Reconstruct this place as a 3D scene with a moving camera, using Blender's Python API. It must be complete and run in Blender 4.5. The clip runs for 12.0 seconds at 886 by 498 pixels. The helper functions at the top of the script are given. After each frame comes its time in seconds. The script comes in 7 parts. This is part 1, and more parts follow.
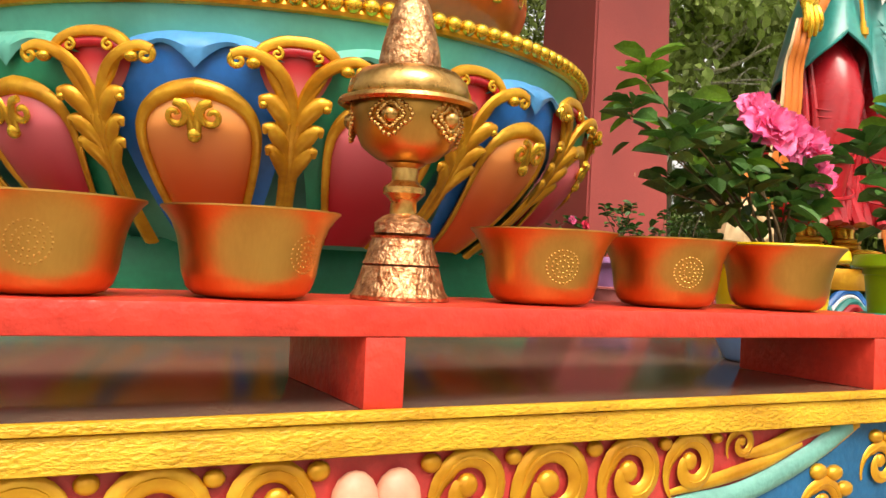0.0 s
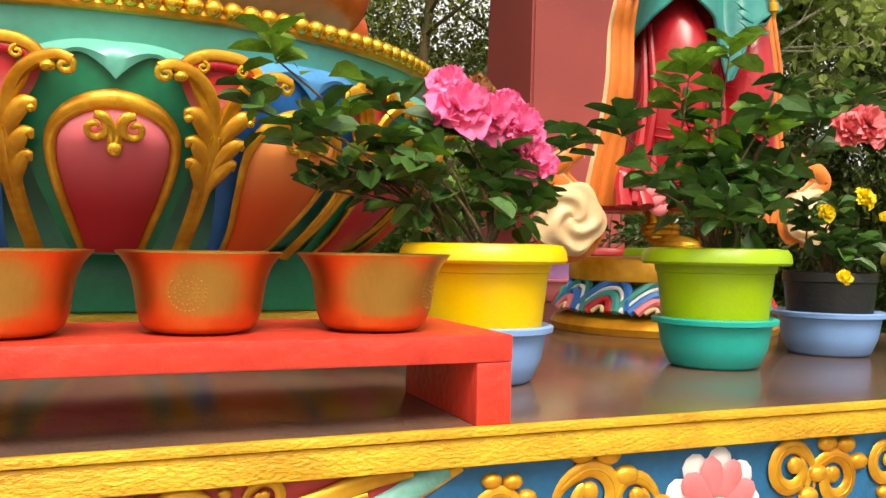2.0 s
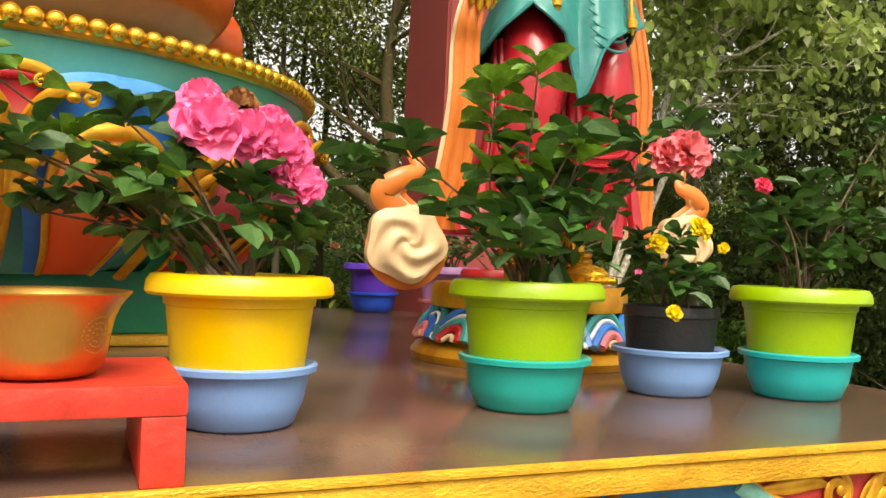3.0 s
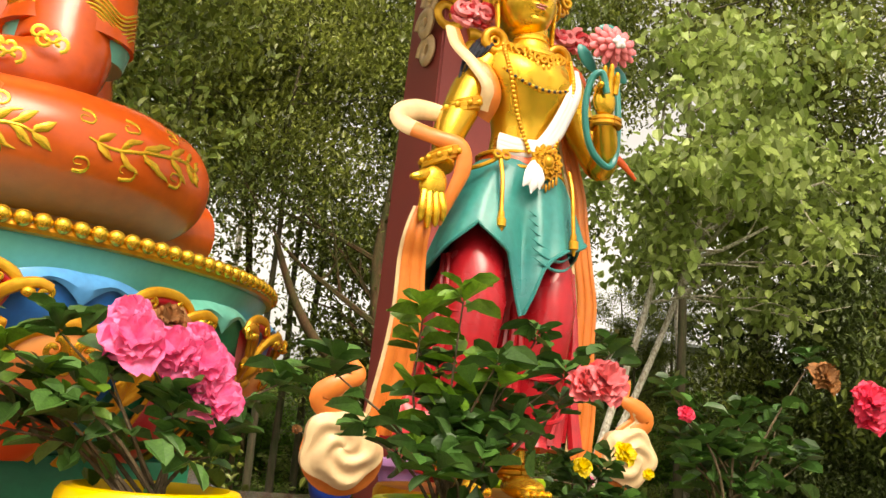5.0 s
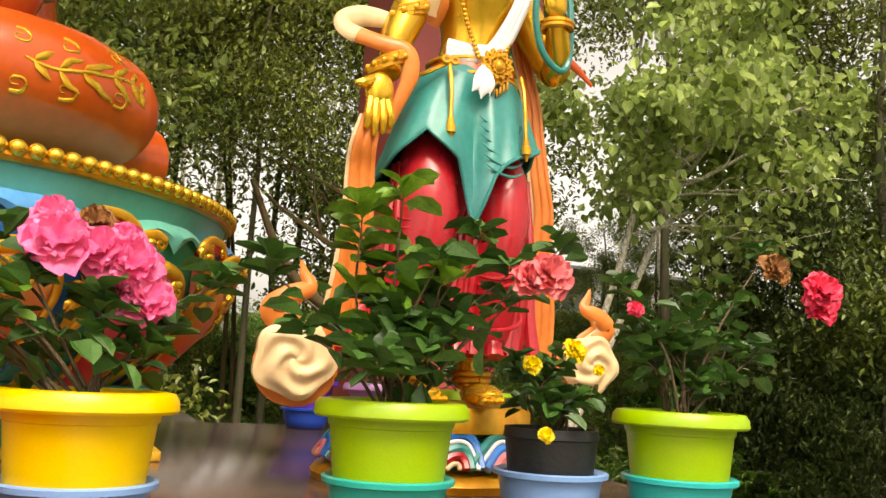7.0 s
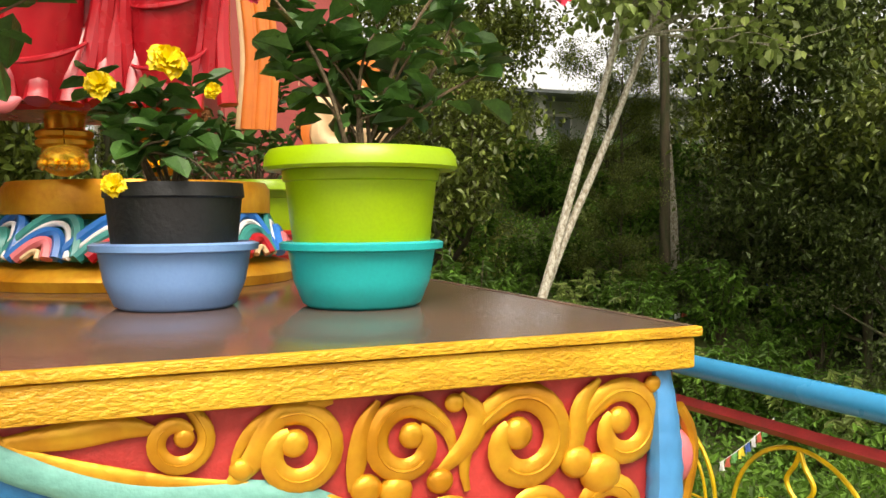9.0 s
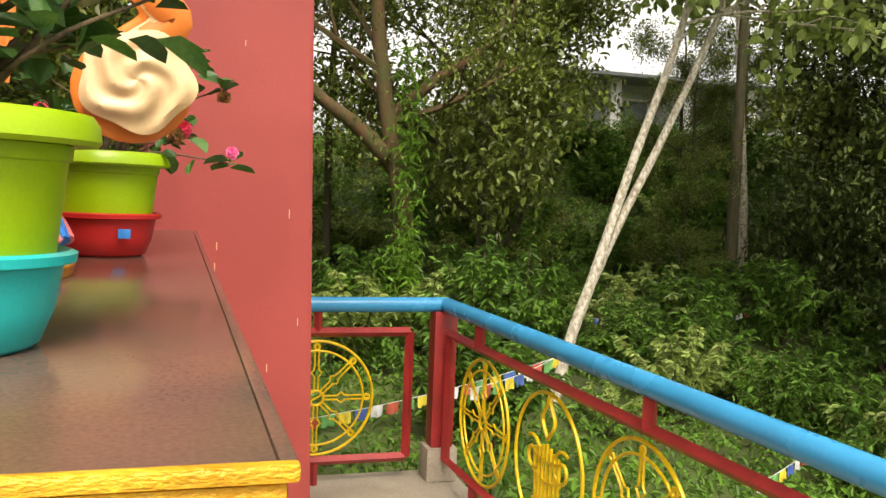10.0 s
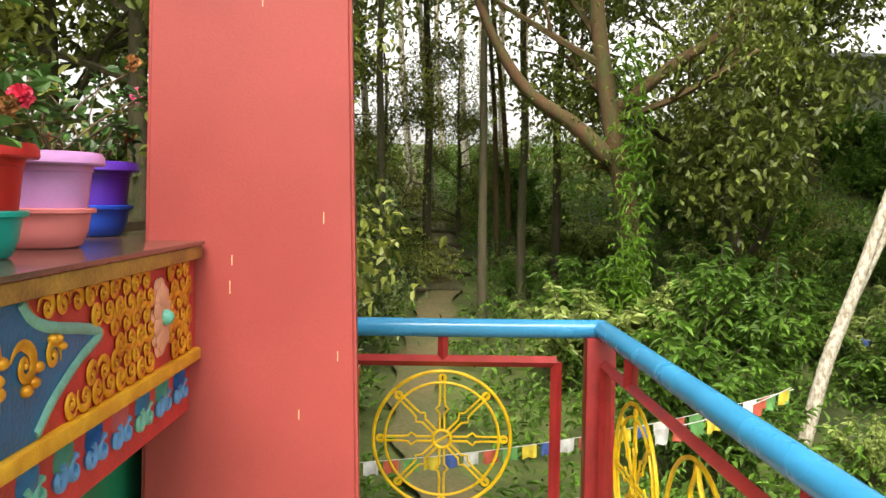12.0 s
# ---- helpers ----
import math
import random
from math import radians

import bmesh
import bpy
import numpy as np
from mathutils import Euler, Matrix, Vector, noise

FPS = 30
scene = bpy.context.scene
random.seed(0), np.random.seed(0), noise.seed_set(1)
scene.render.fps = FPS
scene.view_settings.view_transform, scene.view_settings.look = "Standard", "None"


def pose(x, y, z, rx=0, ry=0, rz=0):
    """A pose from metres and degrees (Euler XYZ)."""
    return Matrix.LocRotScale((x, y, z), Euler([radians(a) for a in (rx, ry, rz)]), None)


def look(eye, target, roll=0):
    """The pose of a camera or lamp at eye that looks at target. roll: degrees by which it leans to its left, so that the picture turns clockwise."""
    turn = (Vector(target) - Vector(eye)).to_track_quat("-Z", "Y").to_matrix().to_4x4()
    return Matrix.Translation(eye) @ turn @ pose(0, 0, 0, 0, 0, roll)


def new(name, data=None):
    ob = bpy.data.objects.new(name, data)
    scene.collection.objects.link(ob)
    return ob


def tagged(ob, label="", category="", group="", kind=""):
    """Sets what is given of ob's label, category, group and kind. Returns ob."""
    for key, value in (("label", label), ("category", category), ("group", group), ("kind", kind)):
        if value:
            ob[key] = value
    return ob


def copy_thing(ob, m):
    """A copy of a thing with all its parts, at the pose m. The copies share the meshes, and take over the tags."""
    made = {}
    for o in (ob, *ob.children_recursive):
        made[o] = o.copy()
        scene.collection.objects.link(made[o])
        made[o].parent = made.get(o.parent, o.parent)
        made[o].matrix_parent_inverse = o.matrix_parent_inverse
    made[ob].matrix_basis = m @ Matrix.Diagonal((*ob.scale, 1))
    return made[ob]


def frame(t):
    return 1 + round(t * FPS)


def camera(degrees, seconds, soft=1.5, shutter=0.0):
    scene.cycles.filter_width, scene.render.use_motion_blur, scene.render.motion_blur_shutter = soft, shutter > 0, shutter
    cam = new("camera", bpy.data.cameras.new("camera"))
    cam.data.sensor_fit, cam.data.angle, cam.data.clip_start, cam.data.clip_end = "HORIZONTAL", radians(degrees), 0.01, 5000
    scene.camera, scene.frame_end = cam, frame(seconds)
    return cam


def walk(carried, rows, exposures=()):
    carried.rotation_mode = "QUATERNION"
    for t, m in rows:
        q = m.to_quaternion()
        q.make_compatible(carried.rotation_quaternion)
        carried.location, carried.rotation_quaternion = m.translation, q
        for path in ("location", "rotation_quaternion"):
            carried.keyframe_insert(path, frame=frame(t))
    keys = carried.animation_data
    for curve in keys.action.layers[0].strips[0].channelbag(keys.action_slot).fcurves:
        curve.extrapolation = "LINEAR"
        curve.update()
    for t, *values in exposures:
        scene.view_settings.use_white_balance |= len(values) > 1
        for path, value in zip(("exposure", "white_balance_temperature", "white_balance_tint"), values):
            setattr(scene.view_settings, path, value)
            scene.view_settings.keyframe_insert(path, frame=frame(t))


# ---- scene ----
cam = camera(53.9, 12.0)
PATH = [
    (0, (0.126, -0.893, 1.672), (1.045, 0.883, 1.708), 2.6),
    (0.5, (0.279, -0.875, 1.674), (1.117, 0.940, 1.718), 2.4),
    (1, (0.463, -0.880, 1.706), (1.206, 0.977, 1.725), 1.0),
    (1.5, (0.701, -0.973, 1.732), (1.381, 0.908, 1.719), 0.9),
    (2, (0.910, -1.012, 1.736), (1.651, 0.846, 1.731), 1.0),
    (2.5, (1.142, -0.988, 1.760), (1.987, 0.825, 1.756), 1.0),
    (2.7, (1.229, -1.000, 1.769), (2.036, 0.830, 1.770), 1.0),
    (4.3, (1.372, -1.117, 1.825), (2.127, 0.723, 2.037), 4.3),
    (4.5, (1.369, -1.127, 1.840), (2.123, 0.705, 2.115), 4.6),
    (5, (1.379, -1.139, 1.869), (2.127, 0.670, 2.279), 5.1),
    (5.5, (1.387, -1.153, 1.893), (2.123, 0.635, 2.406), 5.3),
    (6, (1.393, -1.163, 1.891), (2.119, 0.617, 2.441), 5.0),
    (6.5, (1.425, -1.162, 1.860), (2.143, 0.627, 2.391), 4.2),
    (7, (1.483, -1.133, 1.795), (2.277, 0.681, 2.080), 3.0),
    (7.2, (1.531, -1.095, 1.758), (2.388, 0.706, 1.910), 2.4),
    (8.8, (2.237, -0.912, 1.668), (2.957, 0.953, 1.615), 0.8),
    (9, (2.367, -0.852, 1.642), (3.121, 0.999, 1.565), -0.4),
    (9.5, (2.666, -0.666, 1.666), (3.436, 1.177, 1.551), 1.0),
    (9.8, (2.837, -0.627, 1.679), (3.499, 1.257, 1.566), 1.0),
    (10, (2.974, -0.534, 1.678), (3.564, 1.373, 1.552), 2.4),
    (10.2, (3.045, -0.496, 1.662), (3.597, 1.423, 1.541), 1.9),
    (10.5, (3.217, -0.327, 1.655), (3.701, 1.609, 1.532), 1.7),
    (11, (3.391, -0.146, 1.669), (3.648, 1.834, 1.558), 1.4),
    (11.5, (3.607, -0.014, 1.665), (3.585, 1.982, 1.548), 1.0),
    (12, (3.768, 0.230, 1.642), (3.759, 2.226, 1.524), 0.7),
]
walk(cam, [(t, look(eye, target, roll)) for t, eye, target, roll in PATH],
     [(0, 0.9, 7300, 10), (2.5, 0.9, 7300, 10), (4.5, 0.9, 7900, 10), (7.0, 0.9, 7900, 10), (8.6, 0.9, 7300, 10), (9.5, 0.9, 7300, 10), (10.2, 1.2, 7200, 10), (11.5, 1.45, 7000, 10), (12, 1.4, 7000, 10)])

# ---- world and light ----
world = bpy.data.worlds.new("overcast")
scene.world = world
world.use_nodes = True
wn = world.node_tree.nodes
sky = wn.new("ShaderNodeTexSky")
sky.sky_type = "NISHITA"
sky.sun_disc = False
sky.sun_elevation = radians(55)
sky.sun_rotation = radians(200)
sky.dust_density = 4.0
grey = wn.new("ShaderNodeHueSaturation")
grey.inputs["Saturation"].default_value = 0.1
world.node_tree.links.new(sky.outputs[0], grey.inputs["Color"])
world.node_tree.links.new(grey.outputs[0], wn["Background"].inputs[0])
wn["Background"].inputs[1].default_value = 0.15
sun = new("sun", bpy.data.lights.new("sun", "SUN"))
sun.data.energy, sun.data.angle, sun.data.color = 1.5, radians(25), (1, 0.95, 0.87)
sun.matrix_world = look((2, -9, 12), (2, 0, 0))


# ---- materials ----
def rgb(c):
    return (*c, 1)


def mat(name, color, rough=0.5, metal=0.0, vary=0.12, scale=6.0, bump=0.1, fine=90.0, color2=None, island=0.0, coat=0.0, stretch=(1, 1, 1), thin=0.0):
    """Base colour with stains at one scale and grain at another, relief from both."""
    m = bpy.data.materials.new(name)
    m.use_nodes = True
    n, l = m.node_tree.nodes, m.node_tree.links
    b = n["Principled BSDF"]
    tc = n.new("ShaderNodeTexCoord")
    mp = n.new("ShaderNodeMapping")
    mp.inputs["Scale"].default_value = stretch
    l.new(tc.outputs["Object"], mp.inputs[0])
    big, small = n.new("ShaderNodeTexNoise"), n.new("ShaderNodeTexNoise")
    for t, s, d in ((big, scale, 5), (small, fine, 3)):
        t.inputs["Scale"].default_value, t.inputs["Detail"].default_value = s, d
        l.new(mp.outputs[0], t.inputs["Vector"])
    ramp = n.new("ShaderNodeValToRGB")
    c2 = color2 or [c * (1 - 2.2 * vary) for c in color]
    ramp.color_ramp.elements[0].position, ramp.color_ramp.elements[1].position = 0.36, 0.62
    ramp.color_ramp.elements[0].color, ramp.color_ramp.elements[1].color = rgb(c2), rgb(color)
    l.new(big.outputs[0], ramp.inputs[0])
    mix = n.new("ShaderNodeMix")
    mix.data_type, mix.blend_type = "RGBA", "OVERLAY"
    mix.inputs[0].default_value = min(1, vary * 2)
    l.new(ramp.outputs[0], mix.inputs[6])
    l.new(small.outputs[0], mix.inputs[7])
    out = mix.outputs[2]
    if island:
        geo = n.new("ShaderNodeNewGeometry")
        hsv = n.new("ShaderNodeHueSaturation")
        mr = n.new("ShaderNodeMapRange")
        mr.inputs[3].default_value, mr.inputs[4].default_value = 1 - island, 1 + island
        l.new(geo.outputs["Random Per Island"], mr.inputs[0])
        l.new(mr.outputs[0], hsv.inputs["Value"])
        l.new(out, hsv.inputs["Color"])
        out = hsv.outputs[0]
    l.new(out, b.inputs["Base Color"])
    b.inputs["Metallic"].default_value = metal
    mr = n.new("ShaderNodeMapRange")
    mr.inputs[3].default_value, mr.inputs[4].default_value = max(0.04, rough - 0.1), min(1, rough + 0.12)
    l.new(big.outputs[0], mr.inputs[0])
    l.new(mr.outputs[0], b.inputs["Roughness"])
    b.inputs["Coat Weight"].default_value = coat
    if thin:
        tl = n.new("ShaderNodeBsdfTranslucent")
        l.new(out, tl.inputs[0])
        ms = n.new("ShaderNodeMixShader")
        ms.inputs[0].default_value = thin
        l.new(b.outputs[0], ms.inputs[1])
        l.new(tl.outputs[0], ms.inputs[2])
        l.new(ms.outputs[0], n["Material Output"].inputs[0])
    if bump:
        bp = n.new("ShaderNodeBump")
        bp.inputs["Strength"].default_value = bump
        bp.inputs["Distance"].default_value = 0.01
        l.new(small.outputs[0], bp.inputs["Height"])
        l.new(bp.outputs[0], b.inputs["Normal"])
    return m


def fade(name, low, high, z0, z1, rough=0.35):
    """Paint that the artist blended from one colour to another up the height of the petal."""
    m = mat(name, high, rough, vary=0.06, bump=0.04, fine=40)
    n, l = m.node_tree.nodes, m.node_tree.links
    tc = n.new("ShaderNodeTexCoord")
    sep = n.new("ShaderNodeSeparateXYZ")
    l.new(tc.outputs["Object"], sep.inputs[0])
    mr = n.new("ShaderNodeMapRange")
    mr.interpolation_type = "SMOOTHSTEP"
    mr.inputs[1].default_value, mr.inputs[2].default_value = z0, z1
    l.new(sep.outputs[2], mr.inputs[0])
    mx = n.new("ShaderNodeMix")
    mx.data_type = "RGBA"
    mx.inputs[6].default_value, mx.inputs[7].default_value = rgb(low), rgb(high)
    l.new(mr.outputs[0], mx.inputs[0])
    l.new(mx.outputs[2], n["Principled BSDF"].inputs["Base Color"])
    return m


GOLD = mat("gold_paint", (0.76, 0.39, 0.03), 0.32, 0.5, 0.14, 9, 0.12, 60, (0.56, 0.23, 0.012))
GOLDLEAF = mat("gold_leaf", (0.86, 0.49, 0.045), 0.24, 0.75, 0.1, 5, 0.05, 30)
YELLOW_PAINT = mat("yellow_ochre_paint", (0.78, 0.46, 0.03), 0.42, 0.1, 0.16, 9, 0.5, 130, (0.62, 0.31, 0.015), stretch=(0.9, 2, 2))
RED_PAINT = mat("red_paint", (0.66, 0.045, 0.026), 0.4, 0, 0.16, 11, 0.3, 60, (0.56, 0.035, 0.022))
CRIMSON = mat("crimson_paint", (0.46, 0.013, 0.022), 0.26, 0, 0.1, 6, 0.06, 40)
FRIEZE_RED = mat("frieze_red", (0.55, 0.045, 0.04), 0.45, 0, 0.12, 10, 0.2)
FRIEZE_BLUE = mat("frieze_blue", (0.012, 0.13, 0.30), 0.4, 0, 0.12, 8, 0.2)
FRIEZE_TEAL = mat("frieze_teal", (0.16, 0.42, 0.36), 0.45, 0, 0.12, 10, 0.2)
COLUMN_RED = mat("column_red", (0.36, 0.058, 0.05), 0.5, 0, 0.07, 2.2, 0.05, 150, (0.31, 0.048, 0.042))
TEAL = mat("teal_paint", (0.12, 0.46, 0.36), 0.3, 0, 0.07, 4, 0.04, 40)
GREEN = mat("green_paint", (0.014, 0.27, 0.135), 0.34, 0, 0.1, 5, 0.05, 50)
BLUE = mat("blue_paint", (0.018, 0.175, 0.58), 0.32, 0, 0.1, 6, 0.05, 50)
SKYBLUE = mat("sky_blue_paint", (0.07, 0.30, 0.62), 0.32, 0, 0.1, 6, 0.05, 50)
ORANGE = mat("orange_robe", (0.58, 0.082, 0.010), 0.24, 0, 0.1, 2.5, 0.03, 30)
SCARF = mat("orange_scarf", (0.80, 0.22, 0.04), 0.35, 0, 0.1, 6, 0.05, 40)
CREAM = mat("cream_paint", (0.80, 0.55, 0.30), 0.4, 0, 0.1, 9, 0.06, 50)
PINK = mat("pink_paint", (0.80, 0.20, 0.22), 0.4, 0, 0.1, 9, 0.06, 50)
WHITE = mat("white_paint", (0.80, 0.76, 0.75), 0.4, 0, 0.05, 9, 0.06, 50)
HAIR = mat("dark_hair", (0.012, 0.016, 0.03), 0.35, 0, 0.1, 9, 0.1, 60)
BELLY_O = fade("orange_belly", (0.70, 0.07, 0.004), (0.88, 0.40, 0.12), 1.79, 2.06)
BELLY_P = fade("pink_belly", (0.44, 0.004, 0.016), (0.84, 0.22, 0.25), 1.79, 2.06)
BUD = fade("red_bud", (0.74, 0.26, 0.24), (0.50, 0.02, 0.03), 2.02, 2.10)
SLAB = mat("polished_brown_stone", (0.15, 0.082, 0.055), 0.12, 0, 0.18, 4, 0.03, 200, (0.10, 0.065, 0.052))
COPPER = mat("copper_bowl", (0.58, 0.31, 0.075), 0.33, 0.95, 0.05, 7, 0.015, 240, (0.48, 0.22, 0.05), stretch=(1, 1, 0.2))
PEACH = mat("peach_paint", (0.72, 0.34, 0.22), 0.45, 0, 0.08, 9, 0.06)
BRASS = mat("brass", (0.72, 0.42, 0.14), 0.27, 0.95, 0.15, 20, 0.06, 160, (0.50, 0.25, 0.07))
ENGRAVED = mat("engraved_copper", (0.74, 0.40, 0.20), 0.34, 0.9, 0.25, 90, 0.5, 150, (0.36, 0.13, 0.05))
LIME = mat("lime_plastic", (0.33, 0.52, 0.006), 0.35, 0, 0.05, 5, 0.03, 200)
PYELLOW = mat("yellow_plastic", (0.92, 0.58, 0.004), 0.35, 0, 0.05, 5, 0.03, 200)
CYAN = mat("turquoise_plastic", (0.004, 0.43, 0.37), 0.32, 0, 0.05, 5, 0.03, 200)
TURQ = mat("cyan_plastic", (0.004, 0.50, 0.50), 0.32, 0, 0.05, 5, 0.03, 200)
PALEBLUE = mat("pale_blue_plastic", (0.22, 0.40, 0.76), 0.35, 0, 0.05, 5, 0.03, 200)
BLACKP = mat("black_plastic", (0.018, 0.018, 0.02), 0.5, 0, 0.15, 8, 0.15, 100)
PRED = mat("red_plastic", (0.55, 0.02, 0.02), 0.35, 0, 0.06, 5, 0.03, 200)
LILAC = mat("lilac_plastic", (0.58, 0.28, 0.62), 0.35, 0, 0.06, 5, 0.03, 200)
ROSE = mat("pink_plastic", (0.80, 0.24, 0.24), 0.35, 0, 0.06, 5, 0.03, 200)
VIOLET = mat("violet_plastic", (0.10, 0.03, 0.42), 0.35, 0, 0.06, 5, 0.03, 200)
DEEPBLUE = mat("deep_blue_plastic", (0.01, 0.07, 0.50), 0.35, 0, 0.06, 5, 0.03, 200)
SOIL = mat("potting_soil", (0.05, 0.035, 0.022), 0.9, 0, 0.25, 60, 0.8, 160)
LEAF = mat("azalea_leaf", (0.062, 0.15, 0.026), 0.42, 0, 0.2, 30, 0.15, 200, (0.04, 0.105, 0.02), island=0.45, thin=0.2)
LEAF_NEW = mat("young_leaf", (0.17, 0.34, 0.03), 0.42, 0, 0.2, 30, 0.15, 200, island=0.3, thin=0.3)
TWIG = mat("twig", (0.16, 0.11, 0.06), 0.8, 0, 0.25, 40, 0.4, 200)
PETAL_PINK = mat("pink_petal", (0.92, 0.22, 0.45), 0.5, 0, 0.15, 40, 0.1, 200, (0.86, 0.11, 0.32), island=0.3, thin=0.25)
PETAL_RED = mat("rose_petal", (0.82, 0.035, 0.10), 0.5, 0, 0.15, 40, 0.1, 200, island=0.2)
PETAL_CORAL = mat("coral_petal", (0.85, 0.16, 0.18), 0.5, 0, 0.15, 40, 0.1, 200, island=0.2)
PETAL_YELLOW = mat("yellow_petal", (0.90, 0.66, 0.01), 0.5, 0, 0.1, 40, 0.1, 200, island=0.15)
PETAL_DRY = mat("wilted_petal", (0.32, 0.13, 0.035), 0.8, 0, 0.2, 40, 0.2, 200, island=0.25)
RAIL_BLUE = mat("rail_blue_enamel", (0.035, 0.30, 0.58), 0.25, 0, 0.06, 4, 0.03, 80)
RAIL_RED = mat("rail_red_enamel", (0.36, 0.028, 0.028), 0.35, 0, 0.12, 8, 0.08, 80)
RAIL_GOLD = mat("rail_yellow_enamel", (0.80, 0.52, 0.01), 0.3, 0.15, 0.12, 12, 0.06, 80)
CONCRETE = mat("concrete", (0.40, 0.34, 0.27), 0.85, 0, 0.15, 3, 0.4, 60, (0.30, 0.25, 0.19))
ROOF = mat("grey_soffit", (0.42, 0.41, 0.40), 0.7, 0, 0.08, 2, 0.1, 40)
EARTH = mat("forest_floor", (0.10, 0.13, 0.03), 0.95, 0, 0.25, 0.6, 0.8, 9, (0.045, 0.06, 0.015))
TRAIL = mat("trodden_path", (0.14, 0.115, 0.05), 0.95, 0, 0.25, 2, 0.7, 20, (0.09, 0.095, 0.035))
BARK = mat("mossy_bark", (0.10, 0.075, 0.045), 0.9, 0, 0.3, 3, 0.9, 25, (0.05, 0.06, 0.02), stretch=(3, 3, 0.6))
# altar's side edge board: darker, browner ochre than the front one
OCHRE_DULL = mat("dull_ochre_edge", (0.42, 0.24, 0.045), 0.5, 0, 0.25, 9, 0.4, 90, (0.25, 0.13, 0.03))
PALEBARK = mat("pale_lichen_bark", (0.58, 0.54, 0.45), 0.85, 0, 0.35, 14, 0.6, 50, (0.27, 0.22, 0.15), stretch=(2, 2, 1))
# leaf colour darkened to stand in for shade under the high canopy
LEAF_SHADE = mat("shaded_forest_leaf", (0.115, 0.155, 0.035), 0.5, 0, 0.2, 2, 0.1, 40, (0.075, 0.11, 0.026), island=0.5, thin=0.15)
LEAF_DARK = mat("forest_leaf", (0.19, 0.23, 0.045), 0.42, 0, 0.2, 2, 0.1, 40, (0.095, 0.13, 0.02), island=0.55, thin=0.3)
LEAF_MID = mat("olive_leaf", (0.27, 0.30, 0.06), 0.36, 0, 0.2, 2, 0.1, 40, (0.16, 0.19, 0.035), island=0.6, thin=0.35)
RUST_BARK = mat("rusty_mossy_bark", (0.12, 0.06, 0.028), 0.9, 0, 0.3, 4, 0.9, 25, (0.07, 0.075, 0.02), stretch=(3, 3, 0.6))
LEAF_PALE = mat("pale_green_leaf", (0.42, 0.50, 0.16), 0.38, 0, 0.15, 2, 0.1, 40, (0.28, 0.37, 0.10), island=0.45, thin=0.5)
FERN = mat("undergrowth_leaf", (0.13, 0.245, 0.028), 0.65, 0, 0.2, 1.2, 0.1, 30, (0.09, 0.19, 0.02), island=0.5, thin=0.35)
HOUSE = mat("distant_plaster", (0.5, 0.5, 0.48), 0.8, 0, 0.1, 1, 0.1, 10)
HOUSE_ROOF = mat("distant_tin_roof", (0.25, 0.27, 0.28), 0.6, 0.2, 0.2, 1, 0.1, 10)
FLAG = [mat("flag_" + n, c, 0.8, 0, 0.15, 8, 0.1) for n, c in (("white", (0.75, 0.75, 0.72)), ("red", (0.6, 0.12, 0.07)), ("green", (0.15, 0.4, 0.12)), ("yellow", (0.75, 0.6, 0.06)), ("blue", (0.07, 0.14, 0.42)))]
STICKER = mat("blue_sticker", (0.03, 0.22, 0.6), 0.4, 0, 0.05)


# ---- mesh helpers ----
def part(name, bm, material, parent=None, label="", smooth=True, kind=""):
    """Link a bmesh as one mesh object under a thing or a part."""
    me = bpy.data.meshes.new(name)
    bm.to_mesh(me)
    bm.free()
    for m in material if isinstance(material, (list, tuple)) else [material]:
        me.materials.append(m)
    if smooth:
        me.shade_smooth()
        me.set_sharp_from_angle(angle=radians(42))
    ob = new(name, me)
    ob.parent = parent
    return tagged(ob, label, kind=kind)


def thing(name, label, category, group="", kind="", at=None):
    ob = new(name)
    ob.empty_display_size = 0.05
    if at:
        ob.location = at
    return tagged(ob, label, category, group, kind)


def faces_from(bm, n0, index):
    bm.faces.ensure_lookup_table()
    for f in bm.faces[n0:]:
        f.material_index = index


def box(x0, x1, y0, y1, z0, z1, bevel=0.0, bm=None):
    bm = bm or bmesh.new()
    r = bmesh.ops.create_cube(bm, size=1, matrix=Matrix.Translation(((x0 + x1) / 2, (y0 + y1) / 2, (z0 + z1) / 2)) @ Matrix.Diagonal((x1 - x0, y1 - y0, z1 - z0, 1)))
    if bevel:
        es = list({e for v in r["verts"] for e in v.link_edges})
        bmesh.ops.bevel(bm, geom=es, offset=bevel, segments=2, affect="EDGES", profile=0.6)
    return bm


def lathe(profile, seg=40, bm=None, at=(0, 0, 0), wave=0.0, waves=0):
    """Turn a profile of (radius, height) about the upright axis."""
    bm = bm or bmesh.new()
    rings = []
    for r, z in profile:
        if r < 1e-5:
            rings.append([bm.verts.new((at[0], at[1], at[2] + z))])
        else:
            rings.append([bm.verts.new((at[0] + r * (1 + wave * math.cos(waves * a)) * math.cos(a), at[1] + r * (1 + wave * math.cos(waves * a)) * math.sin(a), at[2] + z)) for a in (2 * math.pi * k / seg for k in range(seg))])
    for p, q in zip(rings, rings[1:]):
        for k in range(seg):
            j = (k + 1) % seg
            if len(p) == 1 and len(q) == 1:
                continue
            if len(p) == 1:
                bm.faces.new((p[0], q[j], q[k]))
            elif len(q) == 1:
                bm.faces.new((p[k], p[j], q[0]))
            else:
                bm.faces.new((p[k], p[j], q[j], q[k]))
    bmesh.ops.recalc_face_normals(bm, faces=bm.faces)
    return bm


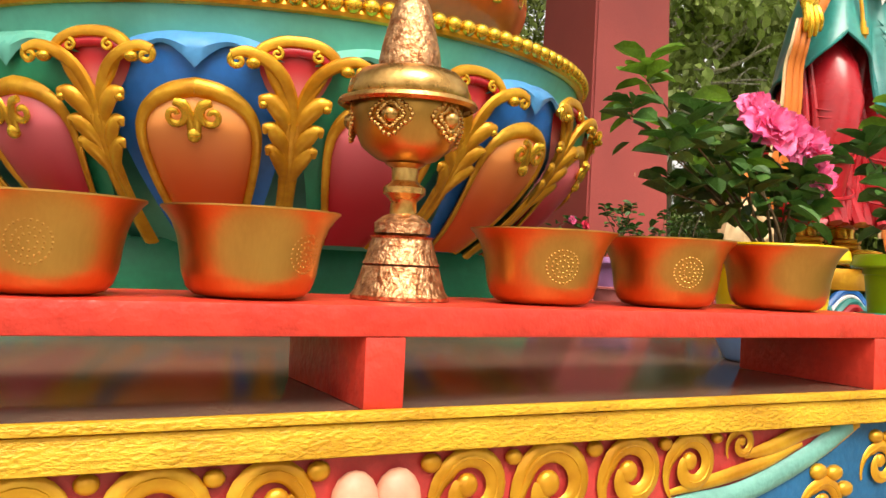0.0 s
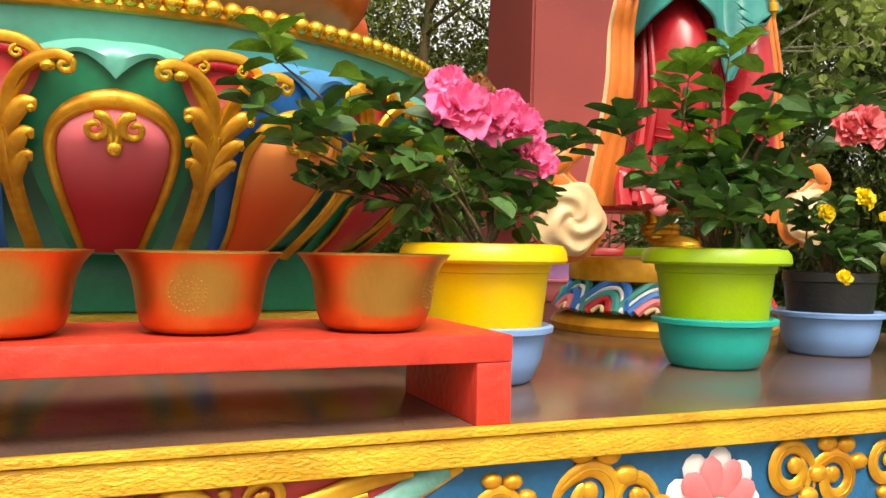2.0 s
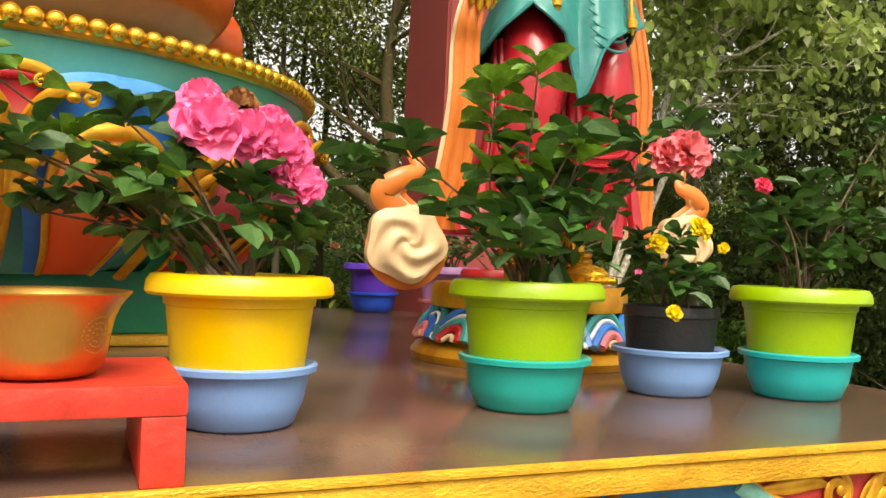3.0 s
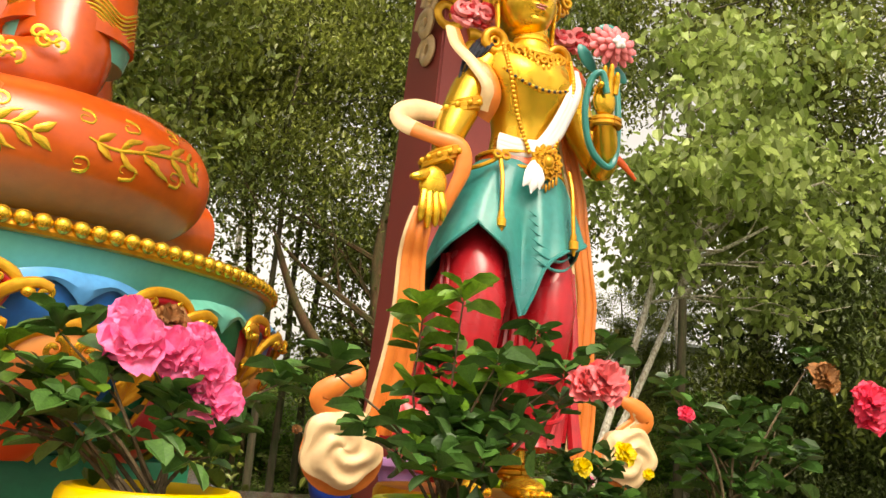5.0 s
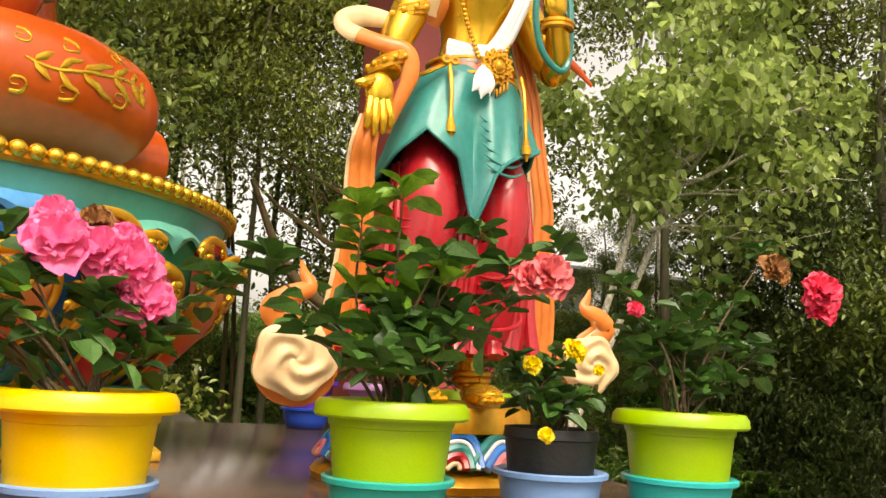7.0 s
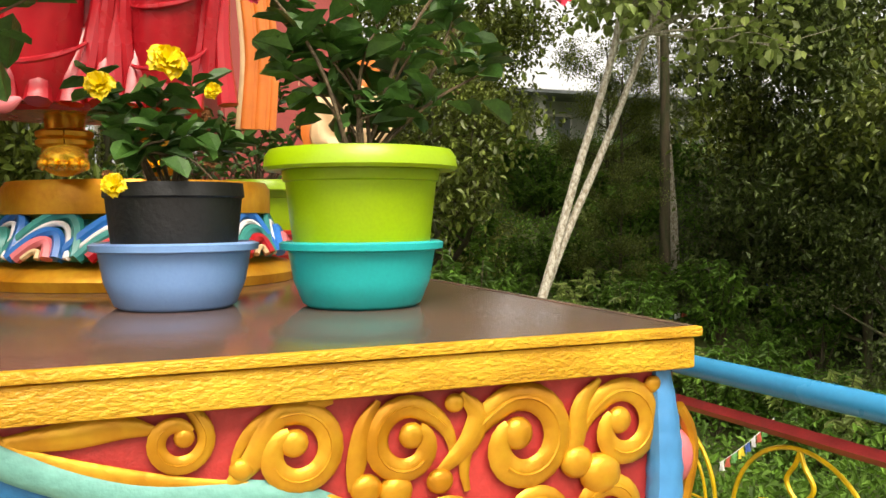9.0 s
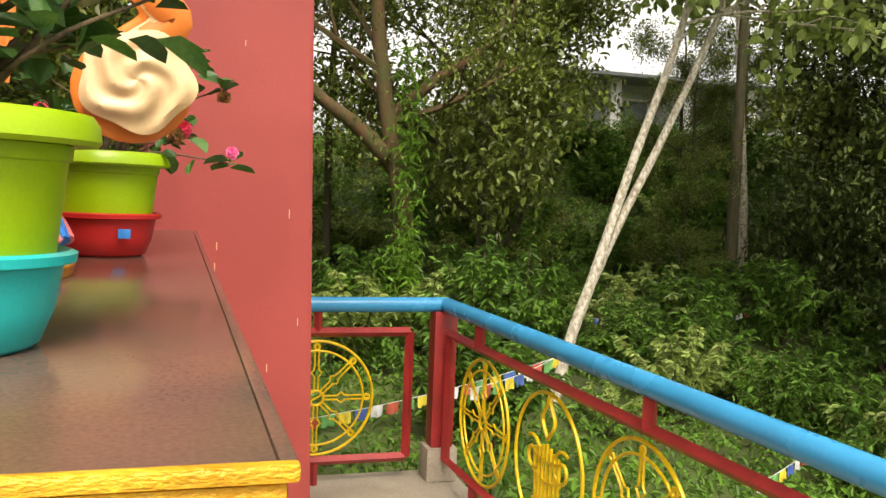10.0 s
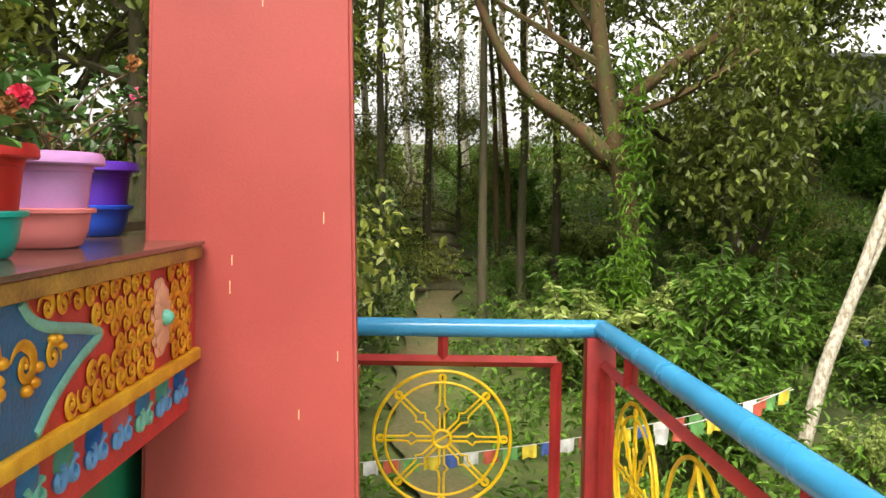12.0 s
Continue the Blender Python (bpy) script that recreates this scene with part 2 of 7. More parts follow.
def tube(pts, rad, seg=8, bm=None, flat=1.0, up=(0, -1, 0)):
    """A round or flattened rod along points; flat squeezes it along up."""
    bm = bm or bmesh.new()
    pts = [Vector(p) for p in pts]
    rad = [rad] * len(pts) if isinstance(rad, (int, float)) else rad
    up = Vector(up)
    rings = []
    for i, p in enumerate(pts):
        t = (pts[min(i + 1, len(pts) - 1)] - pts[max(i - 1, 0)]).normalized()
        s = t.cross(up)
        s = s.normalized() if s.length > 1e-4 else t.orthogonal().normalized()
        n = s.cross(t)
        rings.append([bm.verts.new(p + rad[i] * (math.cos(a) * s + flat * math.sin(a) * n)) for a in (2 * math.pi * k / seg for k in range(seg))])
    for p, q in zip(rings, rings[1:]):
        for k in range(seg):
            bm.faces.new((p[k], p[(k + 1) % seg], q[(k + 1) % seg], q[k]))
    bm.faces.new(rings[0][::-1])
    bm.faces.new(rings[-1])
    bmesh.ops.recalc_face_normals(bm, faces=bm.faces)
    return bm


def smooth_path(pts, n=6):
    """Catmull-Rom through the points."""
    p = [Vector(q) for q in pts]
    p = [2 * p[0] - p[1]] + p + [2 * p[-1] - p[-2]]
    out = []
    for i in range(1, len(p) - 2):
        a, b, c, d = p[i - 1:i + 3]
        for k in range(n):
            t = k / n
            out.append(0.5 * (2 * b + (c - a) * t + (2 * a - 5 * b + 4 * c - d) * t * t + (3 * b - a - 3 * c + d) * t ** 3))
    return out + [p[-2]]


def ball(c, r, seg=12, bm=None, turn=None):
    """An ellipsoid; r is one radius or three."""
    bm = bm or bmesh.new()
    r = (r, r, r) if isinstance(r, (int, float)) else r
    bmesh.ops.create_uvsphere(bm, u_segments=seg, v_segments=max(6, seg * 2 // 3), radius=1, matrix=Matrix.Translation(c) @ (turn or Matrix()) @ Matrix.Diagonal((*r, 1)))
    return bm


def loft(rings, seg=24, bm=None, wave=0.0, waves=0, power=1.0):
    """A closed skin over level ellipses (x, y, z, half width, half depth)."""
    bm = bm or bmesh.new()
    loops = []
    for x, y, z, a, b in rings:
        loops.append([bm.verts.new((x + a * math.cos(t) * (1 + wave * math.sin(waves * t)), y + b * math.sin(t) * (1 + wave * math.sin(waves * t)), z)) for t in (2 * math.pi * k / seg for k in range(seg))])
    for p, q in zip(loops, loops[1:]):
        for k in range(seg):
            bm.faces.new((p[k], p[(k + 1) % seg], q[(k + 1) % seg], q[k]))
    bm.faces.new(loops[0][::-1])
    bm.faces.new(loops[-1])
    bmesh.ops.recalc_face_normals(bm, faces=bm.faces)
    return bm


def bump(v, c, w):
    return math.exp(-((v - c) / w) ** 2)


def spiral(r0, r1, turns, n=22, start=0.0, sign=1):
    """Points of a flat spiral from radius r0 in to r1."""
    return [((r0 + (r1 - r0) * k / n) * math.cos(start + sign * 2 * math.pi * turns * k / n), (r0 + (r1 - r0) * k / n) * math.sin(start + sign * 2 * math.pi * turns * k / n)) for k in range(n + 1)]


def many(name, verts, faces, material, parent=None, label="", kind="stuff"):
    me = bpy.data.meshes.new(name)
    me.from_pydata(verts, [], faces)
    me.materials.append(material)
    ob = new(name, me)
    ob.parent = parent
    return tagged(ob, label, kind=kind)


def leaves_mesh(name, pos, direc, size, material, parent=None, label="", aspect=0.42, droop=0.15, kind="stuff", seed=1, rounded=False):
    """Folded leaves at pos, pointing along direc; six corners, two faces each."""
    rng = np.random.default_rng(seed)
    pos, d = np.asarray(pos, float), np.asarray(direc, float)
    n = len(pos)
    d /= np.linalg.norm(d, axis=1)[:, None] + 1e-9
    up = rng.normal(0, 0.35, (n, 3)) + (0, 0, 1)
    s = np.cross(d, up)
    s /= np.linalg.norm(s, axis=1)[:, None] + 1e-9
    u = np.cross(s, d)
    L = (np.full(n, size) * rng.uniform(0.65, 1.25, n))[:, None]
    w = L * aspect
    lift = 0.25 * w
    v = np.stack([pos, pos + d * L * 0.3 + s * w * 0.42 + u * lift, pos + d * L * 0.68 + s * w * 0.48 + u * lift - u * L * droop * 0.4, pos + d * L - u * L * droop,
                  pos + d * L * 0.68 - s * w * 0.48 + u * lift - u * L * droop * 0.4, pos + d * L * 0.3 - s * w * 0.42 + u * lift], 1).reshape(-1, 3)
    if rounded:
        ends = [(0, 0, 0, 0), (0.3, 0.36, 0.25, 0), (0.62, 0.5, 0.25, 0.3), (0.88, 0.34, 0.18, 0.75), (1, 0, 0, 1), (0.88, -0.34, 0.18, 0.75), (0.62, -0.5, 0.25, 0.3), (0.3, -0.36, 0.25, 0)]
        v = np.stack([pos + d * L * a + s * w * b + u * w * c - u * L * droop * e for a, b, c, e in ends], 1).reshape(-1, 3)
        f = [q for i in range(0, 8 * n, 8) for q in ((i, i + 1, i + 2, i + 3, i + 4), (i, i + 4, i + 5, i + 6, i + 7))]
        return many(name, v.tolist(), f, material, parent, label, kind)
    f = []
    for i in range(0, 6 * n, 6):
        f.append((i, i + 1, i + 2, i + 3))
        f.append((i, i + 3, i + 4, i + 5))
    return many(name, v.tolist(), f, material, parent, label, kind)


# ---- ground and patio ----
def land(x, y):
    """Height of the hillside."""
    s = min(1, max(0, (y - 9 + 0.25 * x) / 26))
    h = -1.0 - 0.13 * max(0, min(x, 14) - 4) * min(1, max(0, 1 - (y - 9) / 8)) + (4.5 + 0.8 * min(1, max(0, (x - 7) / 6))) * s * s * (3 - 2 * s) + max(0, y - 34) * 0.02
    return h + 0.35 * noise.noise((x * 0.22, y * 0.22, 0.3)) * min(1, max(0, (abs(y - 2) + abs(x - 2)) / 14))


def trail_x(y):
    return 3.9 - 0.055 * (y - 8) + 0.35 * math.sin(y * 0.45)


axis = [-500, -200, -90, -50, -30] + [-20 + 1.0 * k for k in range(66)] + [55, 70, 100, 200, 500]
bm = bmesh.new()
grid = [[bm.verts.new((x, y, land(x, y))) for x in axis] for y in axis]
for j in range(len(axis) - 1):
    for i in range(len(axis) - 1):
        f = bm.faces.new((grid[j][i], grid[j][i + 1], grid[j + 1][i + 1], grid[j + 1][i]))
tagged(part("ground", bm, EARTH), "mossy forest hillside rising behind the railing", "ground", kind="structure")
bm = bmesh.new()
rows = []
for k in range(60):
    y = 6.5 + k * 0.33
    rows.append([bm.verts.new((trail_x(y) + s * (0.30 + 0.08 * math.sin(k * 1.7 + s)), y, land(trail_x(y), y) + 0.09)) for s in (-1, 0, 1)])
for a, b in zip(rows, rows[1:]):
    for k in range(2):
        bm.faces.new((a[k], a[k + 1], b[k + 1], b[k]))
tagged(part("footpath", bm, TRAIL), "trodden earth footpath climbing through the undergrowth", "path", kind="structure")
for k in range(9):
    y = 15 + k * 1.05
    z = land(trail_x(y), y)
    tagged(part("log_step", tube([(trail_x(y) - 0.42, y, z + 0.11), (trail_x(y), y + 0.05 * (-1) ** k, z + 0.13), (trail_x(y) + 0.38 + 0.08 * (k % 3), y + 0.06, z + 0.10)], 0.045, 8), BARK), "weathered log step set across the footpath", "step", "steps of the path")
tagged(part("floor", box(-6, 4.62, -7, 4.47, -0.35, 0.0, 0.01), CONCRETE), "pale worn concrete patio slab", "floor", kind="structure")

# ---- column and roof ----
P = 1.505
column = thing("column", "tall tapered red painted square column beside the altar", "column", kind="structure")
bm = bmesh.new()
lo, hi = [], []
for sx, sy in ((-1, -1), (1, -1), (1, 1), (-1, 1)):
    lo.append(bm.verts.new((3.158 + sx * 0.340, 3.075 + sy * 0.27, 0.004)))
    hi.append(bm.verts.new((3.158 + sx * 0.235, 3.075 + sy * 0.19, 5.2)))
for k in range(4):
    j = (k + 1) % 4
    bm.faces.new((lo[k], lo[j], hi[j], hi[k]))
bm.faces.new(lo[::-1])
bm.faces.new(hi)
bmesh.ops.bevel(bm, geom=[e for e in bm.edges if abs(e.verts[0].co.z - e.verts[1].co.z) > 1], offset=0.012, segments=3, affect="EDGES")
part("shaft", bm, COLUMN_RED, column)
for x, z, h in ((3.372, 1.576, 0.035), (3.101, 1.448, 0.03), (3.095, 1.366, 0.04), (3.416, 1.157, 0.03), (3.19, 2.21, 0.02), (3.30, 0.98, 0.03)):
    y = 2.805 + 0.0154 * z
    part("paint_chip", box(x, x + 0.0028, y - 0.0012, y + 0.004, z - h / 2, z + h / 2), CREAM, column, smooth=False)
for side in (-1, 1):
    for k in range(5):
        c = Vector((3.16 + side * (0.06 + 0.19 * (k % 2)), 2.86, 4.55 - k * 0.17))
        part("scroll", tube([c + Vector((side * a, 0, b)) for a, b in spiral(0.11, 0.02, 1.5, start=1.0)], [0.034 - 0.0008 * q for q in range(23)], 8, flat=0.6), GOLD, column, "gold scrollwork bracket")
    part("jewel", ball((3.16 + side * 0.2, 2.83, 4.32), (0.045, 0.02, 0.055)), TEAL, column, "teal oval jewel")
    for k in range(6):
        c = Vector((2.87 + 0.022 * (k % 2), 3.0, 4.6 - k * 0.15))
        if side < 0:
            part("side_scroll", tube([c + Vector((-0.02, a, b)) for a, b in spiral(0.09, 0.02, 1.3, 16)], 0.03, 8, up=(1, 0, 0), flat=0.6), CREAM, column)
column.matrix_world = Matrix.Translation((3.158, 3.075, 0)) @ Matrix.Rotation(radians(5.5), 4, "Z") @ Matrix.Translation((-3.158, -3.075, 0))
roof = thing("roof", "grey pavilion roof carried by the columns", "roof", kind="structure")
part("soffit", box(-3.2, 4.45, 1.2, 3.75, 5.2, 5.34, 0.01), ROOF, roof)
bm = bmesh.new()
a = [bm.verts.new(v) for v in ((-3.3, 1.1, 5.34), (4.6, 1.1, 5.34), (4.6, 3.9, 5.34), (-3.3, 3.9, 5.34))]
b = [bm.verts.new((x, 2.5, 6.4)) for x in (-1.5, 2.9)]
for f in ((a[0], a[1], b[1], b[0]), (a[1], a[2], b[1]), (a[2], a[3], b[0], b[1]), (a[3], a[0], b[0])):
    bm.faces.new(f)
part("roof_cover", bm, ROOF, roof, smooth=False)

# ---- altar platform ----
altar = thing("altar_platform", "long stone altar with a carved painted frieze and yellow edge", "altar", kind="structure")
XR, YB = 3.02, 2.8
part("top_slab", box(-4, XR + 0.02, 0.012, 3.28, P - 0.05, P, 0.002), SLAB, altar, "polished brown stone top")
part("throne_plinth_slab", box(-4, 2.2, 3.281, 5.2, P - 0.05, P - 0.002), SLAB, altar)
part("core", box(-3.98, XR - 0.02, 0.06, 3.26, 1.0, P - 0.052), FRIEZE_RED, altar)
part("lower_wall", box(-3.98, XR - 0.22, 0.26, 3.2, 0.0, 0.998), GREEN, altar, "green painted lower wall")
part("lip", box(-4, XR + 0.033, 0, 0.0118, P - 0.011, P + 0.0015, 0.003), YELLOW_PAINT, altar)
part("ledge", box(-4, XR + 0.026, 0.006, 0.0118, P - 0.05, P - 0.0125, 0.004), YELLOW_PAINT, altar, "rough yellow painted edge board")
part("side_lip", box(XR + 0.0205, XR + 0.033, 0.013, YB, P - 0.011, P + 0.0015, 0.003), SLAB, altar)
part("side_ledge", box(XR + 0.0205, XR + 0.026, 0.013, YB, P - 0.05, P - 0.0125, 0.004), OCHRE_DULL, altar)
FT, FB = P - 0.05, 1.19
part("front_panel", box(-3.98, XR - 0.002, 0.034, 0.062, FB, FT), FRIEZE_RED, altar, "red frieze ground")
part("side_panel", box(XR - 0.022, XR, 0.064, YB, FB, FT), FRIEZE_RED, altar, "red frieze ground")
part("lower_moulding", box(-3.98, XR + 0.02, 0.012, 0.07, FB - 0.035, FB, 0.006), YELLOW_PAINT, altar)
part("side_lower_moulding", box(XR - 0.03, XR + 0.02, 0.071, YB, FB - 0.035, FB, 0.006), YELLOW_PAINT, altar)


def front(a, b, o):
    return Vector((a, 0.034 - o, b))


def side(a, b, o):
    return Vector((XR + o, a, b))


def scroll(place, a, b, r, start, sign, material=GOLD, turns=1.12, tail=2.6, flat=0.36):
    """A carved leaf curl with a swept tail."""
    up = place(0, 0, 1) - place(0, 0, 0)
    pts = [place(a + u, b + v, 0.006) for u, v in spiral(r, r * 0.22, turns, 20, start, sign)]
    t0 = math.atan2(pts[0].z - b, 1)
    lead = []
    for k in range(6, 0, -1):
        q = start - sign * k * 0.28
        rr = r * (1 + 0.06 * k * tail * 0.5)
        lead.append(place(a + rr * math.cos(q), b + rr * math.sin(q), 0.004))
    rad = [r * (0.08 + 0.055 * k) for k in range(6)] + [r * (0.40 - 0.013 * k) for k in range(21)]
    bm = tube(lead + pts, rad, 8, flat=flat, up=up)
    ball(place(a, b, 0.006), r * 0.2, 10, bm)
    return part("scroll", bm, material, altar)


def carve(a, b, r, start, sign, tail=True):
    """A broad carved scroll on the front: a band that winds in to a round heart."""
    up = Vector((0, -1, 0))
    n = 22
    pts, rad = [], []
    if tail:
        for k in range(7):
            f = k / 7
            q = start - sign * (1 - f) * 1.5
            rr = r * (0.76 + 0.55 * (1 - f) ** 1.3)
            pts.append(front(a + rr * math.cos(q), b + rr * math.sin(q), 0.004))
            rad.append(r * (0.06 + 0.20 * f))
    for k in range(n + 1):
        f = k / n
        q = start + sign * 2 * math.pi * 0.98 * f
        rr = r * (0.78 - 0.46 * f ** 2.2)
        pts.append(front(a + rr * math.cos(q), b + rr * math.sin(q), 0.006 + 0.004 * f))
        rad.append(r * (0.25 - 0.05 * f + 0.05 * math.sin(math.pi * f)))
    bm = tube(pts, rad, 8, flat=0.4, up=up)
    ball(front(a + 0.16 * r * math.cos(start + sign * 6.4), b + 0.16 * r * math.sin(start + sign * 6.4), 0.009), (r * 0.30, r * 0.17, r * 0.30), 12, bm)
    part("scroll", bm, GOLD, altar)
    # incised line along the band
    groove = [p + Vector((0, -rad[k] * 0.36, 0)) for k, p in enumerate(pts)][4:-6]
    part("scroll_ridge", tube(groove, r * 0.035, 5, up=up), GOLD, altar)


def frond(pts, width):
    """A flame-like leaf tapering along the points."""
    line = smooth_path([(a, b, 0) for a, b in pts], 6)
    part("carved_leaf", tube([front(p.x, p.y, 0.006) for p in line], [width * (0.12 + 0.88 * math.sin(math.pi * (0.12 + 0.8 * k / (len(line) - 1))) ** 1.2) for k in range(len(line))], 8, flat=0.4, up=(0, -1, 0)), GOLD, altar)


def border(place, pts, width, material=FRIEZE_TEAL):
    up = place(0, 0, 1) - place(0, 0, 0)
    part("border_band", tube([place(p.x, p.y, 0.004) for p in smooth_path([(a, b, 0) for a, b in pts])], width, 8, flat=0.5, up=up), material, altar, "pale teal border band")
    part("border_rim", tube([place(p.x + width * 1.2, p.y, 0.005) for p in smooth_path([(a, b, 0) for a, b in pts])], width * 0.45, 8, flat=0.6, up=up), GOLD, altar)


def field(place, poly, material, name, o=0.003):
    """A flat painted field, a few millimetres proud of the panel."""
    bm = bmesh.new()
    top = [bm.verts.new(place(a, b, o)) for a, b in poly]
    low = [bm.verts.new(place(a, b, -0.002)) for a, b in poly]
    bm.faces.new(top)
    for k in range(len(poly)):
        j = (k + 1) % len(poly)
        bm.faces.new((low[k], low[j], top[j], top[k]))
    bmesh.ops.recalc_face_normals(bm, faces=bm.faces)
    part(name, bm, material, altar, smooth=False)


def blossom(place, a, b, r, petals, material, heart, name="flower_relief", squash=1.0, inner=None):
    up = (place(0, 0, 1) - place(0, 0, 0))
    n = place(1, 0, 0) - place(0, 0, 0)
    for ring, (rr, off) in enumerate(((0.76, 0.004), (0.50, 0.012))):
        bm = bmesh.new()
        for k in range(petals):
            q = 2 * math.pi * (k + 0.5 * ring) / petals
            c = place(a + r * rr * math.cos(q) * squash, b + r * rr * math.sin(q), off)
            m = Matrix(((n.x, 0, up.x), (n.y, 0, up.y), (0, 1, 0))).to_4x4() @ Matrix.Rotation(q, 4, "Z")
            ball(c, (r * (0.27 if ring == 0 else 0.40), r * 0.27, r * 0.07), 10, bm, m)
        part(name, bm, material if ring == 0 else (inner or CREAM), altar)
    part("flower_heart", ball(place(a, b, 0.022), r * 0.2, 12), heart, altar)


EDGE_L = [(1.335, FT - 0.004), (1.26, 1.412), (1.17, 1.378), (1.085, 1.357), (0.97, 1.345), (0.90, 1.30), (0.87, FB + 0.02)]
EDGE_R = [(2.245, FT - 0.004), (2.30, 1.415), (2.36, 1.388), (2.42, 1.370), (2.55, 1.352), (2.62, 1.31), (2.66, FB + 0.02)]
blue_front = [(EDGE_L[0][0], FT - 0.001)] + [(EDGE_R[0][0], FT - 0.001)] + EDGE_R[1:-1] + [(2.66, FB + 0.001), (0.87, FB + 0.001)] + EDGE_L[-2:0:-1]
field(front, blue_front[::-1], FRIEZE_BLUE, "blue_field")
border(front, EDGE_L, 0.017)
border(front, EDGE_R, 0.017)
# scrolls spread to both sides of the paired fruit and again beyond the blue field
for side_sign in (-1, 1):
    for d, b, r, start, sign in ((0.124, 1.403, 0.050, 2.6, -1), (0.244, 1.398, 0.058, 2.9, -1), (0.371, 1.404, 0.050, 2.8, -1), (0.477, 1.410, 0.043, 2.6, -1), (0.573, 1.434, 0.024, 2.4, -1)):
        carve(0.530 + side_sign * d, b, r, start if side_sign > 0 else math.pi - start, sign * side_sign)
    for d, b, w in ((0.07, 1.437, 0.014), (0.185, 1.437, 0.012), (0.31, 1.44, 0.013), (0.43, 1.44, 0.011), (0.525, 1.443, 0.009)):
        part("leaf_bead", ball(front(0.530 + side_sign * d, b, 0.006), (w, 0.008, w * 0.85)), GOLD, altar)
    frond([(0.530 + side_sign * d, b) for d, b in ((0.58, 1.415), (0.64, 1.425), (0.70, 1.442), (0.76, 1.446))], 0.013)
    frond([(0.530 + side_sign * d, b) for d, b in ((0.44, 1.372), (0.53, 1.385), (0.62, 1.402), (0.70, 1.425))], 0.011)
    for d in (0.05, 0.18, 0.30, 0.40):
        carve(0.530 + side_sign * d, 1.30 if d > 0.1 else 1.32, 0.045, 4.4, side_sign)
for x in (0.503, 0.556):
    part("fruit_relief", ball(front(x, 1.398, 0.01), (0.030, 0.02, 0.038)), PEACH, altar, "flesh pink carved fruit")
for x, b, r, start, sign in ((2.445, 1.424, 0.034, 0.6, -1), (2.560, 1.402, 0.050, 1.9, -1), (2.682, 1.398, 0.049, 0.9, 1), (2.820, 1.386, 0.064, 2.3, -1), (2.955, 1.390, 0.055, 2.4, -1)):
    carve(x, b, r, start, sign)
for pts, w in (([(2.285, 1.436), (2.34, 1.438), (2.39, 1.442), (2.425, 1.435)], 0.014), ([(2.29, 1.432), (2.35, 1.405), (2.43, 1.382), (2.52, 1.370)], 0.011), ([(2.49, 1.37), (2.52, 1.40), (2.545, 1.44), (2.60, 1.45)], 0.014), ([(2.62, 1.35), (2.625, 1.38), (2.635, 1.42), (2.65, 1.445)], 0.012), ([(2.72, 1.36), (2.755, 1.39), (2.765, 1.42), (2.745, 1.445)], 0.014), ([(2.88, 1.34), (2.893, 1.38), (2.90, 1.42), (2.925, 1.447)], 0.013)):
    frond(pts, w)
for x, b, r in ((2.505, 1.388, 0.013), (2.635, 1.352, 0.018), (2.668, 1.345, 0.02), (2.738, 1.435, 0.012), (2.72, 1.35, 0.016), (2.893, 1.352, 0.022), (2.925, 1.335, 0.028), (3.0, 1.435, 0.012)):
    part("leaf_bead", ball(front(x, b, 0.006), (r, r * 0.55, r * 0.9)), GOLD, altar)
for k in range(3):
    carve(2.73 + 0.105 * k, 1.285, 0.05, 4.4, 1 if k % 2 else -1)
# gold foliage on the blue field round one open blossom
for x, b, r, sd in ((1.41, 1.385, 0.036, 1), (1.55, 1.395, 0.050, 1), (1.62, 1.385, 0.040, -1), (1.905, 1.405, 0.045, -1), (1.99, 1.385, 0.045, 1), (2.10, 1.40, 0.038, -1), (2.19, 1.34, 0.045, 1), (2.34, 1.30, 0.045, 1), (1.28, 1.33, 0.042, 1), (1.48, 1.30, 0.045, -1), (1.14, 1.29, 0.04, -1)):
    carve(x, b, r, 2.2 if sd > 0 else 0.9, -sd)
    for q in (-0.6, 0.1, 0.8):
        part("carved_leaf", ball(front(x + 1.25 * r * math.cos(q + sd), b + 1.25 * r * math.sin(q + sd), 0.005), (r * 0.42, 0.011, r * 0.30)), GOLD, altar)
blossom(front, 1.76, 1.362, 0.085, 9, WHITE, TEAL, inner=PINK)
# scalloped blue leaf folded round the corner
bm = tube([Vector((3.022, 0.046 - 0.012 * math.sin(math.pi * k / 24), 1.45 - 0.24 * k / 24)) for k in range(25)], [0.010 + 0.028 * math.sin(math.pi * (0.12 + 0.6 * k / 24)) ** 0.8 * (1 + 0.05 * math.cos(k * 2.1)) for k in range(25)], 12, up=(0.6, -0.6, 0), flat=0.6)
part("corner_leaf", bm, SKYBLUE, altar, "scalloped sky blue corner leaf")
part("corner_bud", ball((3.055, 0.055, 1.335), (0.022, 0.022, 0.035), 12), PINK, altar)
part("corner_rim", tube(smooth_path([(3.05, 0.045, 1.40), (3.07, 0.05, 1.37), (3.074, 0.05, 1.33), (3.06, 0.05, 1.27)]), 0.009, 8), GOLD, altar)

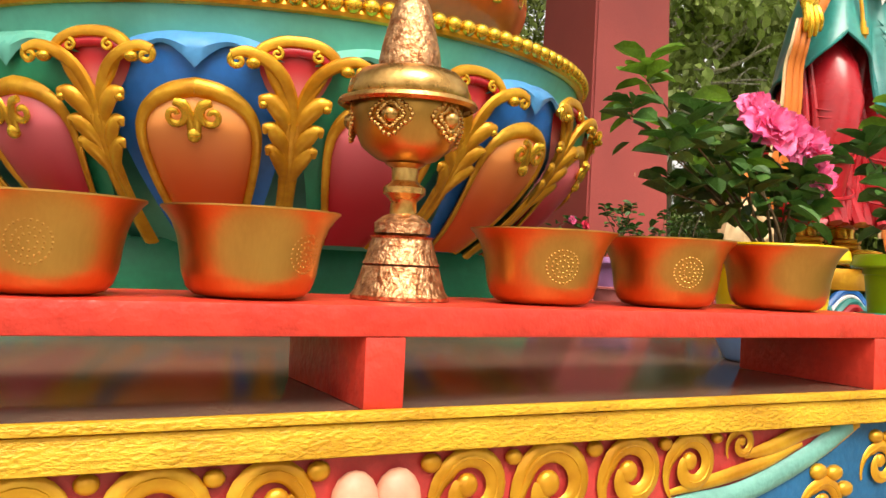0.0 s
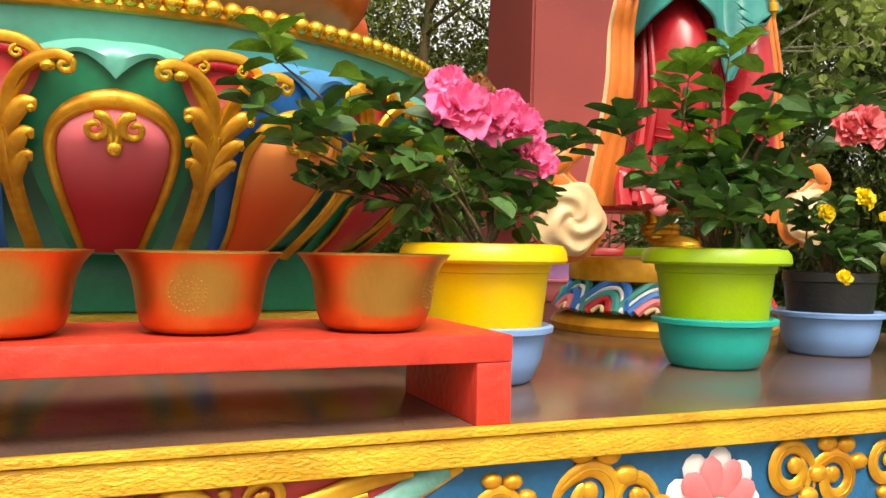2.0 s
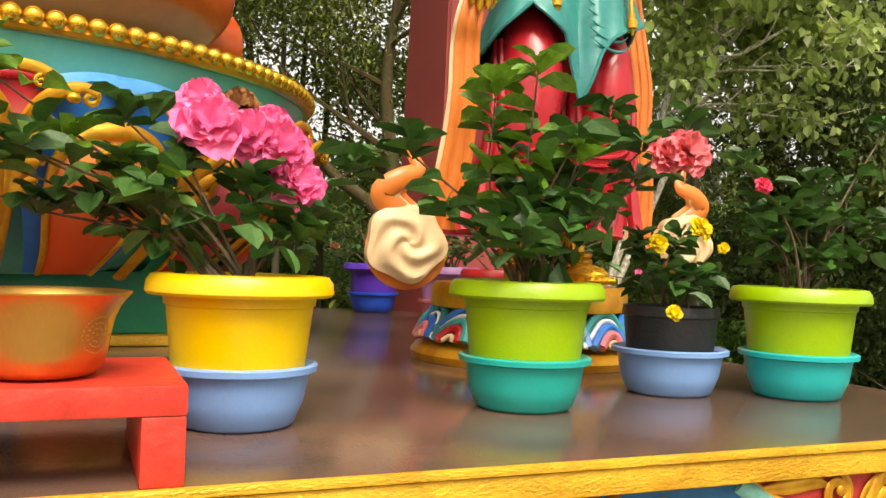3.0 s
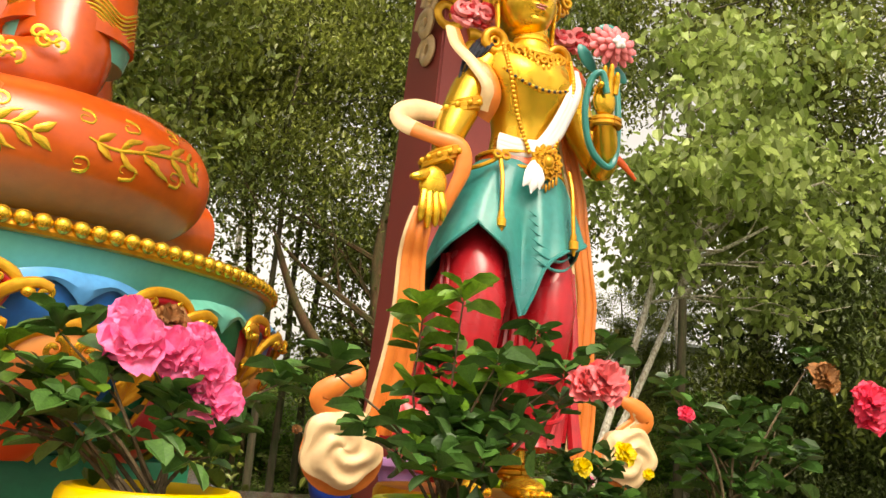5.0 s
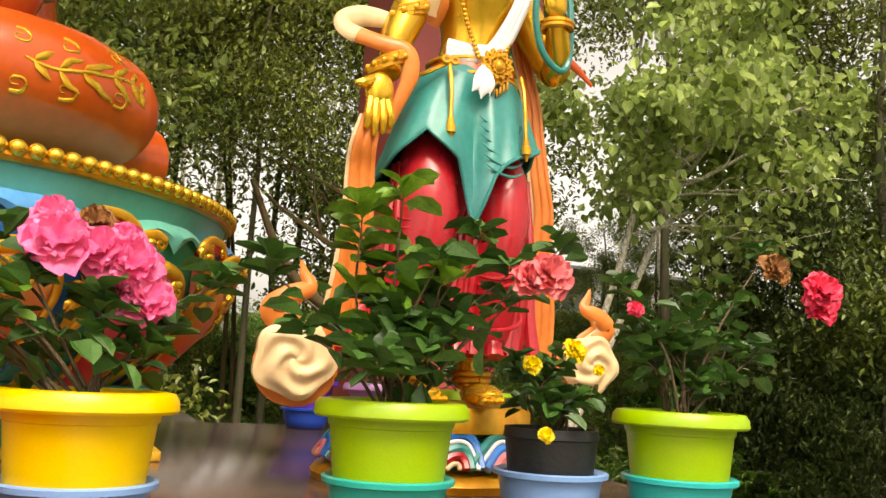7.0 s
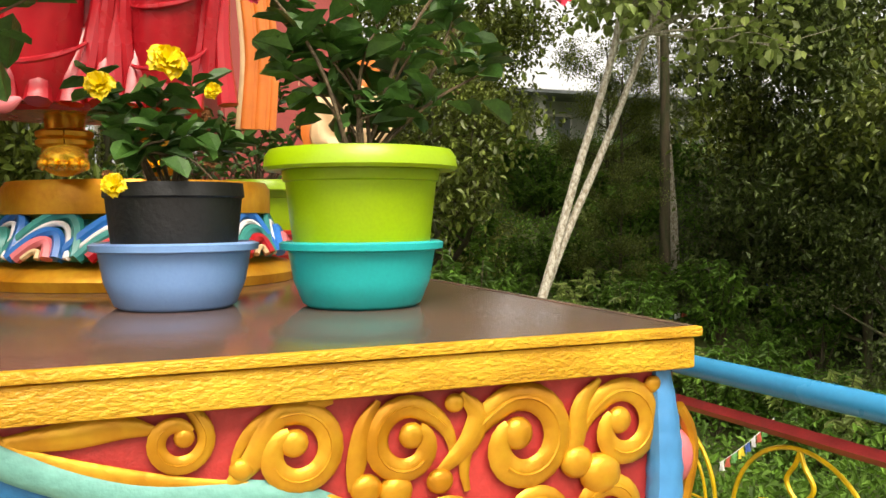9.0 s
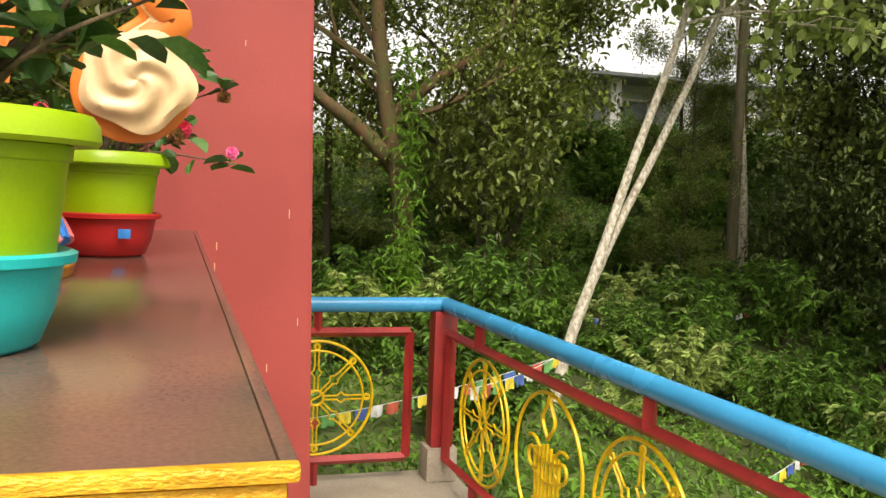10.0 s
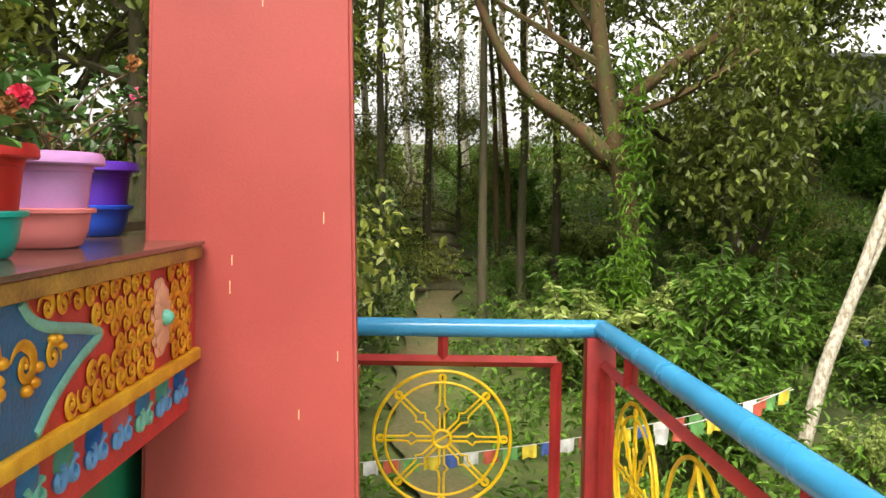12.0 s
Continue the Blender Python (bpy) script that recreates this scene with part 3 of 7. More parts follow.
# side frieze
blue_side = [(0.72, FB + 0.001), (1.79, FB + 0.001), (1.86, 1.25), (1.98, 1.305), (2.075, 1.341), (2.0, 1.365), (1.86, 1.385), (1.78, 1.415), (1.74, FT - 0.001), (0.85, FT - 0.001), (0.82, 1.33)]
field(side, blue_side, FRIEZE_BLUE, "blue_field")
border(side, [(1.74, FT - 0.005), (1.78, 1.415), (1.86, 1.388), (2.0, 1.365), (2.085, 1.341), (1.98, 1.305), (1.86, 1.25), (1.79, FB + 0.01)], 0.012)
border(side, [(0.86, FT - 0.005), (0.82, 1.33), (0.75, FB + 0.01)], 0.013)
for k in range(15):
    y = 1.84 + 0.066 * k
    if y < 2.76:
        for row, b in enumerate((FT - 0.026, FT - 0.068, FT - 0.110, FT - 0.152, FT - 0.194, FT - 0.232)):
            inside = (row == 0) or (row == 1 and y > 1.98) or (row in (2, 3) and y > 2.12) or (row == 4 and y > 2.02) or (row == 5 and y > 1.90)
            if inside and abs(y - 2.473) > 0.07:
                scroll(side, y + 0.03 * (row % 2), b, 0.024, 1.6 + 2.6 * (row % 2), 1 if (k + row) % 2 else -1, flat=0.55)
for k in range(7):
    scroll(side, 0.12 + 0.1 * k, FT - 0.055 - 0.05 * (k % 2), 0.042, 2.0, 1 if k % 2 else -1)
    scroll(side, 0.14 + 0.09 * k, FT - 0.18, 0.04, 4.0, -1 if k % 2 else 1)
blossom(side, 2.473, 1.323, 0.105, 10, PEACH, TEAL, squash=0.5, inner=PEACH)
blossom(side, 1.315, 1.315, 0.10, 9, WHITE, SKYBLUE, squash=0.62, inner=PINK)
part("flower_ring", tube([side(1.315 + 0.030 * math.cos(q), 1.315 + 0.046 * math.sin(q), 0.018) for q in (2 * math.pi * k / 24 for k in range(25))], 0.009, 8, up=(1, 0, 0)), GOLD, altar)
part("flower_heart", ball(side(1.315, 1.315, 0.022), (0.012, 0.024, 0.040), 14), SKYBLUE, altar, "sky blue oval heart")
for y, b, r, s in ((1.10, 1.41, 0.045, 1), (0.98, 1.36, 0.045, -1), (1.08, 1.31, 0.055, 1), (1.18, 1.40, 0.04, -1), (1.02, 1.245, 0.045, 1), (1.16, 1.235, 0.036, -1), (1.44, 1.385, 0.045, -1), (1.48, 1.30, 0.048, 1), (1.62, 1.365, 0.036, -1), (1.60, 1.285, 0.042, 1), (1.75, 1.335, 0.034, -1), (1.86, 1.335, 0.026, 1), (1.46, 1.225, 0.032, -1)):
    scroll(side, y, b, r, 1.2, s, flat=0.5)
    for q in (-0.6, 0.1, 0.8):
        part("carved_leaf", ball(side(y + 1.3 * r * math.cos(q + s), b + 1.3 * r * math.sin(q + s), 0.006), (0.014, r * 0.42, r * 0.34)), GOLD, altar)


def altar_petal(place, a, colour):
    """One hanging lotus petal under the moulding."""
    bm = bmesh.new()
    rows = []
    for j in range(9):
        v = j / 8
        w = 0.088 * math.sin(math.pi * min(0.97, 0.18 + 0.8 * (1 - v) ** 0.8)) ** 0.6
        rows.append([bm.verts.new(place(a + w * s, FB - 0.036 - 0.15 * v, -0.03 - 0.05 * v + 0.045 * math.cos(s * 1.5) * math.sin(math.pi * (0.25 + 0.6 * v)))) for s in (-1, -0.6, -0.2, 0.2, 0.6, 1)])
    for p, q in zip(rows, rows[1:]):
        for k in range(5):
            bm.faces.new((p[k], p[k + 1], q[k + 1], q[k]))
    bmesh.ops.solidify(bm, geom=bm.faces[:], thickness=0.008)
    bmesh.ops.recalc_face_normals(bm, faces=bm.faces)
    pet = part("hanging_petal", bm, colour, altar)
    up = place(0, 0, 1) - place(0, 0, 0)
    for k, s in enumerate((-1, 1)):
        part("petal_curl", tube([place(a + s * 0.034 + u, FB - 0.115 + v, 0.008 - 0.02) for u, v in spiral(0.03, 0.006, 1.0, 12, 1.2, s)], 0.0085, 6, up=up), (SKYBLUE if colour is not SKYBLUE else TEAL), pet)


for k in range(18):
    altar_petal(side, 0.15 + 0.15 * k, (TEAL, BLUE, PINK, SKYBLUE)[k % 4])
for k in range(16):
    altar_petal(front, 2.93 - 0.15 * k, (TEAL, BLUE, PINK, SKYBLUE)[k % 4])

# ---- lotus throne ----
CX, CY = 0.95, 2.05
throne = thing("lotus_throne", "round lotus throne with carved petals in blue, green, orange and gold", "throne")
part("base_drum", box(0.05, 1.76, 1.58, 3.2, P + 0.031, 1.712, 0.01), GREEN, throne, "dark green base")
part("base_step", box(0.0, 1.80, 1.53, 3.24, P + 0.001, P + 0.03, 0.006), YELLOW_PAINT, throne, "cream base step")
part("drum", lathe([(0.6, 1.70), (0.70, 1.76), (0.86, 1.92), (0.97, 2.08), (1.02, 2.16), (1.045, 2.225), (1.05, 2.25), (1.03, 2.262), (0, 2.27)], 96, at=(CX, CY, 0)), TEAL, throne, "glossy teal rim")
bead_mesh = None
for k in range(150):
    a = 2 * math.pi * (k + 0.5) / 150
    if math.cos(a) > -0.45:
        if bead_mesh is None:
            bead = part("bead", ball((0, 0, 0), (0.0225, 0.0235, 0.0215), 12), GOLDLEAF, throne)
            bead_mesh = bead.data
        else:
            bead = new("bead", bead_mesh)
            bead.parent = throne
        bead.location = (CX + 1.062 * math.sin(a), CY - 1.062 * math.cos(a), 2.262)
part("bead_cord", tube([(CX + 1.052 * math.sin(q), CY - 1.052 * math.cos(q), 2.243) for q in (2 * math.pi * k / 96 for k in range(97))], 0.014, 8), GOLD, throne)


def skin(deg, u, off=0.0):
    """A point on the bulging petal surface."""
    r = 0.74 + 0.30 * math.sin(min(1, max(0, u)) * math.pi / 2) ** 0.85 + off
    a = radians(deg)
    return Vector((CX + r * math.sin(a), CY - r * math.cos(a), 1.708 + 0.445 * u))


def out(deg):
    return Vector((math.sin(radians(deg)), -math.cos(radians(deg)), 0))


def patch(deg, half, top, off, n=16, m=14):
    """A curved plate: half(u) is its half width in degrees, top(s) its upper edge, off(s, u) its relief."""
    bm = bmesh.new()
    rows = []
    for j in range(m + 1):
        row = []
        for i in range(n + 1):
            s = 2 * i / n - 1
            u = top(s) * j / m
            row.append(bm.verts.new(skin(deg + s * half(u), u, off(s, u))))
        rows.append(row)
    for p, q in zip(rows, rows[1:]):
        for k in range(n):
            bm.faces.new((p[k], p[k + 1], q[k + 1], q[k]))
    bmesh.ops.recalc_face_normals(bm, faces=bm.faces)
    return bm


def ribbon3(line, rad, deg, flat=0.6, bm=None):
    return tube(smooth_path(line, 5), rad, 8, bm, flat, out(deg))


def curl(deg, u, r, start, sign, off=0.03, turns=1.2, thick=0.4):
    """A small scroll lying on the petal surface."""
    return tube([skin(deg + math.degrees(a) / 1.02, u + b / 0.445, off) for a, b in spiral(r, r * 0.2, turns, 16, start, sign)], [r * thick * (1 - 0.02 * k) for k in range(17)], 8, flat=0.8, up=out(deg))


BELLY_U = (0.0, 0.13, 0.30, 0.45, 0.55, 0.62, 0.67, 0.705, 0.73, 0.745)
BELLY_W = (4.4, 5.3, 6.5, 7.1, 7.0, 6.3, 5.2, 3.9, 2.3, 0.3)


def lotus_petal(deg, body, lip, belly):
    top = lambda s: 0.985 - 0.10 * abs(s) ** 2.5 + 0.02 * abs(s) - 0.05 * max(0, 1 - abs(s) * 5)
    pet = part("petal", patch(deg, lambda u: 6.8 + 5.0 * math.sin(min(1, u * 1.15) * math.pi / 2), top, lambda s, u: 0.026 + 0.018 * (1 - s * s) * u), body, throne)
    # rolled lip that folds over the top and dips to a point
    bm = bmesh.new()
    rows = []
    for i in range(29):
        s = 2 * i / 28 - 1
        uu = 0.985 - 0.10 * abs(s) ** 2.5 + 0.02 * abs(s)
        dip = 0.13 * max(0, 1 - abs(s) * 2.1) ** 1.7 + 0.022 + 0.035 * bump(abs(s), 0.62, 0.16)
        rows.append([bm.verts.new(skin(deg + s * 10.2, uu - dip, 0.060 - 0.014 * abs(s))), bm.verts.new(skin(deg + s * 10.2, uu - dip * 0.5, 0.066 - 0.016 * abs(s))), bm.verts.new(skin(deg + s * 10.2, uu - 0.012, 0.058 - 0.015 * abs(s))), bm.verts.new(skin(deg + s * 10, uu + 0.035, 0.035)), bm.verts.new(skin(deg + s * 9.6, uu + 0.04, -0.03))])
    for p, q in zip(rows, rows[1:]):
        for k in range(4):
            bm.faces.new((p[k], q[k], q[k + 1], p[k + 1]))
    bmesh.ops.recalc_face_normals(bm, faces=bm.faces)
    part("rolled_lip", bm, lip, pet)
    half = lambda u: float(np.interp(u, BELLY_U, BELLY_W))
    part("belly", patch(deg, half, lambda s: 0.744, lambda s, u: 0.036 + 0.052 * (max(0, 1 - s * s)) ** 0.5 * min(1, (0.80 - u) * 4), 18, 24), belly, pet)
    rim = [skin(deg + s * half(u) * 1.03, u, 0.052) for s, us in ((-1, BELLY_U), (1, BELLY_U[::-1])) for u in us]
    n = 5 * (len(rim) - 1) + 1
    part("belly_rim", ribbon3(rim, [0.010 + 0.012 * math.sin(math.pi * k / (n - 1)) ** 3 for k in range(n)], deg, 0.6), GOLD, pet, "broad gold outline")
    for s in (-1, 1):
        part("hook", curl(deg + s * 2.15, 0.60, 0.027, math.pi / 2, s, 0.090, thick=0.36), GOLDLEAF, pet)
        part("hook", ribbon3([skin(deg + s * d, u, 0.088) for d, u in ((2.1, 0.662), (1.1, 0.655), (0.45, 0.60), (0.1, 0.50))], [0.008] * 5 + [0.010] * 6 + [0.012] * 5, deg), GOLDLEAF, pet)
        # edge rim of the petal, from the stem up to the curl at its shoulder
        line = [skin(deg + s * d, u, o) for d, u, o in ((11.7, 0.60, 0.055), (11.2, 0.72, 0.06), (10.0, 0.82, 0.068), (8.1, 0.885, 0.078), (5.9, 0.915, 0.086), (4.3, 0.895, 0.09))]
        part("edge_rim", ribbon3(line, [0.015] * 16 + [0.0145 - 0.0004 * k for k in range(10)], deg, 0.75), GOLD, pet)
        part("edge_rim", curl(deg + s * 5.0, 0.868, 0.017, math.pi / 2, s, 0.09, thick=0.5), GOLDLEAF, pet)
        part("edge_rim", ball(skin(deg + s * 6.7, 0.862, 0.085), (0.017, 0.017, 0.013)), GOLDLEAF, pet)
    part("hook", ball(skin(deg, 0.515, 0.090), (0.017, 0.012, 0.020)), GOLDLEAF, pet)


def lotus_stem(deg):
    stem = part("stem", ribbon3([skin(deg, u, o) for u, o in ((-0.02, 0.035), (0.2, 0.048), (0.4, 0.056), (0.56, 0.06), (0.67, 0.06))], [0.021] * 8 + [0.022] * 9 + [0.018] * 4, deg, 0.5), GOLD, throne, "gold leaf stem")
    for s in (-1, 1):
        part("groove", ribbon3([skin(deg + s * 0.62, u, o) for u, o in ((0.0, 0.045), (0.2, 0.058), (0.4, 0.066), (0.6, 0.068))], 0.008, deg), GOLD, stem)
        part("branch", ribbon3([skin(deg + s * d, u, 0.062) for d, u in ((0.3, 0.52), (0.7, 0.62), (1.5, 0.72), (2.6, 0.80), (3.3, 0.87))], 0.012, deg, 0.7), GOLD, stem)
        # acanthus leaves that curl outwards in three tiers
        for u, reach, w in ((0.47, 2.6, 0.017), (0.57, 3.0, 0.018), (0.70, 3.5, 0.019)):
            line = [skin(deg + s * reach * f, u + v, 0.062 + o) for f, v, o in ((0.15, -0.14, 0), (0.45, -0.06, 0.006), (0.8, -0.005, 0.012), (1.05, 0.005, 0.016), (1.15, -0.03, 0.018))]
            part("leaf_curl", ribbon3(line, [w * (0.55 + 0.55 * math.sin(math.pi * min(1, k / 14))) for k in range(16)] + [w * (0.62 - 0.1 * k) for k in range(5)], deg, 0.6), GOLD, stem)
        part("leaf_curl", ball(skin(deg + s * 3.7, 0.675, 0.08), (0.011, 0.011, 0.010)), GOLDLEAF, stem)
    bud = part("bud", patch(deg, lambda u: max(0.2, 4.5 * math.sin(min(1, (u - 0.60) / 0.30) * math.pi / 2)) if u > 0.60 else 0.2, lambda s: 0.93 - 0.03 * s * s, lambda s, u: 0.036 + 0.016 * (1 - s * s)), BUD, throne)
    part("bud_cap", ribbon3([skin(deg + d, u, 0.058) for d, u in ((-4.9, 0.885), (-4.0, 0.945), (-2.2, 0.985), (0, 0.995), (2.2, 0.985), (4.0, 0.945), (4.9, 0.885))], 0.0145, deg, 0.8), GOLD, bud)
    part("bud_cap", ribbon3([skin(deg + d, u, 0.056) for d, u in ((-4, 0.90), (-2.6, 0.935), (0, 0.95), (2.6, 0.935), (4, 0.90))], 0.013, deg), CRIMSON, bud)
    for s in (-1, 1):
        part("bud_cap", curl(deg + s * 2.4, 0.925, 0.013, math.pi / 2, s, 0.066), GOLDLEAF, bud)


for k in range(-4, 6):
    blue = k % 2 != 0
    lotus_petal(24 * k - 0.3, BLUE if blue else GREEN, SKYBLUE if blue else TEAL, BELLY_O if blue else BELLY_P)
    lotus_stem(24 * k + 11.4)

# ---- bench with offerings ----
bench = thing("offering_bench", "low red painted wooden bench on the altar", "bench")
BT = P + 0.118
part("board", box(-1.6, 1.42, 0.012, 0.292, BT - 0.036, BT, 0.004), RED_PAINT, bench)
for x in (-1.4, -0.42, 0.503, 1.369):
    part("leg", box(x, x + 0.05, 0.013, 0.291, P, BT - 0.036, 0.003), RED_PAINT, bench)


def bowl(x, y, turn):
    b = thing("offering_bowl", "empty copper offering bowl with flared rim on the red bench", "bowl", "offering bowls", at=(x, y, BT))
    b.scale = (1.04, 1.04, 1.02)
    part("vessel", lathe([(0, 0.001), (0.048, 0.001), (0.060, 0.004), (0.068, 0.012), (0.0735, 0.028), (0.0765, 0.05), (0.080, 0.068), (0.086, 0.083), (0.093, 0.093), (0.0985, 0.0985), (0.0985, 0.1005), (0.092, 0.097), (0.084, 0.084), (0.0745, 0.055), (0.069, 0.025), (0.062, 0.01), (0, 0.006)], 56), COPPER, b)
    bm = bmesh.new()
    for n, r in ((26, 0.021), (16, 0.014), (9, 0.008), (1, 0.0)):
        for k in range(n):
            q = 2 * math.pi * k / n
            u, v = r * math.cos(q), r * math.sin(q)
            ang = u / 0.0765 - math.pi / 2 + turn
            wall = float(np.interp(0.052 + v, (0.012, 0.028, 0.05, 0.068, 0.083), (0.068, 0.0735, 0.0765, 0.080, 0.086))) - 0.0008
            ball((wall * math.cos(ang), wall * math.sin(ang), 0.052 + v), 0.0017, 6, bm)
    part("medallion", bm, COPPER, b, "embossed round medallion", kind="stuff")
    return b


for x, y, t in ((-0.28, 0.10, 0.2), (-0.04, 0.10, 0.1), (0.172, 0.10, -0.2), (0.392, 0.105, 0.6), (0.807, 0.120, -0.25), (1.034, 0.125, -0.3), (1.258, 0.11, 0.9)):
    bowl(x, y, t)

cup = thing("ritual_cup", "lidded copper and brass ritual cup on a tall engraved foot", "cup", at=(0.602, 0.145, BT))
cup.rotation_euler = (0, 0, 0)
part("foot", lathe([(0, 0), (0.064, 0.001), (0.065, 0.006), (0.060, 0.012), (0.054, 0.03), (0.050, 0.044)], 48), ENGRAVED, cup, "engraved bell foot")
part("foot_step", lathe([(0.046, 0.044), (0.050, 0.047), (0.047, 0.052), (0.042, 0.07), (0.039, 0.08), (0.042, 0.083)], 48, wave=0.02, waves=24), ENGRAVED, cup, "fluted petal ring")
part("foot_collar", lathe([(0.030, 0.083), (0.037, 0.087), (0.037, 0.100), (0.026, 0.109), (0.019, 0.112)], 48, wave=0.02, waves=20), ENGRAVED, cup)
part("stem", lathe([(0.018, 0.110), (0.017, 0.128), (0.020, 0.132), (0.028, 0.139), (0.028, 0.147), (0.020, 0.153), (0.017, 0.156), (0.018, 0.172), (0.027, 0.178)], 40), BRASS, cup, "turned brass stem")
part("body", lathe([(0.022, 0.178), (0.040, 0.184), (0.058, 0.198), (0.069, 0.22), (0.073, 0.243), (0.073, 0.258), (0.068, 0.262)], 56), COPPER, cup, "polished copper bowl")
part("lid", lathe([(0.086, 0.250), (0.0925, 0.254), (0.090, 0.259), (0.078, 0.263), (0.080, 0.270), (0.077, 0.284), (0.064, 0.297), (0.045, 0.302)], 56), BRASS, cup, "brass lid with wide brim")
part("finial", lathe([(0.041, 0.300), (0.041, 0.312), (0.038, 0.33), (0.032, 0.355), (0.026, 0.380), (0.018, 0.398), (0.006, 0.408), (0, 0.409)], 40), ENGRAVED, cup, "engraved tapering finial")
for a in (-1.17, -2.3, 0.1, 1.4, 2.6):
    bm = bmesh.new()
    for k in range(24):
        q = 2 * math.pi * k / 24
        for f in (1.0, 0.62, 0.25):
            r = 0.024 * f * (1 + 0.14 * math.cos(4 * q))
            u, v = r * math.cos(q), r * math.sin(q) * 0.95
            ball((0.0735 * math.cos(a + u / 0.072), 0.0735 * math.sin(a + u / 0.072), 0.232 + v), 0.0032, 6, bm)
    part("medallion", bm, BRASS, cup, "openwork brass medallion", kind="stuff")
    part("medallion", ball((0.0725 * math.cos(a), 0.0725 * math.sin(a), 0.232), 0.012, 10), BRASS, cup)


# ---- flower pots ----
def pot(x, y, pot_mat, tub_mat, words, r=0.146, black=False, scale=1.0, sticker=False):
    k = scale
    p = thing("flower_pot", words, "flower pot", "potted flowers", at=(x, y, P))
    part("saucer_tub", lathe([(0, 0.001), (0.082 * k, 0.001), (0.09 * k, 0.006), (0.104 * k, 0.04), (0.112 * k, 0.085), (0.124 * k, 0.088), (0.125 * k, 0.097), (0.118 * k, 0.1), (0.107 * k, 0.092), (0.098 * k, 0.04), (0.08 * k, 0.02), (0, 0.02)], 48), tub_mat, p, "round plastic tub under the pot")
    if black:
        part("pot_body", lathe([(0, 0.021), (0.085, 0.021), (0.1, 0.165), (0.104, 0.168), (0.102, 0.188), (0.096, 0.188), (0.093, 0.16), (0, 0.16)], 40), pot_mat, p)
        part("soil", lathe([(0, 0.168), (0.05, 0.17), (0.0925, 0.165), (0.09, 0.161), (0, 0.161)], 24), SOIL, p)
    else:
        part("pot_body", lathe([(0, 0.021), (0.092 * k, 0.021), (0.100 * k, 0.06), (0.112 * k, 0.165), (0.1145 * k, 0.188), (0.118 * k, 0.19), (0.12 * k, 0.205)], 48), pot_mat, p)
        part("rim", lathe([(0.118 * k, 0.206), (0.143 * k, 0.205), (0.147 * k, 0.21), (0.145 * k, 0.226), (0.138 * k, 0.236), (0.122 * k, 0.238), (0.116 * k, 0.23), (0.11 * k, 0.2), (0.1 * k, 0.196)], 48), pot_mat, p)
        part("soil", lathe([(0, 0.208), (0.06 * k, 0.206), (0.112 * k, 0.2), (0.11 * k, 0.195), (0, 0.195)], 24), SOIL, p)
    if sticker:
        part("sticker", box(0.035, 0.062, -0.112, -0.108, 0.045, 0.066, 0.001), STICKER, p)
    return p


pot(1.538, 0.375, PYELLOW, PALEBLUE, "bright yellow plastic flower pot in a pale blue tub")
pot(2.078, 0.425, LIME, CYAN, "lime green plastic flower pot in a turquoise tub")
pot(2.49, 0.53, BLACKP, PALEBLUE, "small black plastic flower pot in a pale blue tub", black=True)
pot(2.755, 0.43, LIME, TURQ, "lime green plastic flower pot in a bright cyan tub")
pot(2.82, 1.62, LIME, PRED, "lime green plastic flower pot in a red tub", sticker=True)
pot(2.79, 1.98, PRED, CYAN, "red plastic flower pot in a turquoise tub")
pot(2.76, 2.40, LILAC, ROSE, "lilac plastic flower pot in a pink tub")
pot(2.63, 3.02, VIOLET, DEEPBLUE, "violet plastic flower pot in a deep blue tub")


# ---- plants in the pots ----
def ruffled(c, r, material, parent, aim, seed):
    """A double azalea bloom: rings of wavy petals."""
    rng = random.Random(seed)
    r *= 0.8
    bm = bmesh.new()
    q = Vector(aim).to_track_quat("Z", "Y").to_matrix()
    for ring, (n, rr, lift) in enumerate(((5, 1.25, -0.1), (6, 1.08, 0.22), (5, 0.86, 0.5), (5, 0.62, 0.68))):
        for k in range(n):
            a = 2 * math.pi * (k + 0.5 * ring + rng.uniform(-0.2, 0.2)) / n
            up, long, ph = lift + rng.uniform(-0.14, 0.14), rr * rng.uniform(0.88, 1.12), rng.uniform(0, 6)
            cols = []
            for i in range(6):
                v = i / 5
                row = []
                for j in range(7):
                    s = j / 3 - 1
                    wid = r * long * 0.56 * math.sin(math.pi * (0.08 + 0.74 * v)) * s
                    d = r * long * v * (1 - 0.10 * s * s * v + 0.05 * math.cos(5 * s + ph) * v)
                    h = r * (up * v + 0.13 * math.sin(j * 1.9 + ph) * v * v + 0.18 * s * s * v - 0.22 * max(0, v - 0.6) ** 1.5 * 2)
                    row.append(bm.verts.new(Vector(c) + q @ Vector((d * math.cos(a) - wid * math.sin(a), d * math.sin(a) + wid * math.cos(a), h))))
                cols.append(row)
            for p, t in zip(cols, cols[1:]):
                for j in range(6):
                    bm.faces.new((p[j], p[j + 1], t[j + 1], t[j]))
    return part("flower", bm, material, parent)


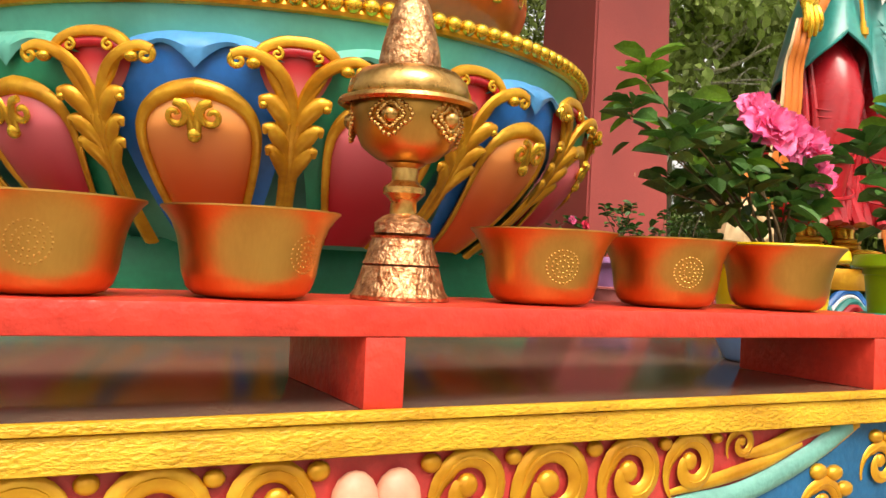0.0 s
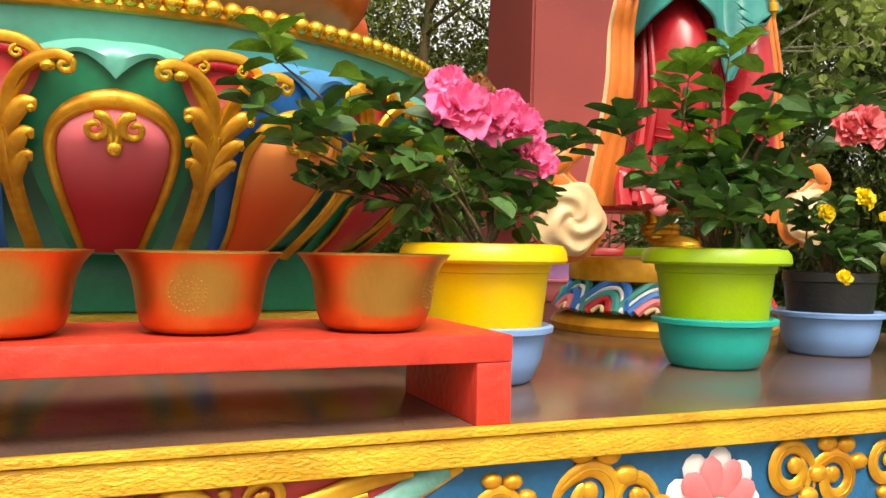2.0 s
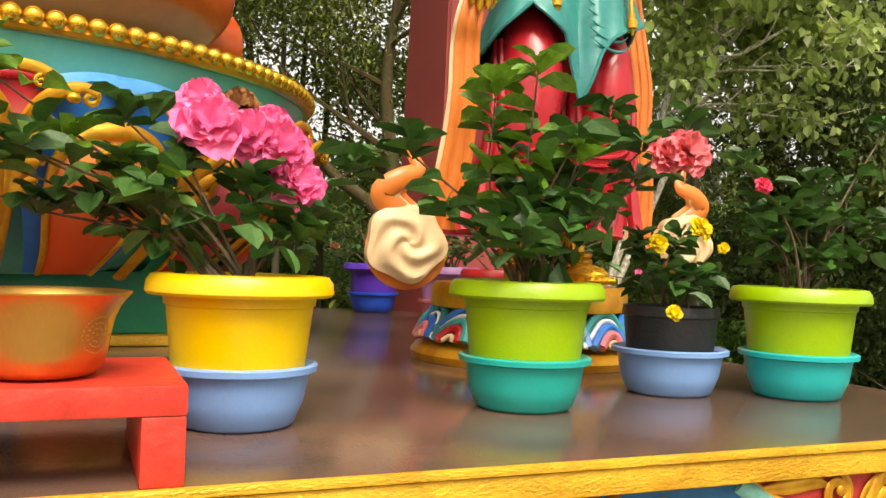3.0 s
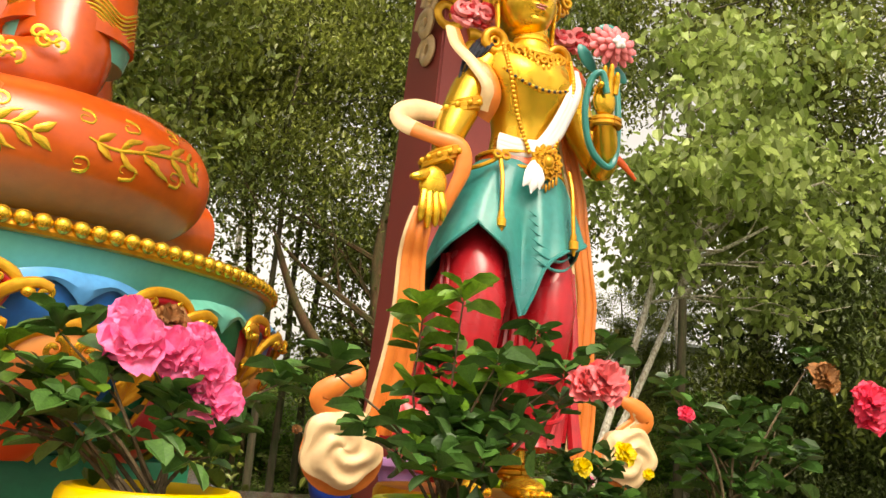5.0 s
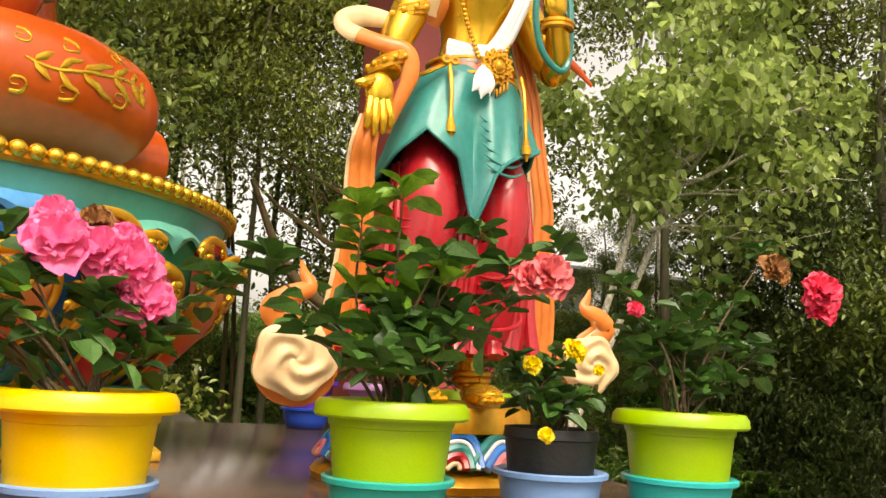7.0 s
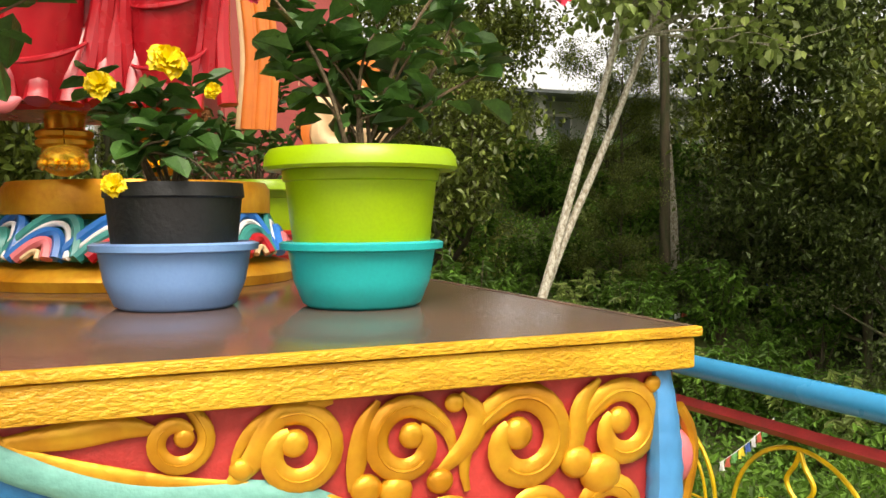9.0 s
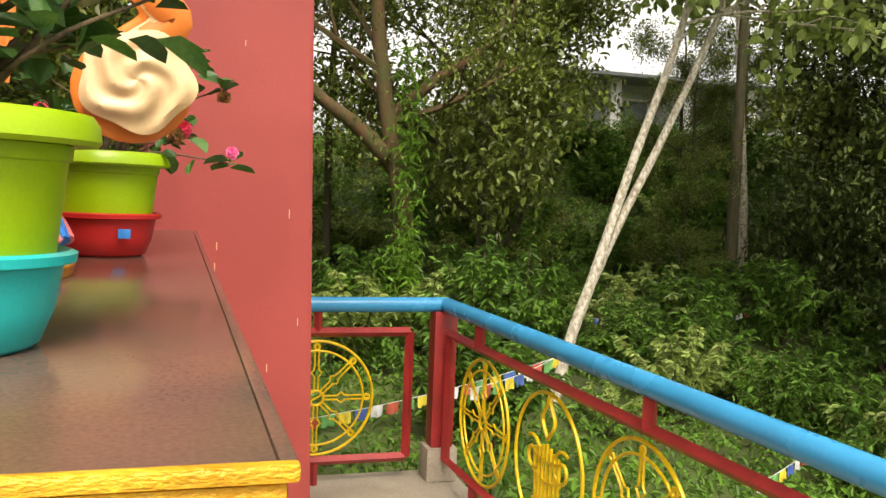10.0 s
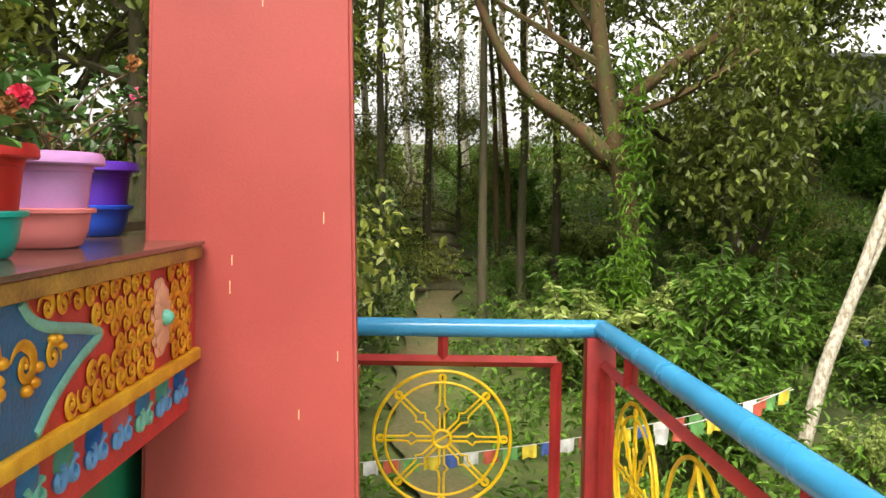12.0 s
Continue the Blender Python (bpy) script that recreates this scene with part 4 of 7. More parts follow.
def shrub(name, words, x, y, tips, flowers=(), leaf=0.05, per=26, spread=0.07, seed=1, young=(), soil=0.205, inner=10):
    rng = np.random.default_rng(seed)
    rr = random.Random(seed)
    sh = thing(name, words, "plant", "potted flowers", at=(x, y, P + soil - 0.004))
    base = Vector((x, y, P + soil))
    pos, dirs, ypos, ydirs = [], [], [], []
    tips = [Vector(t) for t in tips]
    extra = []
    for t in tips[:inner]:
        a = rr.uniform(0.45, 0.75)
        extra.append(base.lerp(t, a) + Vector((rr.uniform(-0.06, 0.06), rr.uniform(-0.07, 0.07), rr.uniform(-0.01, 0.06))))
    for i, t in enumerate(tips + extra):
        root = Vector((rr.uniform(-0.025, 0.025), rr.uniform(-0.025, 0.025), 0))
        end = t - base
        mid = root.lerp(end, 0.45) + Vector((rr.uniform(-0.04, 0.04), rr.uniform(-0.04, 0.04), 0.03))
        line = smooth_path([root, mid, end], 5)
        part("stem", tube(line, [0.0040 - 0.00024 * k for k in range(len(line))], 6), TWIG, sh)
        bunch_p, bunch_d = (ypos, ydirs) if i in young else (pos, dirs)
        n = per if i < len(tips) else per * 2 // 3
        for k in range(n):
            whorl = k < n * 0.55
            if whorl:
                a = k * 2.4
                bunch_p.append(end + Vector((0, 0, -0.01 + 0.004 * k)))
                bunch_d.append(Vector((math.cos(a), math.sin(a), rr.uniform(-0.15, 0.75))))
            else:
                f = rr.uniform(0.45, 1.0)
                q = line[min(len(line) - 1, int(f * (len(line) - 1)))]
                d = Vector((rr.gauss(0, 1), rr.gauss(0, 1), rr.gauss(0.2, 0.6))).normalized()
                bunch_p.append(q + d * spread * rr.uniform(0, 0.8))
                bunch_d.append(d)
    if pos:
        leaves_mesh("leaves", [tuple(p) for p in pos], [tuple(d) for d in dirs], leaf, LEAF, sh, "dark green oval leaves", 0.68, seed=seed, rounded=True)
    if ypos:
        leaves_mesh("young_leaves", [tuple(p) for p in ypos], [tuple(d) for d in ydirs], leaf * 1.1, LEAF_NEW, sh, "fresh light green leaves", 0.62, seed=seed + 7, rounded=True)
    for k, (fx, fy, fz, r, m) in enumerate(flowers):
        ruffled(Vector((fx, fy, fz)) - base, r, m, sh, (rr.uniform(-0.5, 0.3), -1, 0.5), seed * 10 + k)
    return sh


shrub("azalea", "azalea bush with large pink double blooms in the yellow pot", 1.538, 0.375,
      [(1.163, 0.34, 2.028), (1.125, 0.33, 1.955), (1.187, 0.30, 1.894), (1.27, 0.38, 1.924), (1.385, 0.30, 1.85), (1.24, 0.36, 1.832), (1.358, 0.42, 1.982), (1.445, 0.36, 1.919), (1.545, 0.32, 1.87), (1.62, 0.36, 1.80), (1.50, 0.42, 1.96), (1.73, 0.42, 1.93), (1.66, 0.45, 1.86)],
      [(1.475, 0.33, 1.975, 0.058, PETAL_PINK), (1.54, 0.34, 1.965, 0.05, PETAL_PINK), (1.465, 0.36, 2.015, 0.042, PETAL_PINK), (1.585, 0.33, 1.945, 0.05, PETAL_PINK), (1.61, 0.33, 1.895, 0.05, PETAL_PINK), (1.525, 0.38, 2.015, 0.035, PETAL_DRY), (1.57, 0.36, 1.99, 0.035, PETAL_PINK)],
      per=19, seed=3, young=(0, 3), spread=0.08, inner=4, leaf=0.056)
shrub("azalea", "tall azalea with a coral bloom in the lime pot", 2.078, 0.425,
      [(1.986, 0.40, 2.08), (2.05, 0.36, 2.12), (1.999, 0.44, 2.03), (2.129, 0.34, 1.97), (2.053, 0.38, 1.89), (2.235, 0.40, 2.07), (2.28, 0.36, 2.0), (2.40, 0.38, 2.06), (2.0, 0.30, 1.81), (2.157, 0.34, 1.885), (1.88, 0.36, 1.86), (1.82, 0.38, 1.96), (2.1, 0.32, 1.83), (2.2, 0.46, 1.93), (2.31, 0.42, 1.94)],
      [(2.325, 0.28, 1.995, 0.05, PETAL_CORAL), (2.29, 0.3, 1.985, 0.04, PETAL_CORAL)], per=17, seed=5, young=(0, 1, 2, 3), leaf=0.062, inner=6)
shrub("marigold", "small plant with yellow flowers in the black pot", 2.49, 0.53,
      [(2.411, 0.52, 1.80), (2.473, 0.50, 1.82), (2.556, 0.48, 1.76), (2.379, 0.50, 1.83), (2.52, 0.54, 1.84), (2.43, 0.46, 1.74)],
      [(2.475, 0.42, 1.865, 0.027, PETAL_YELLOW), (2.385, 0.44, 1.83, 0.022, PETAL_YELLOW), (2.40, 0.40, 1.69, 0.018, PETAL_YELLOW), (2.535, 0.42, 1.825, 0.014, PETAL_YELLOW)], per=13, seed=8, leaf=0.046, soil=0.165, spread=0.05)
shrub("azalea", "sparse azalea with deep pink blooms in the corner lime pot", 2.755, 0.43,
      [(2.60, 0.44, 2.0), (2.647, 0.46, 1.95), (2.806, 0.44, 1.98), (2.92, 0.46, 1.96), (2.7, 0.40, 1.90), (2.774, 0.40, 1.80), (2.95, 0.42, 1.87), (2.96, 0.40, 2.10), (2.64, 0.42, 1.86), (2.84, 0.5, 1.88), (2.73, 0.5, 1.84)],
      [(2.985, 0.25, 2.02, 0.05, PETAL_RED), (2.99, 0.26, 1.985, 0.04, PETAL_RED), (2.885, 0.28, 2.06, 0.04, PETAL_DRY), (2.58, 0.36, 1.955, 0.02, PETAL_RED)], per=20, seed=11, spread=0.06, inner=5)
for x, y, fl, sd in ((2.82, 1.62, PETAL_PINK, 21), (2.79, 1.98, PETAL_RED, 22), (2.76, 2.40, PETAL_RED, 23), (2.63, 3.02, PETAL_PINK, 24)):
    r = random.Random(sd)
    tips = [(x + r.uniform(-0.22, 0.2), y + r.uniform(-0.2, 0.2), P + r.uniform(0.28, 0.5)) for k in range(7)]
    shrub("azalea", "azalea with a few fading blooms behind the statue", x, y, tips, [(t[0], t[1] - 0.03, t[2] + 0.01, 0.026, fl if k % 2 else PETAL_DRY) for k, t in enumerate(tips[:3])], per=19, seed=sd, inner=4, leaf=0.037)
shrub("azalea_spray", "thin azalea twigs with a pink bud reaching past the column", 2.82, 1.62, [(3.09, 1.5, 1.73), (3.07, 1.52, 1.90), (3.0, 1.55, 1.96)], [(3.095, 1.5, 1.755, 0.016, PETAL_PINK), (3.075, 1.52, 1.88, 0.018, PETAL_DRY)], per=9, seed=31, inner=0, spread=0.03)

# ---- standing statue ----
ROBE_TEAL = mat("statue_teal", (0.028, 0.245, 0.215), 0.3, 0, 0.12, 7, 0.06, 50, (0.02, 0.19, 0.18))
LIPS = mat("lip_paint", (0.55, 0.16, 0.13), 0.35, 0, 0.05)
MATS = [GOLDLEAF, ROBE_TEAL, CRIMSON, SCARF, CREAM, PINK, WHITE, HAIR, GOLD, BLUE, ORANGE, LIPS]
G, TE, CR, SC, CM, PK, WH, HR, GD, BL, OR, LI = range(12)


def add(bm, index, make):
    n0 = len(bm.faces)
    make(bm)
    faces_from(bm, n0, index)


bm = bmesh.new()
SY = 0.95
# red skirt: two rounded legs under pleats that spread towards the hem
add(bm, CR, lambda b: loft([(2.365, SY + 0.08, 1.84, 0.22, 0.135), (2.37, SY + 0.07, 1.875, 0.218, 0.135), (2.378, SY + 0.06, 1.94, 0.205, 0.125), (2.395, SY + 0.05, 2.07, 0.18, 0.11), (2.41, SY + 0.02, 2.25, 0.175, 0.11), (2.43, SY, 2.42, 0.13, 0.09), (2.44, SY, 2.55, 0.10, 0.075)], 72, b, 0.03, 16))
LEGS = ((2.295, 2.31, 0.078), (2.51, 2.52, 0.07))
for x0, x1, w in LEGS:
    add(bm, CR, lambda b: loft([(x0 - 0.005, SY - 0.035, 1.85, w * 0.8, 0.078), (x0, SY - 0.05, 1.94, w * 0.9, 0.085), (x0, SY - 0.065, 2.06, w, 0.092), (x1, SY - 0.075, 2.2, w * 1.04, 0.098), (x1, SY - 0.06, 2.31, w * 0.98, 0.09), (x1 + 0.01, SY - 0.03, 2.40, w * 0.7, 0.06)], 32, b))
    for z, dip in ((1.945, 0.06), (2.05, 0.055), (2.075, 0.06), (2.165, 0.045), (2.19, 0.05)):
        add(bm, CR, lambda b: tube([(x0 + 0.004 + w * 1.02 * math.sin(q), SY - 0.062 - 0.093 * math.cos(q), z + 0.03 - dip * math.cos(q * 0.8) + 0.02 * math.sin(q)) for q in (-1.35 + 2.7 * k / 14 for k in range(15))], [0.002 + 0.0038 * math.sin(math.pi * k / 14) for k in range(15)], 6, b))
for x0, x1, n in ((2.20, 2.245, 4), (2.395, 2.43, 4), (2.575, 2.605, 3)):
    for k in range(n):
        f = k / (n - 1)
        x = x0 + (x1 - x0) * f
        add(bm, CR, lambda b: tube(smooth_path([(x + 0.03 - 0.03 * f, SY - 0.04 - 0.02 * (k % 2), 2.32), (x + 0.012, SY - 0.075 - 0.02 * (k % 2), 2.12), (x - 0.012 + 0.02 * f, SY - 0.085, 1.97), (x - 0.035 + 0.05 * f, SY - 0.10 + 0.02 * (k % 2), 1.855 + 0.015 * (k % 2))]), [0.008 + 0.00065 * j for j in range(19)], 8, b))
for k in range(9):
    x = 2.135 + 0.052 * k
    add(bm, CR, lambda b: tube(smooth_path([(2.41 + (x - 2.36) * 0.7, SY - 0.055, 2.03), (x + 0.01, SY - 0.085, 1.93), (x, SY - 0.105 - 0.02 * (k % 2), 1.845)]), [0.008 + 0.0013 * j for j in range(13)], 8, b, 0.8))
for k in range(4):
    add(bm, PK, lambda b: tube(smooth_path([(2.13 + 0.02 * k, SY - 0.09, 1.935 - 0.02 * k), (2.17 + 0.02 * k, SY - 0.115, 1.90 - 0.02 * k), (2.22 + 0.015 * k, SY - 0.118, 1.91 - 0.02 * k)]), [0.003 + 0.014 * math.sin(math.pi * j / 12) for j in range(13)], 8, b, 0.5))


# teal overskirt: the hem rises over each thigh and falls in points between and beside them
def overskirt(b):
    at = (-math.pi, -2.2, -1.6, -1.25, -1.0, -0.83, -0.6, -0.48, -0.36, -0.25, -0.13, 0.02, 0.2, 0.4, 0.68, 1.0, 1.5, 2.3, math.pi)
    low = (2.28, 2.24, 2.26, 2.29, 2.345, 2.392, 2.348, 2.325, 2.235, 2.160, 2.215, 2.29, 2.328, 2.352, 2.365, 2.40, 2.34, 2.28, 2.28)
    wide = (0.17, 0.20, 0.25, 0.285, 0.262, 0.236, 0.215, 0.202, 0.192, 0.184, 0.182, 0.180, 0.186, 0.192, 0.196, 0.19, 0.18, 0.17, 0.17)
    rows = []
    for j in range(19):
        v = j / 18
        row = []
        for i in range(144):
            f = -math.pi + 2 * math.pi * i / 144
            hem, r1 = float(np.interp(f, at, low)), float(np.interp(f, at, wide))
            z = 2.60 + (hem - 2.60) * v
            r0 = 0.122 * math.sqrt(math.sin(f) ** 2 + (0.82 * math.cos(f)) ** 2)
            r = r0 + (r1 - r0) * v ** 0.75
            r += 0.006 * v * math.sin(13 * f + 3 * v) + 0.009 * v * v * math.sin(7 * f + 1.0) + 0.012 * bump(f, -0.25, 0.12) * v * math.sin(9 * v)
            row.append(b.verts.new((2.44 + r * math.sin(f), SY - r * math.cos(f), z)))
        rows.append(row)
    for p, r in zip(rows, rows[1:]):
        for i in range(144):
            b.faces.new((p[i], p[(i + 1) % 144], r[(i + 1) % 144], r[i]))
    rim = [v.co.copy() for v in rows[-1]]
    tube(rim + rim[:1], 0.0055, 6, b)


add(bm, TE, overskirt)
for k in range(6):
    add(bm, TE, lambda b: tube([(2.445 + 0.165 * math.sin(f), SY - (0.137 + 0.008 * k) * math.cos(f) - 0.012, 2.475 - 0.026 * k - 0.05 * math.cos((f - 0.22) * 2.6)) for f in (-0.2 + 0.84 * j / 14 for j in range(15))], [0.001 + 0.0035 * math.sin(math.pi * j / 14) for j in range(15)], 6, b))
add(bm, OR, lambda b: loft([(2.447, SY, 2.575, 0.128, 0.108), (2.45, SY, 2.60, 0.126, 0.106), (2.452, SY, 2.625, 0.118, 0.10)], 40, b))
for z, r in ((2.578, 0.131), (2.622, 0.121)):
    add(bm, GD, lambda b: tube([(2.448 + r * math.sin(q), SY - r * 0.85 * math.cos(q), z) for q in (2 * math.pi * k / 40 for k in range(41))], 0.006, 6, b))


# torso with a full chest and a narrow waist
def torso(b):
    rows = []
    for x, y, z, a, d in ((2.452, 0.0, 2.60, 0.112, 0.088), (2.456, 0.0, 2.65, 0.098, 0.08), (2.458, 0.0, 2.70, 0.094, 0.078), (2.457, -0.005, 2.75, 0.105, 0.085), (2.455, -0.01, 2.80, 0.124, 0.096), (2.453, -0.01, 2.845, 0.14, 0.102), (2.452, -0.005, 2.885, 0.150, 0.10), (2.452, 0.0, 2.915, 0.145, 0.09), (2.452, 0.0, 2.94, 0.105, 0.075), (2.45, -0.01, 2.96, 0.062, 0.06), (2.448, -0.016, 2.985, 0.05, 0.052), (2.443, -0.02, 3.03, 0.05, 0.052)):
        row = []
        for k in range(56):
            f = -math.pi + 2 * math.pi * k / 56
            front = max(0, math.cos(f))
            swell = 0.016 * bump(z, 2.835, 0.045) * (bump(f, -0.55, 0.42) + bump(f, 0.55, 0.42)) - 0.006 * bump(f, 0, 0.12) * bump(z, 2.82, 0.07) - 0.012 * bump(f, 0, 0.1) * bump(z, 2.665, 0.012)
            row.append(b.verts.new((x + (a + swell * 0.4) * math.sin(f), SY + y - (d + swell) * math.cos(f), z)))
        rows.append(row)
    for p, r in zip(rows, rows[1:]):
        for k in range(56):
            b.faces.new((p[k], p[(k + 1) % 56], r[(k + 1) % 56], r[k]))


add(bm, G, torso)
HC = Vector((2.428, SY - 0.02, 3.095))
for z, r in ((2.972, 0.055), (2.99, 0.052)):
    add(bm, G, lambda b: tube([(2.449 + r * math.sin(q), SY - 0.015 - r * math.cos(q), z) for q in (-1.4 + 2.8 * k / 16 for k in range(17))], 0.0035, 6, b))


def face(f, s, lift=0.0):
    """A point of the head: f turns from the front, s runs from chin (-1) to crown (1)."""
    c = math.sqrt(max(0, 1 - s * s)) ** 0.72
    taper = 1 - 0.20 * max(0, -s - 0.1) ** 1.4
    x = 0.083 * c * taper * math.sin(f)
    y = 0.094 * c * math.cos(f) * (1 if math.cos(f) > 0 else 1.05)
    sx = x / 0.083
    ahead = max(0, math.cos(f)) ** 2
    nose = 0.021 * math.exp(-(sx / (0.10 + 0.06 * max(0, -s))) ** 2) * max(0, min(1, (0.22 - s) / 0.42)) ** 1.1 * (1 if s > -0.2 else max(0, 1 - (-0.2 - s) / 0.075))
    sockets = -0.0075 * (bump(sx, -0.40, 0.24) + bump(sx, 0.40, 0.24)) * bump(s, 0.06, 0.13)
    brow = 0.0035 * bump(abs(sx), 0.4, 0.3) * bump(s, 0.22, 0.07)
    lips = 0.0075 * math.exp(-(sx / 0.24) ** 2) * (bump(s, -0.40, 0.045) + bump(s, -0.50, 0.045)) - 0.004 * bump(s, -0.60, 0.05) * math.exp(-(sx / 0.3) ** 2)
    chin = 0.009 * math.exp(-(sx / 0.3) ** 2) * bump(s, -0.76, 0.12)
    cheek = 0.004 * (bump(sx, -0.5, 0.3) + bump(sx, 0.5, 0.3)) * bump(s, -0.25, 0.2)
    y += ahead * (nose + sockets + brow + lips + chin + cheek) + lift
    return HC + Vector((x, -y, 0.115 * s))


def head(b):
    rows = [[b.verts.new(face(-math.pi + 2 * math.pi * k / 88, -0.995 + 1.99 * j / 62)) for k in range(88)] for j in range(63)]
    for p, r in zip(rows, rows[1:]):
        for k in range(88):
            b.faces.new((p[k], p[(k + 1) % 88], r[(k + 1) % 88], r[k]))
    b.faces.new(rows[0][::-1])
    b.faces.new(rows[-1])


add(bm, G, head)
for s in (-1, 1):
    for index, a0, a1, z0, rise, rad, lift in ((HR, 0.14, 0.78, 0.20, 0.095, 0.0024, 0.0015), (HR, 0.20, 0.66, 0.06, 0.075, 0.0020, 0.003), (GD, 0.20, 0.68, 0.10, 0.085, 0.0018, 0.002)):
        add(bm, index, lambda b: tube([face(s * (a0 + (a1 - a0) * k / 12), z0 + rise * math.sin(math.pi * (0.15 + 0.8 * k / 12)), lift) for k in range(13)], [rad * (0.4 + 0.6 * math.sin(math.pi * k / 12)) for k in range(13)], 6, b))
    add(bm, WH, lambda b: ball(face(s * 0.43, 0.075, -0.0025), (0.0155, 0.006, 0.0065), 14, b, Matrix.Rotation(-s * 0.3, 4, "Z")))
    add(bm, HR, lambda b: ball(face(s * 0.41, 0.08, 0.0005), (0.0058, 0.0042, 0.0062), 12, b))
    add(bm, G, lambda b: ball(face(s * 0.15, -0.19, 0.0), (0.007, 0.007, 0.006), 10, b))
for z, w, rad in ((-0.405, 0.27, 0.0034), (-0.475, 0.22, 0.0042)):
    add(bm, LI, lambda b: tube([face(-w + 2 * w * k / 12, z + 0.03 * (abs(k - 6) / 6) ** 2 * (1 if z > -0.44 else 1.3) - (0.015 * bump(k, 6, 1.2) if z > -0.44 else 0), 0.0005) for k in range(13)], [rad * (0.25 + 0.75 * math.sin(math.pi * k / 12)) for k in range(13)], 6, b))
add(bm, CR, lambda b: ball(face(0, 0.26, 0), (0.004, 0.003, 0.005), 8, b))
# hairline, headband
add(bm, HR, lambda b: tube([HC + Vector((0.084 * math.sin(q), 0.005 - 0.088 * math.cos(q), 0.085 + 0.012 * math.cos(q) - 0.07 * max(0, abs(q) - 1.0))) for q in (-2.0 + 4.0 * k / 28 for k in range(29))], 0.016, 10, b))
add(bm, HR, lambda b: ball(HC + Vector((0, 0.02, 0.07)), (0.093, 0.09, 0.085), 24, b))
for index, dz, rad in ((CR, 0.106, 0.010), (OR, 0.122, 0.009), (GD, 0.094, 0.0045), (GD, 0.134, 0.006)):
    add(bm, index, lambda b: tube([HC + Vector((0.098 * math.sin(q), 0.004 - 0.104 * math.cos(q), dz + 0.014 * bump(q, 0, 0.35) - 0.07 * max(0, abs(q) - 1.0))) for q in (-1.9 + 3.8 * k / 32 for k in range(33))], rad, 8, b))
for s in (-1, 1):
    add(bm, G, lambda b: tube(smooth_path([HC + Vector((s * 0.083, 0.01, 0.03)), HC + Vector((s * 0.094, 0.008, 0.015)), HC + Vector((s * 0.092, 0.004, -0.03)), HC + Vector((s * 0.088, 0.0, -0.085)), HC + Vector((s * 0.09, 0.0, -0.125))]), [0.010, 0.013, 0.016, 0.018, 0.018, 0.018, 0.017, 0.016, 0.014] + [0.012] * 16, 10, b, 0.6, (1, 0, 0)))
    add(bm, GD, lambda b: tube([HC + Vector((s * 0.094, -0.004, 0.0)) + Vector((s * 0.006, 0.014 * math.cos(q), 0.026 * math.sin(q))) for q in (2 * math.pi * k / 16 for k in range(17))], 0.004, 6, b))
    for r, t in ((0.030, 0.013), (0.012, 0.006)):
        add(bm, GD, lambda b: tube([HC + Vector((s * 0.102 + r * math.sin(q), -0.02, -0.152 + r * math.cos(q))) for q in (2 * math.pi * k / 22 for k in range(23))], t, 10, b))
    # dark locks over the shoulders
    for k in range(4):
        add(bm, HR, lambda b: tube(smooth_path([(2.43 + s * 0.07, SY + 0.03, 2.99), (2.43 + s * (0.10 + 0.012 * k), SY - 0.02, 2.945), (2.43 + s * (0.125 + 0.018 * k), SY - 0.05 + 0.01 * k, 2.915 - 0.012 * k), (2.43 + s * (0.155 + 0.014 * k), SY - 0.03, 2.875 - 0.02 * k)]), [0.009] * 10 + [0.008, 0.007, 0.007, 0.006, 0.005, 0.005, 0.004, 0.003, 0.002], 6, b))
# tall gilt crown: five pierced leaf panels behind a forest of curls
crown = random.Random(3)
add(bm, GD, lambda b: ball(HC + Vector((0, 0.05, 0.19)), (0.15, 0.06, 0.16), 28, b))
for a, tall, wide in ((-1.15, 0.13, 0.055), (-0.6, 0.17, 0.06), (0.0, 0.20, 0.065), (0.6, 0.17, 0.06), (1.15, 0.13, 0.055)):
    foot = HC + Vector((0.112 * math.sin(a), -0.105 * math.cos(a), 0.145 - 0.03 * abs(a)))
    sidev = Vector((math.cos(a), math.sin(a), 0))
    tilt = Vector((0.25 * math.sin(a), -0.1 * math.cos(a), 1)).normalized()
    add(bm, GD, lambda b: ball(foot + tilt * tall * 0.5 + Vector((0, 0.012, 0)), (wide * 0.7, 0.014, tall * 0.55), 16, b, Matrix.Rotation(a, 4, "Z")))
    for k in range(5):
        for s in (-1, 1):
            c = foot + tilt * tall * (0.08 + 0.2 * k) + sidev * s * wide * (0.75 - 0.13 * k)
            add(bm, GD, lambda b: tube([c + sidev * s * u + Vector((0, -0.012, v)) for u, v in spiral(0.021, 0.005, 1.3, 12, -0.6, s)], [0.0075 - 0.0003 * q for q in range(13)], 6, b))
    for k in range(14):
        q = 2 * math.pi * k / 14
        add(bm, GD, lambda b: ball(foot + tilt * tall * (0.42 + 0.15 * math.sin(q)) + sidev * wide * 0.36 * math.cos(q) + Vector((0, -0.014, 0)), 0.0065, 6, b))
    add(bm, (BL, CR, TE)[int(abs(a) * 2) % 3], lambda b: ball(foot + tilt * tall * 0.42 + Vector((0, -0.016, 0)), (0.011, 0.009, 0.015), 10, b))
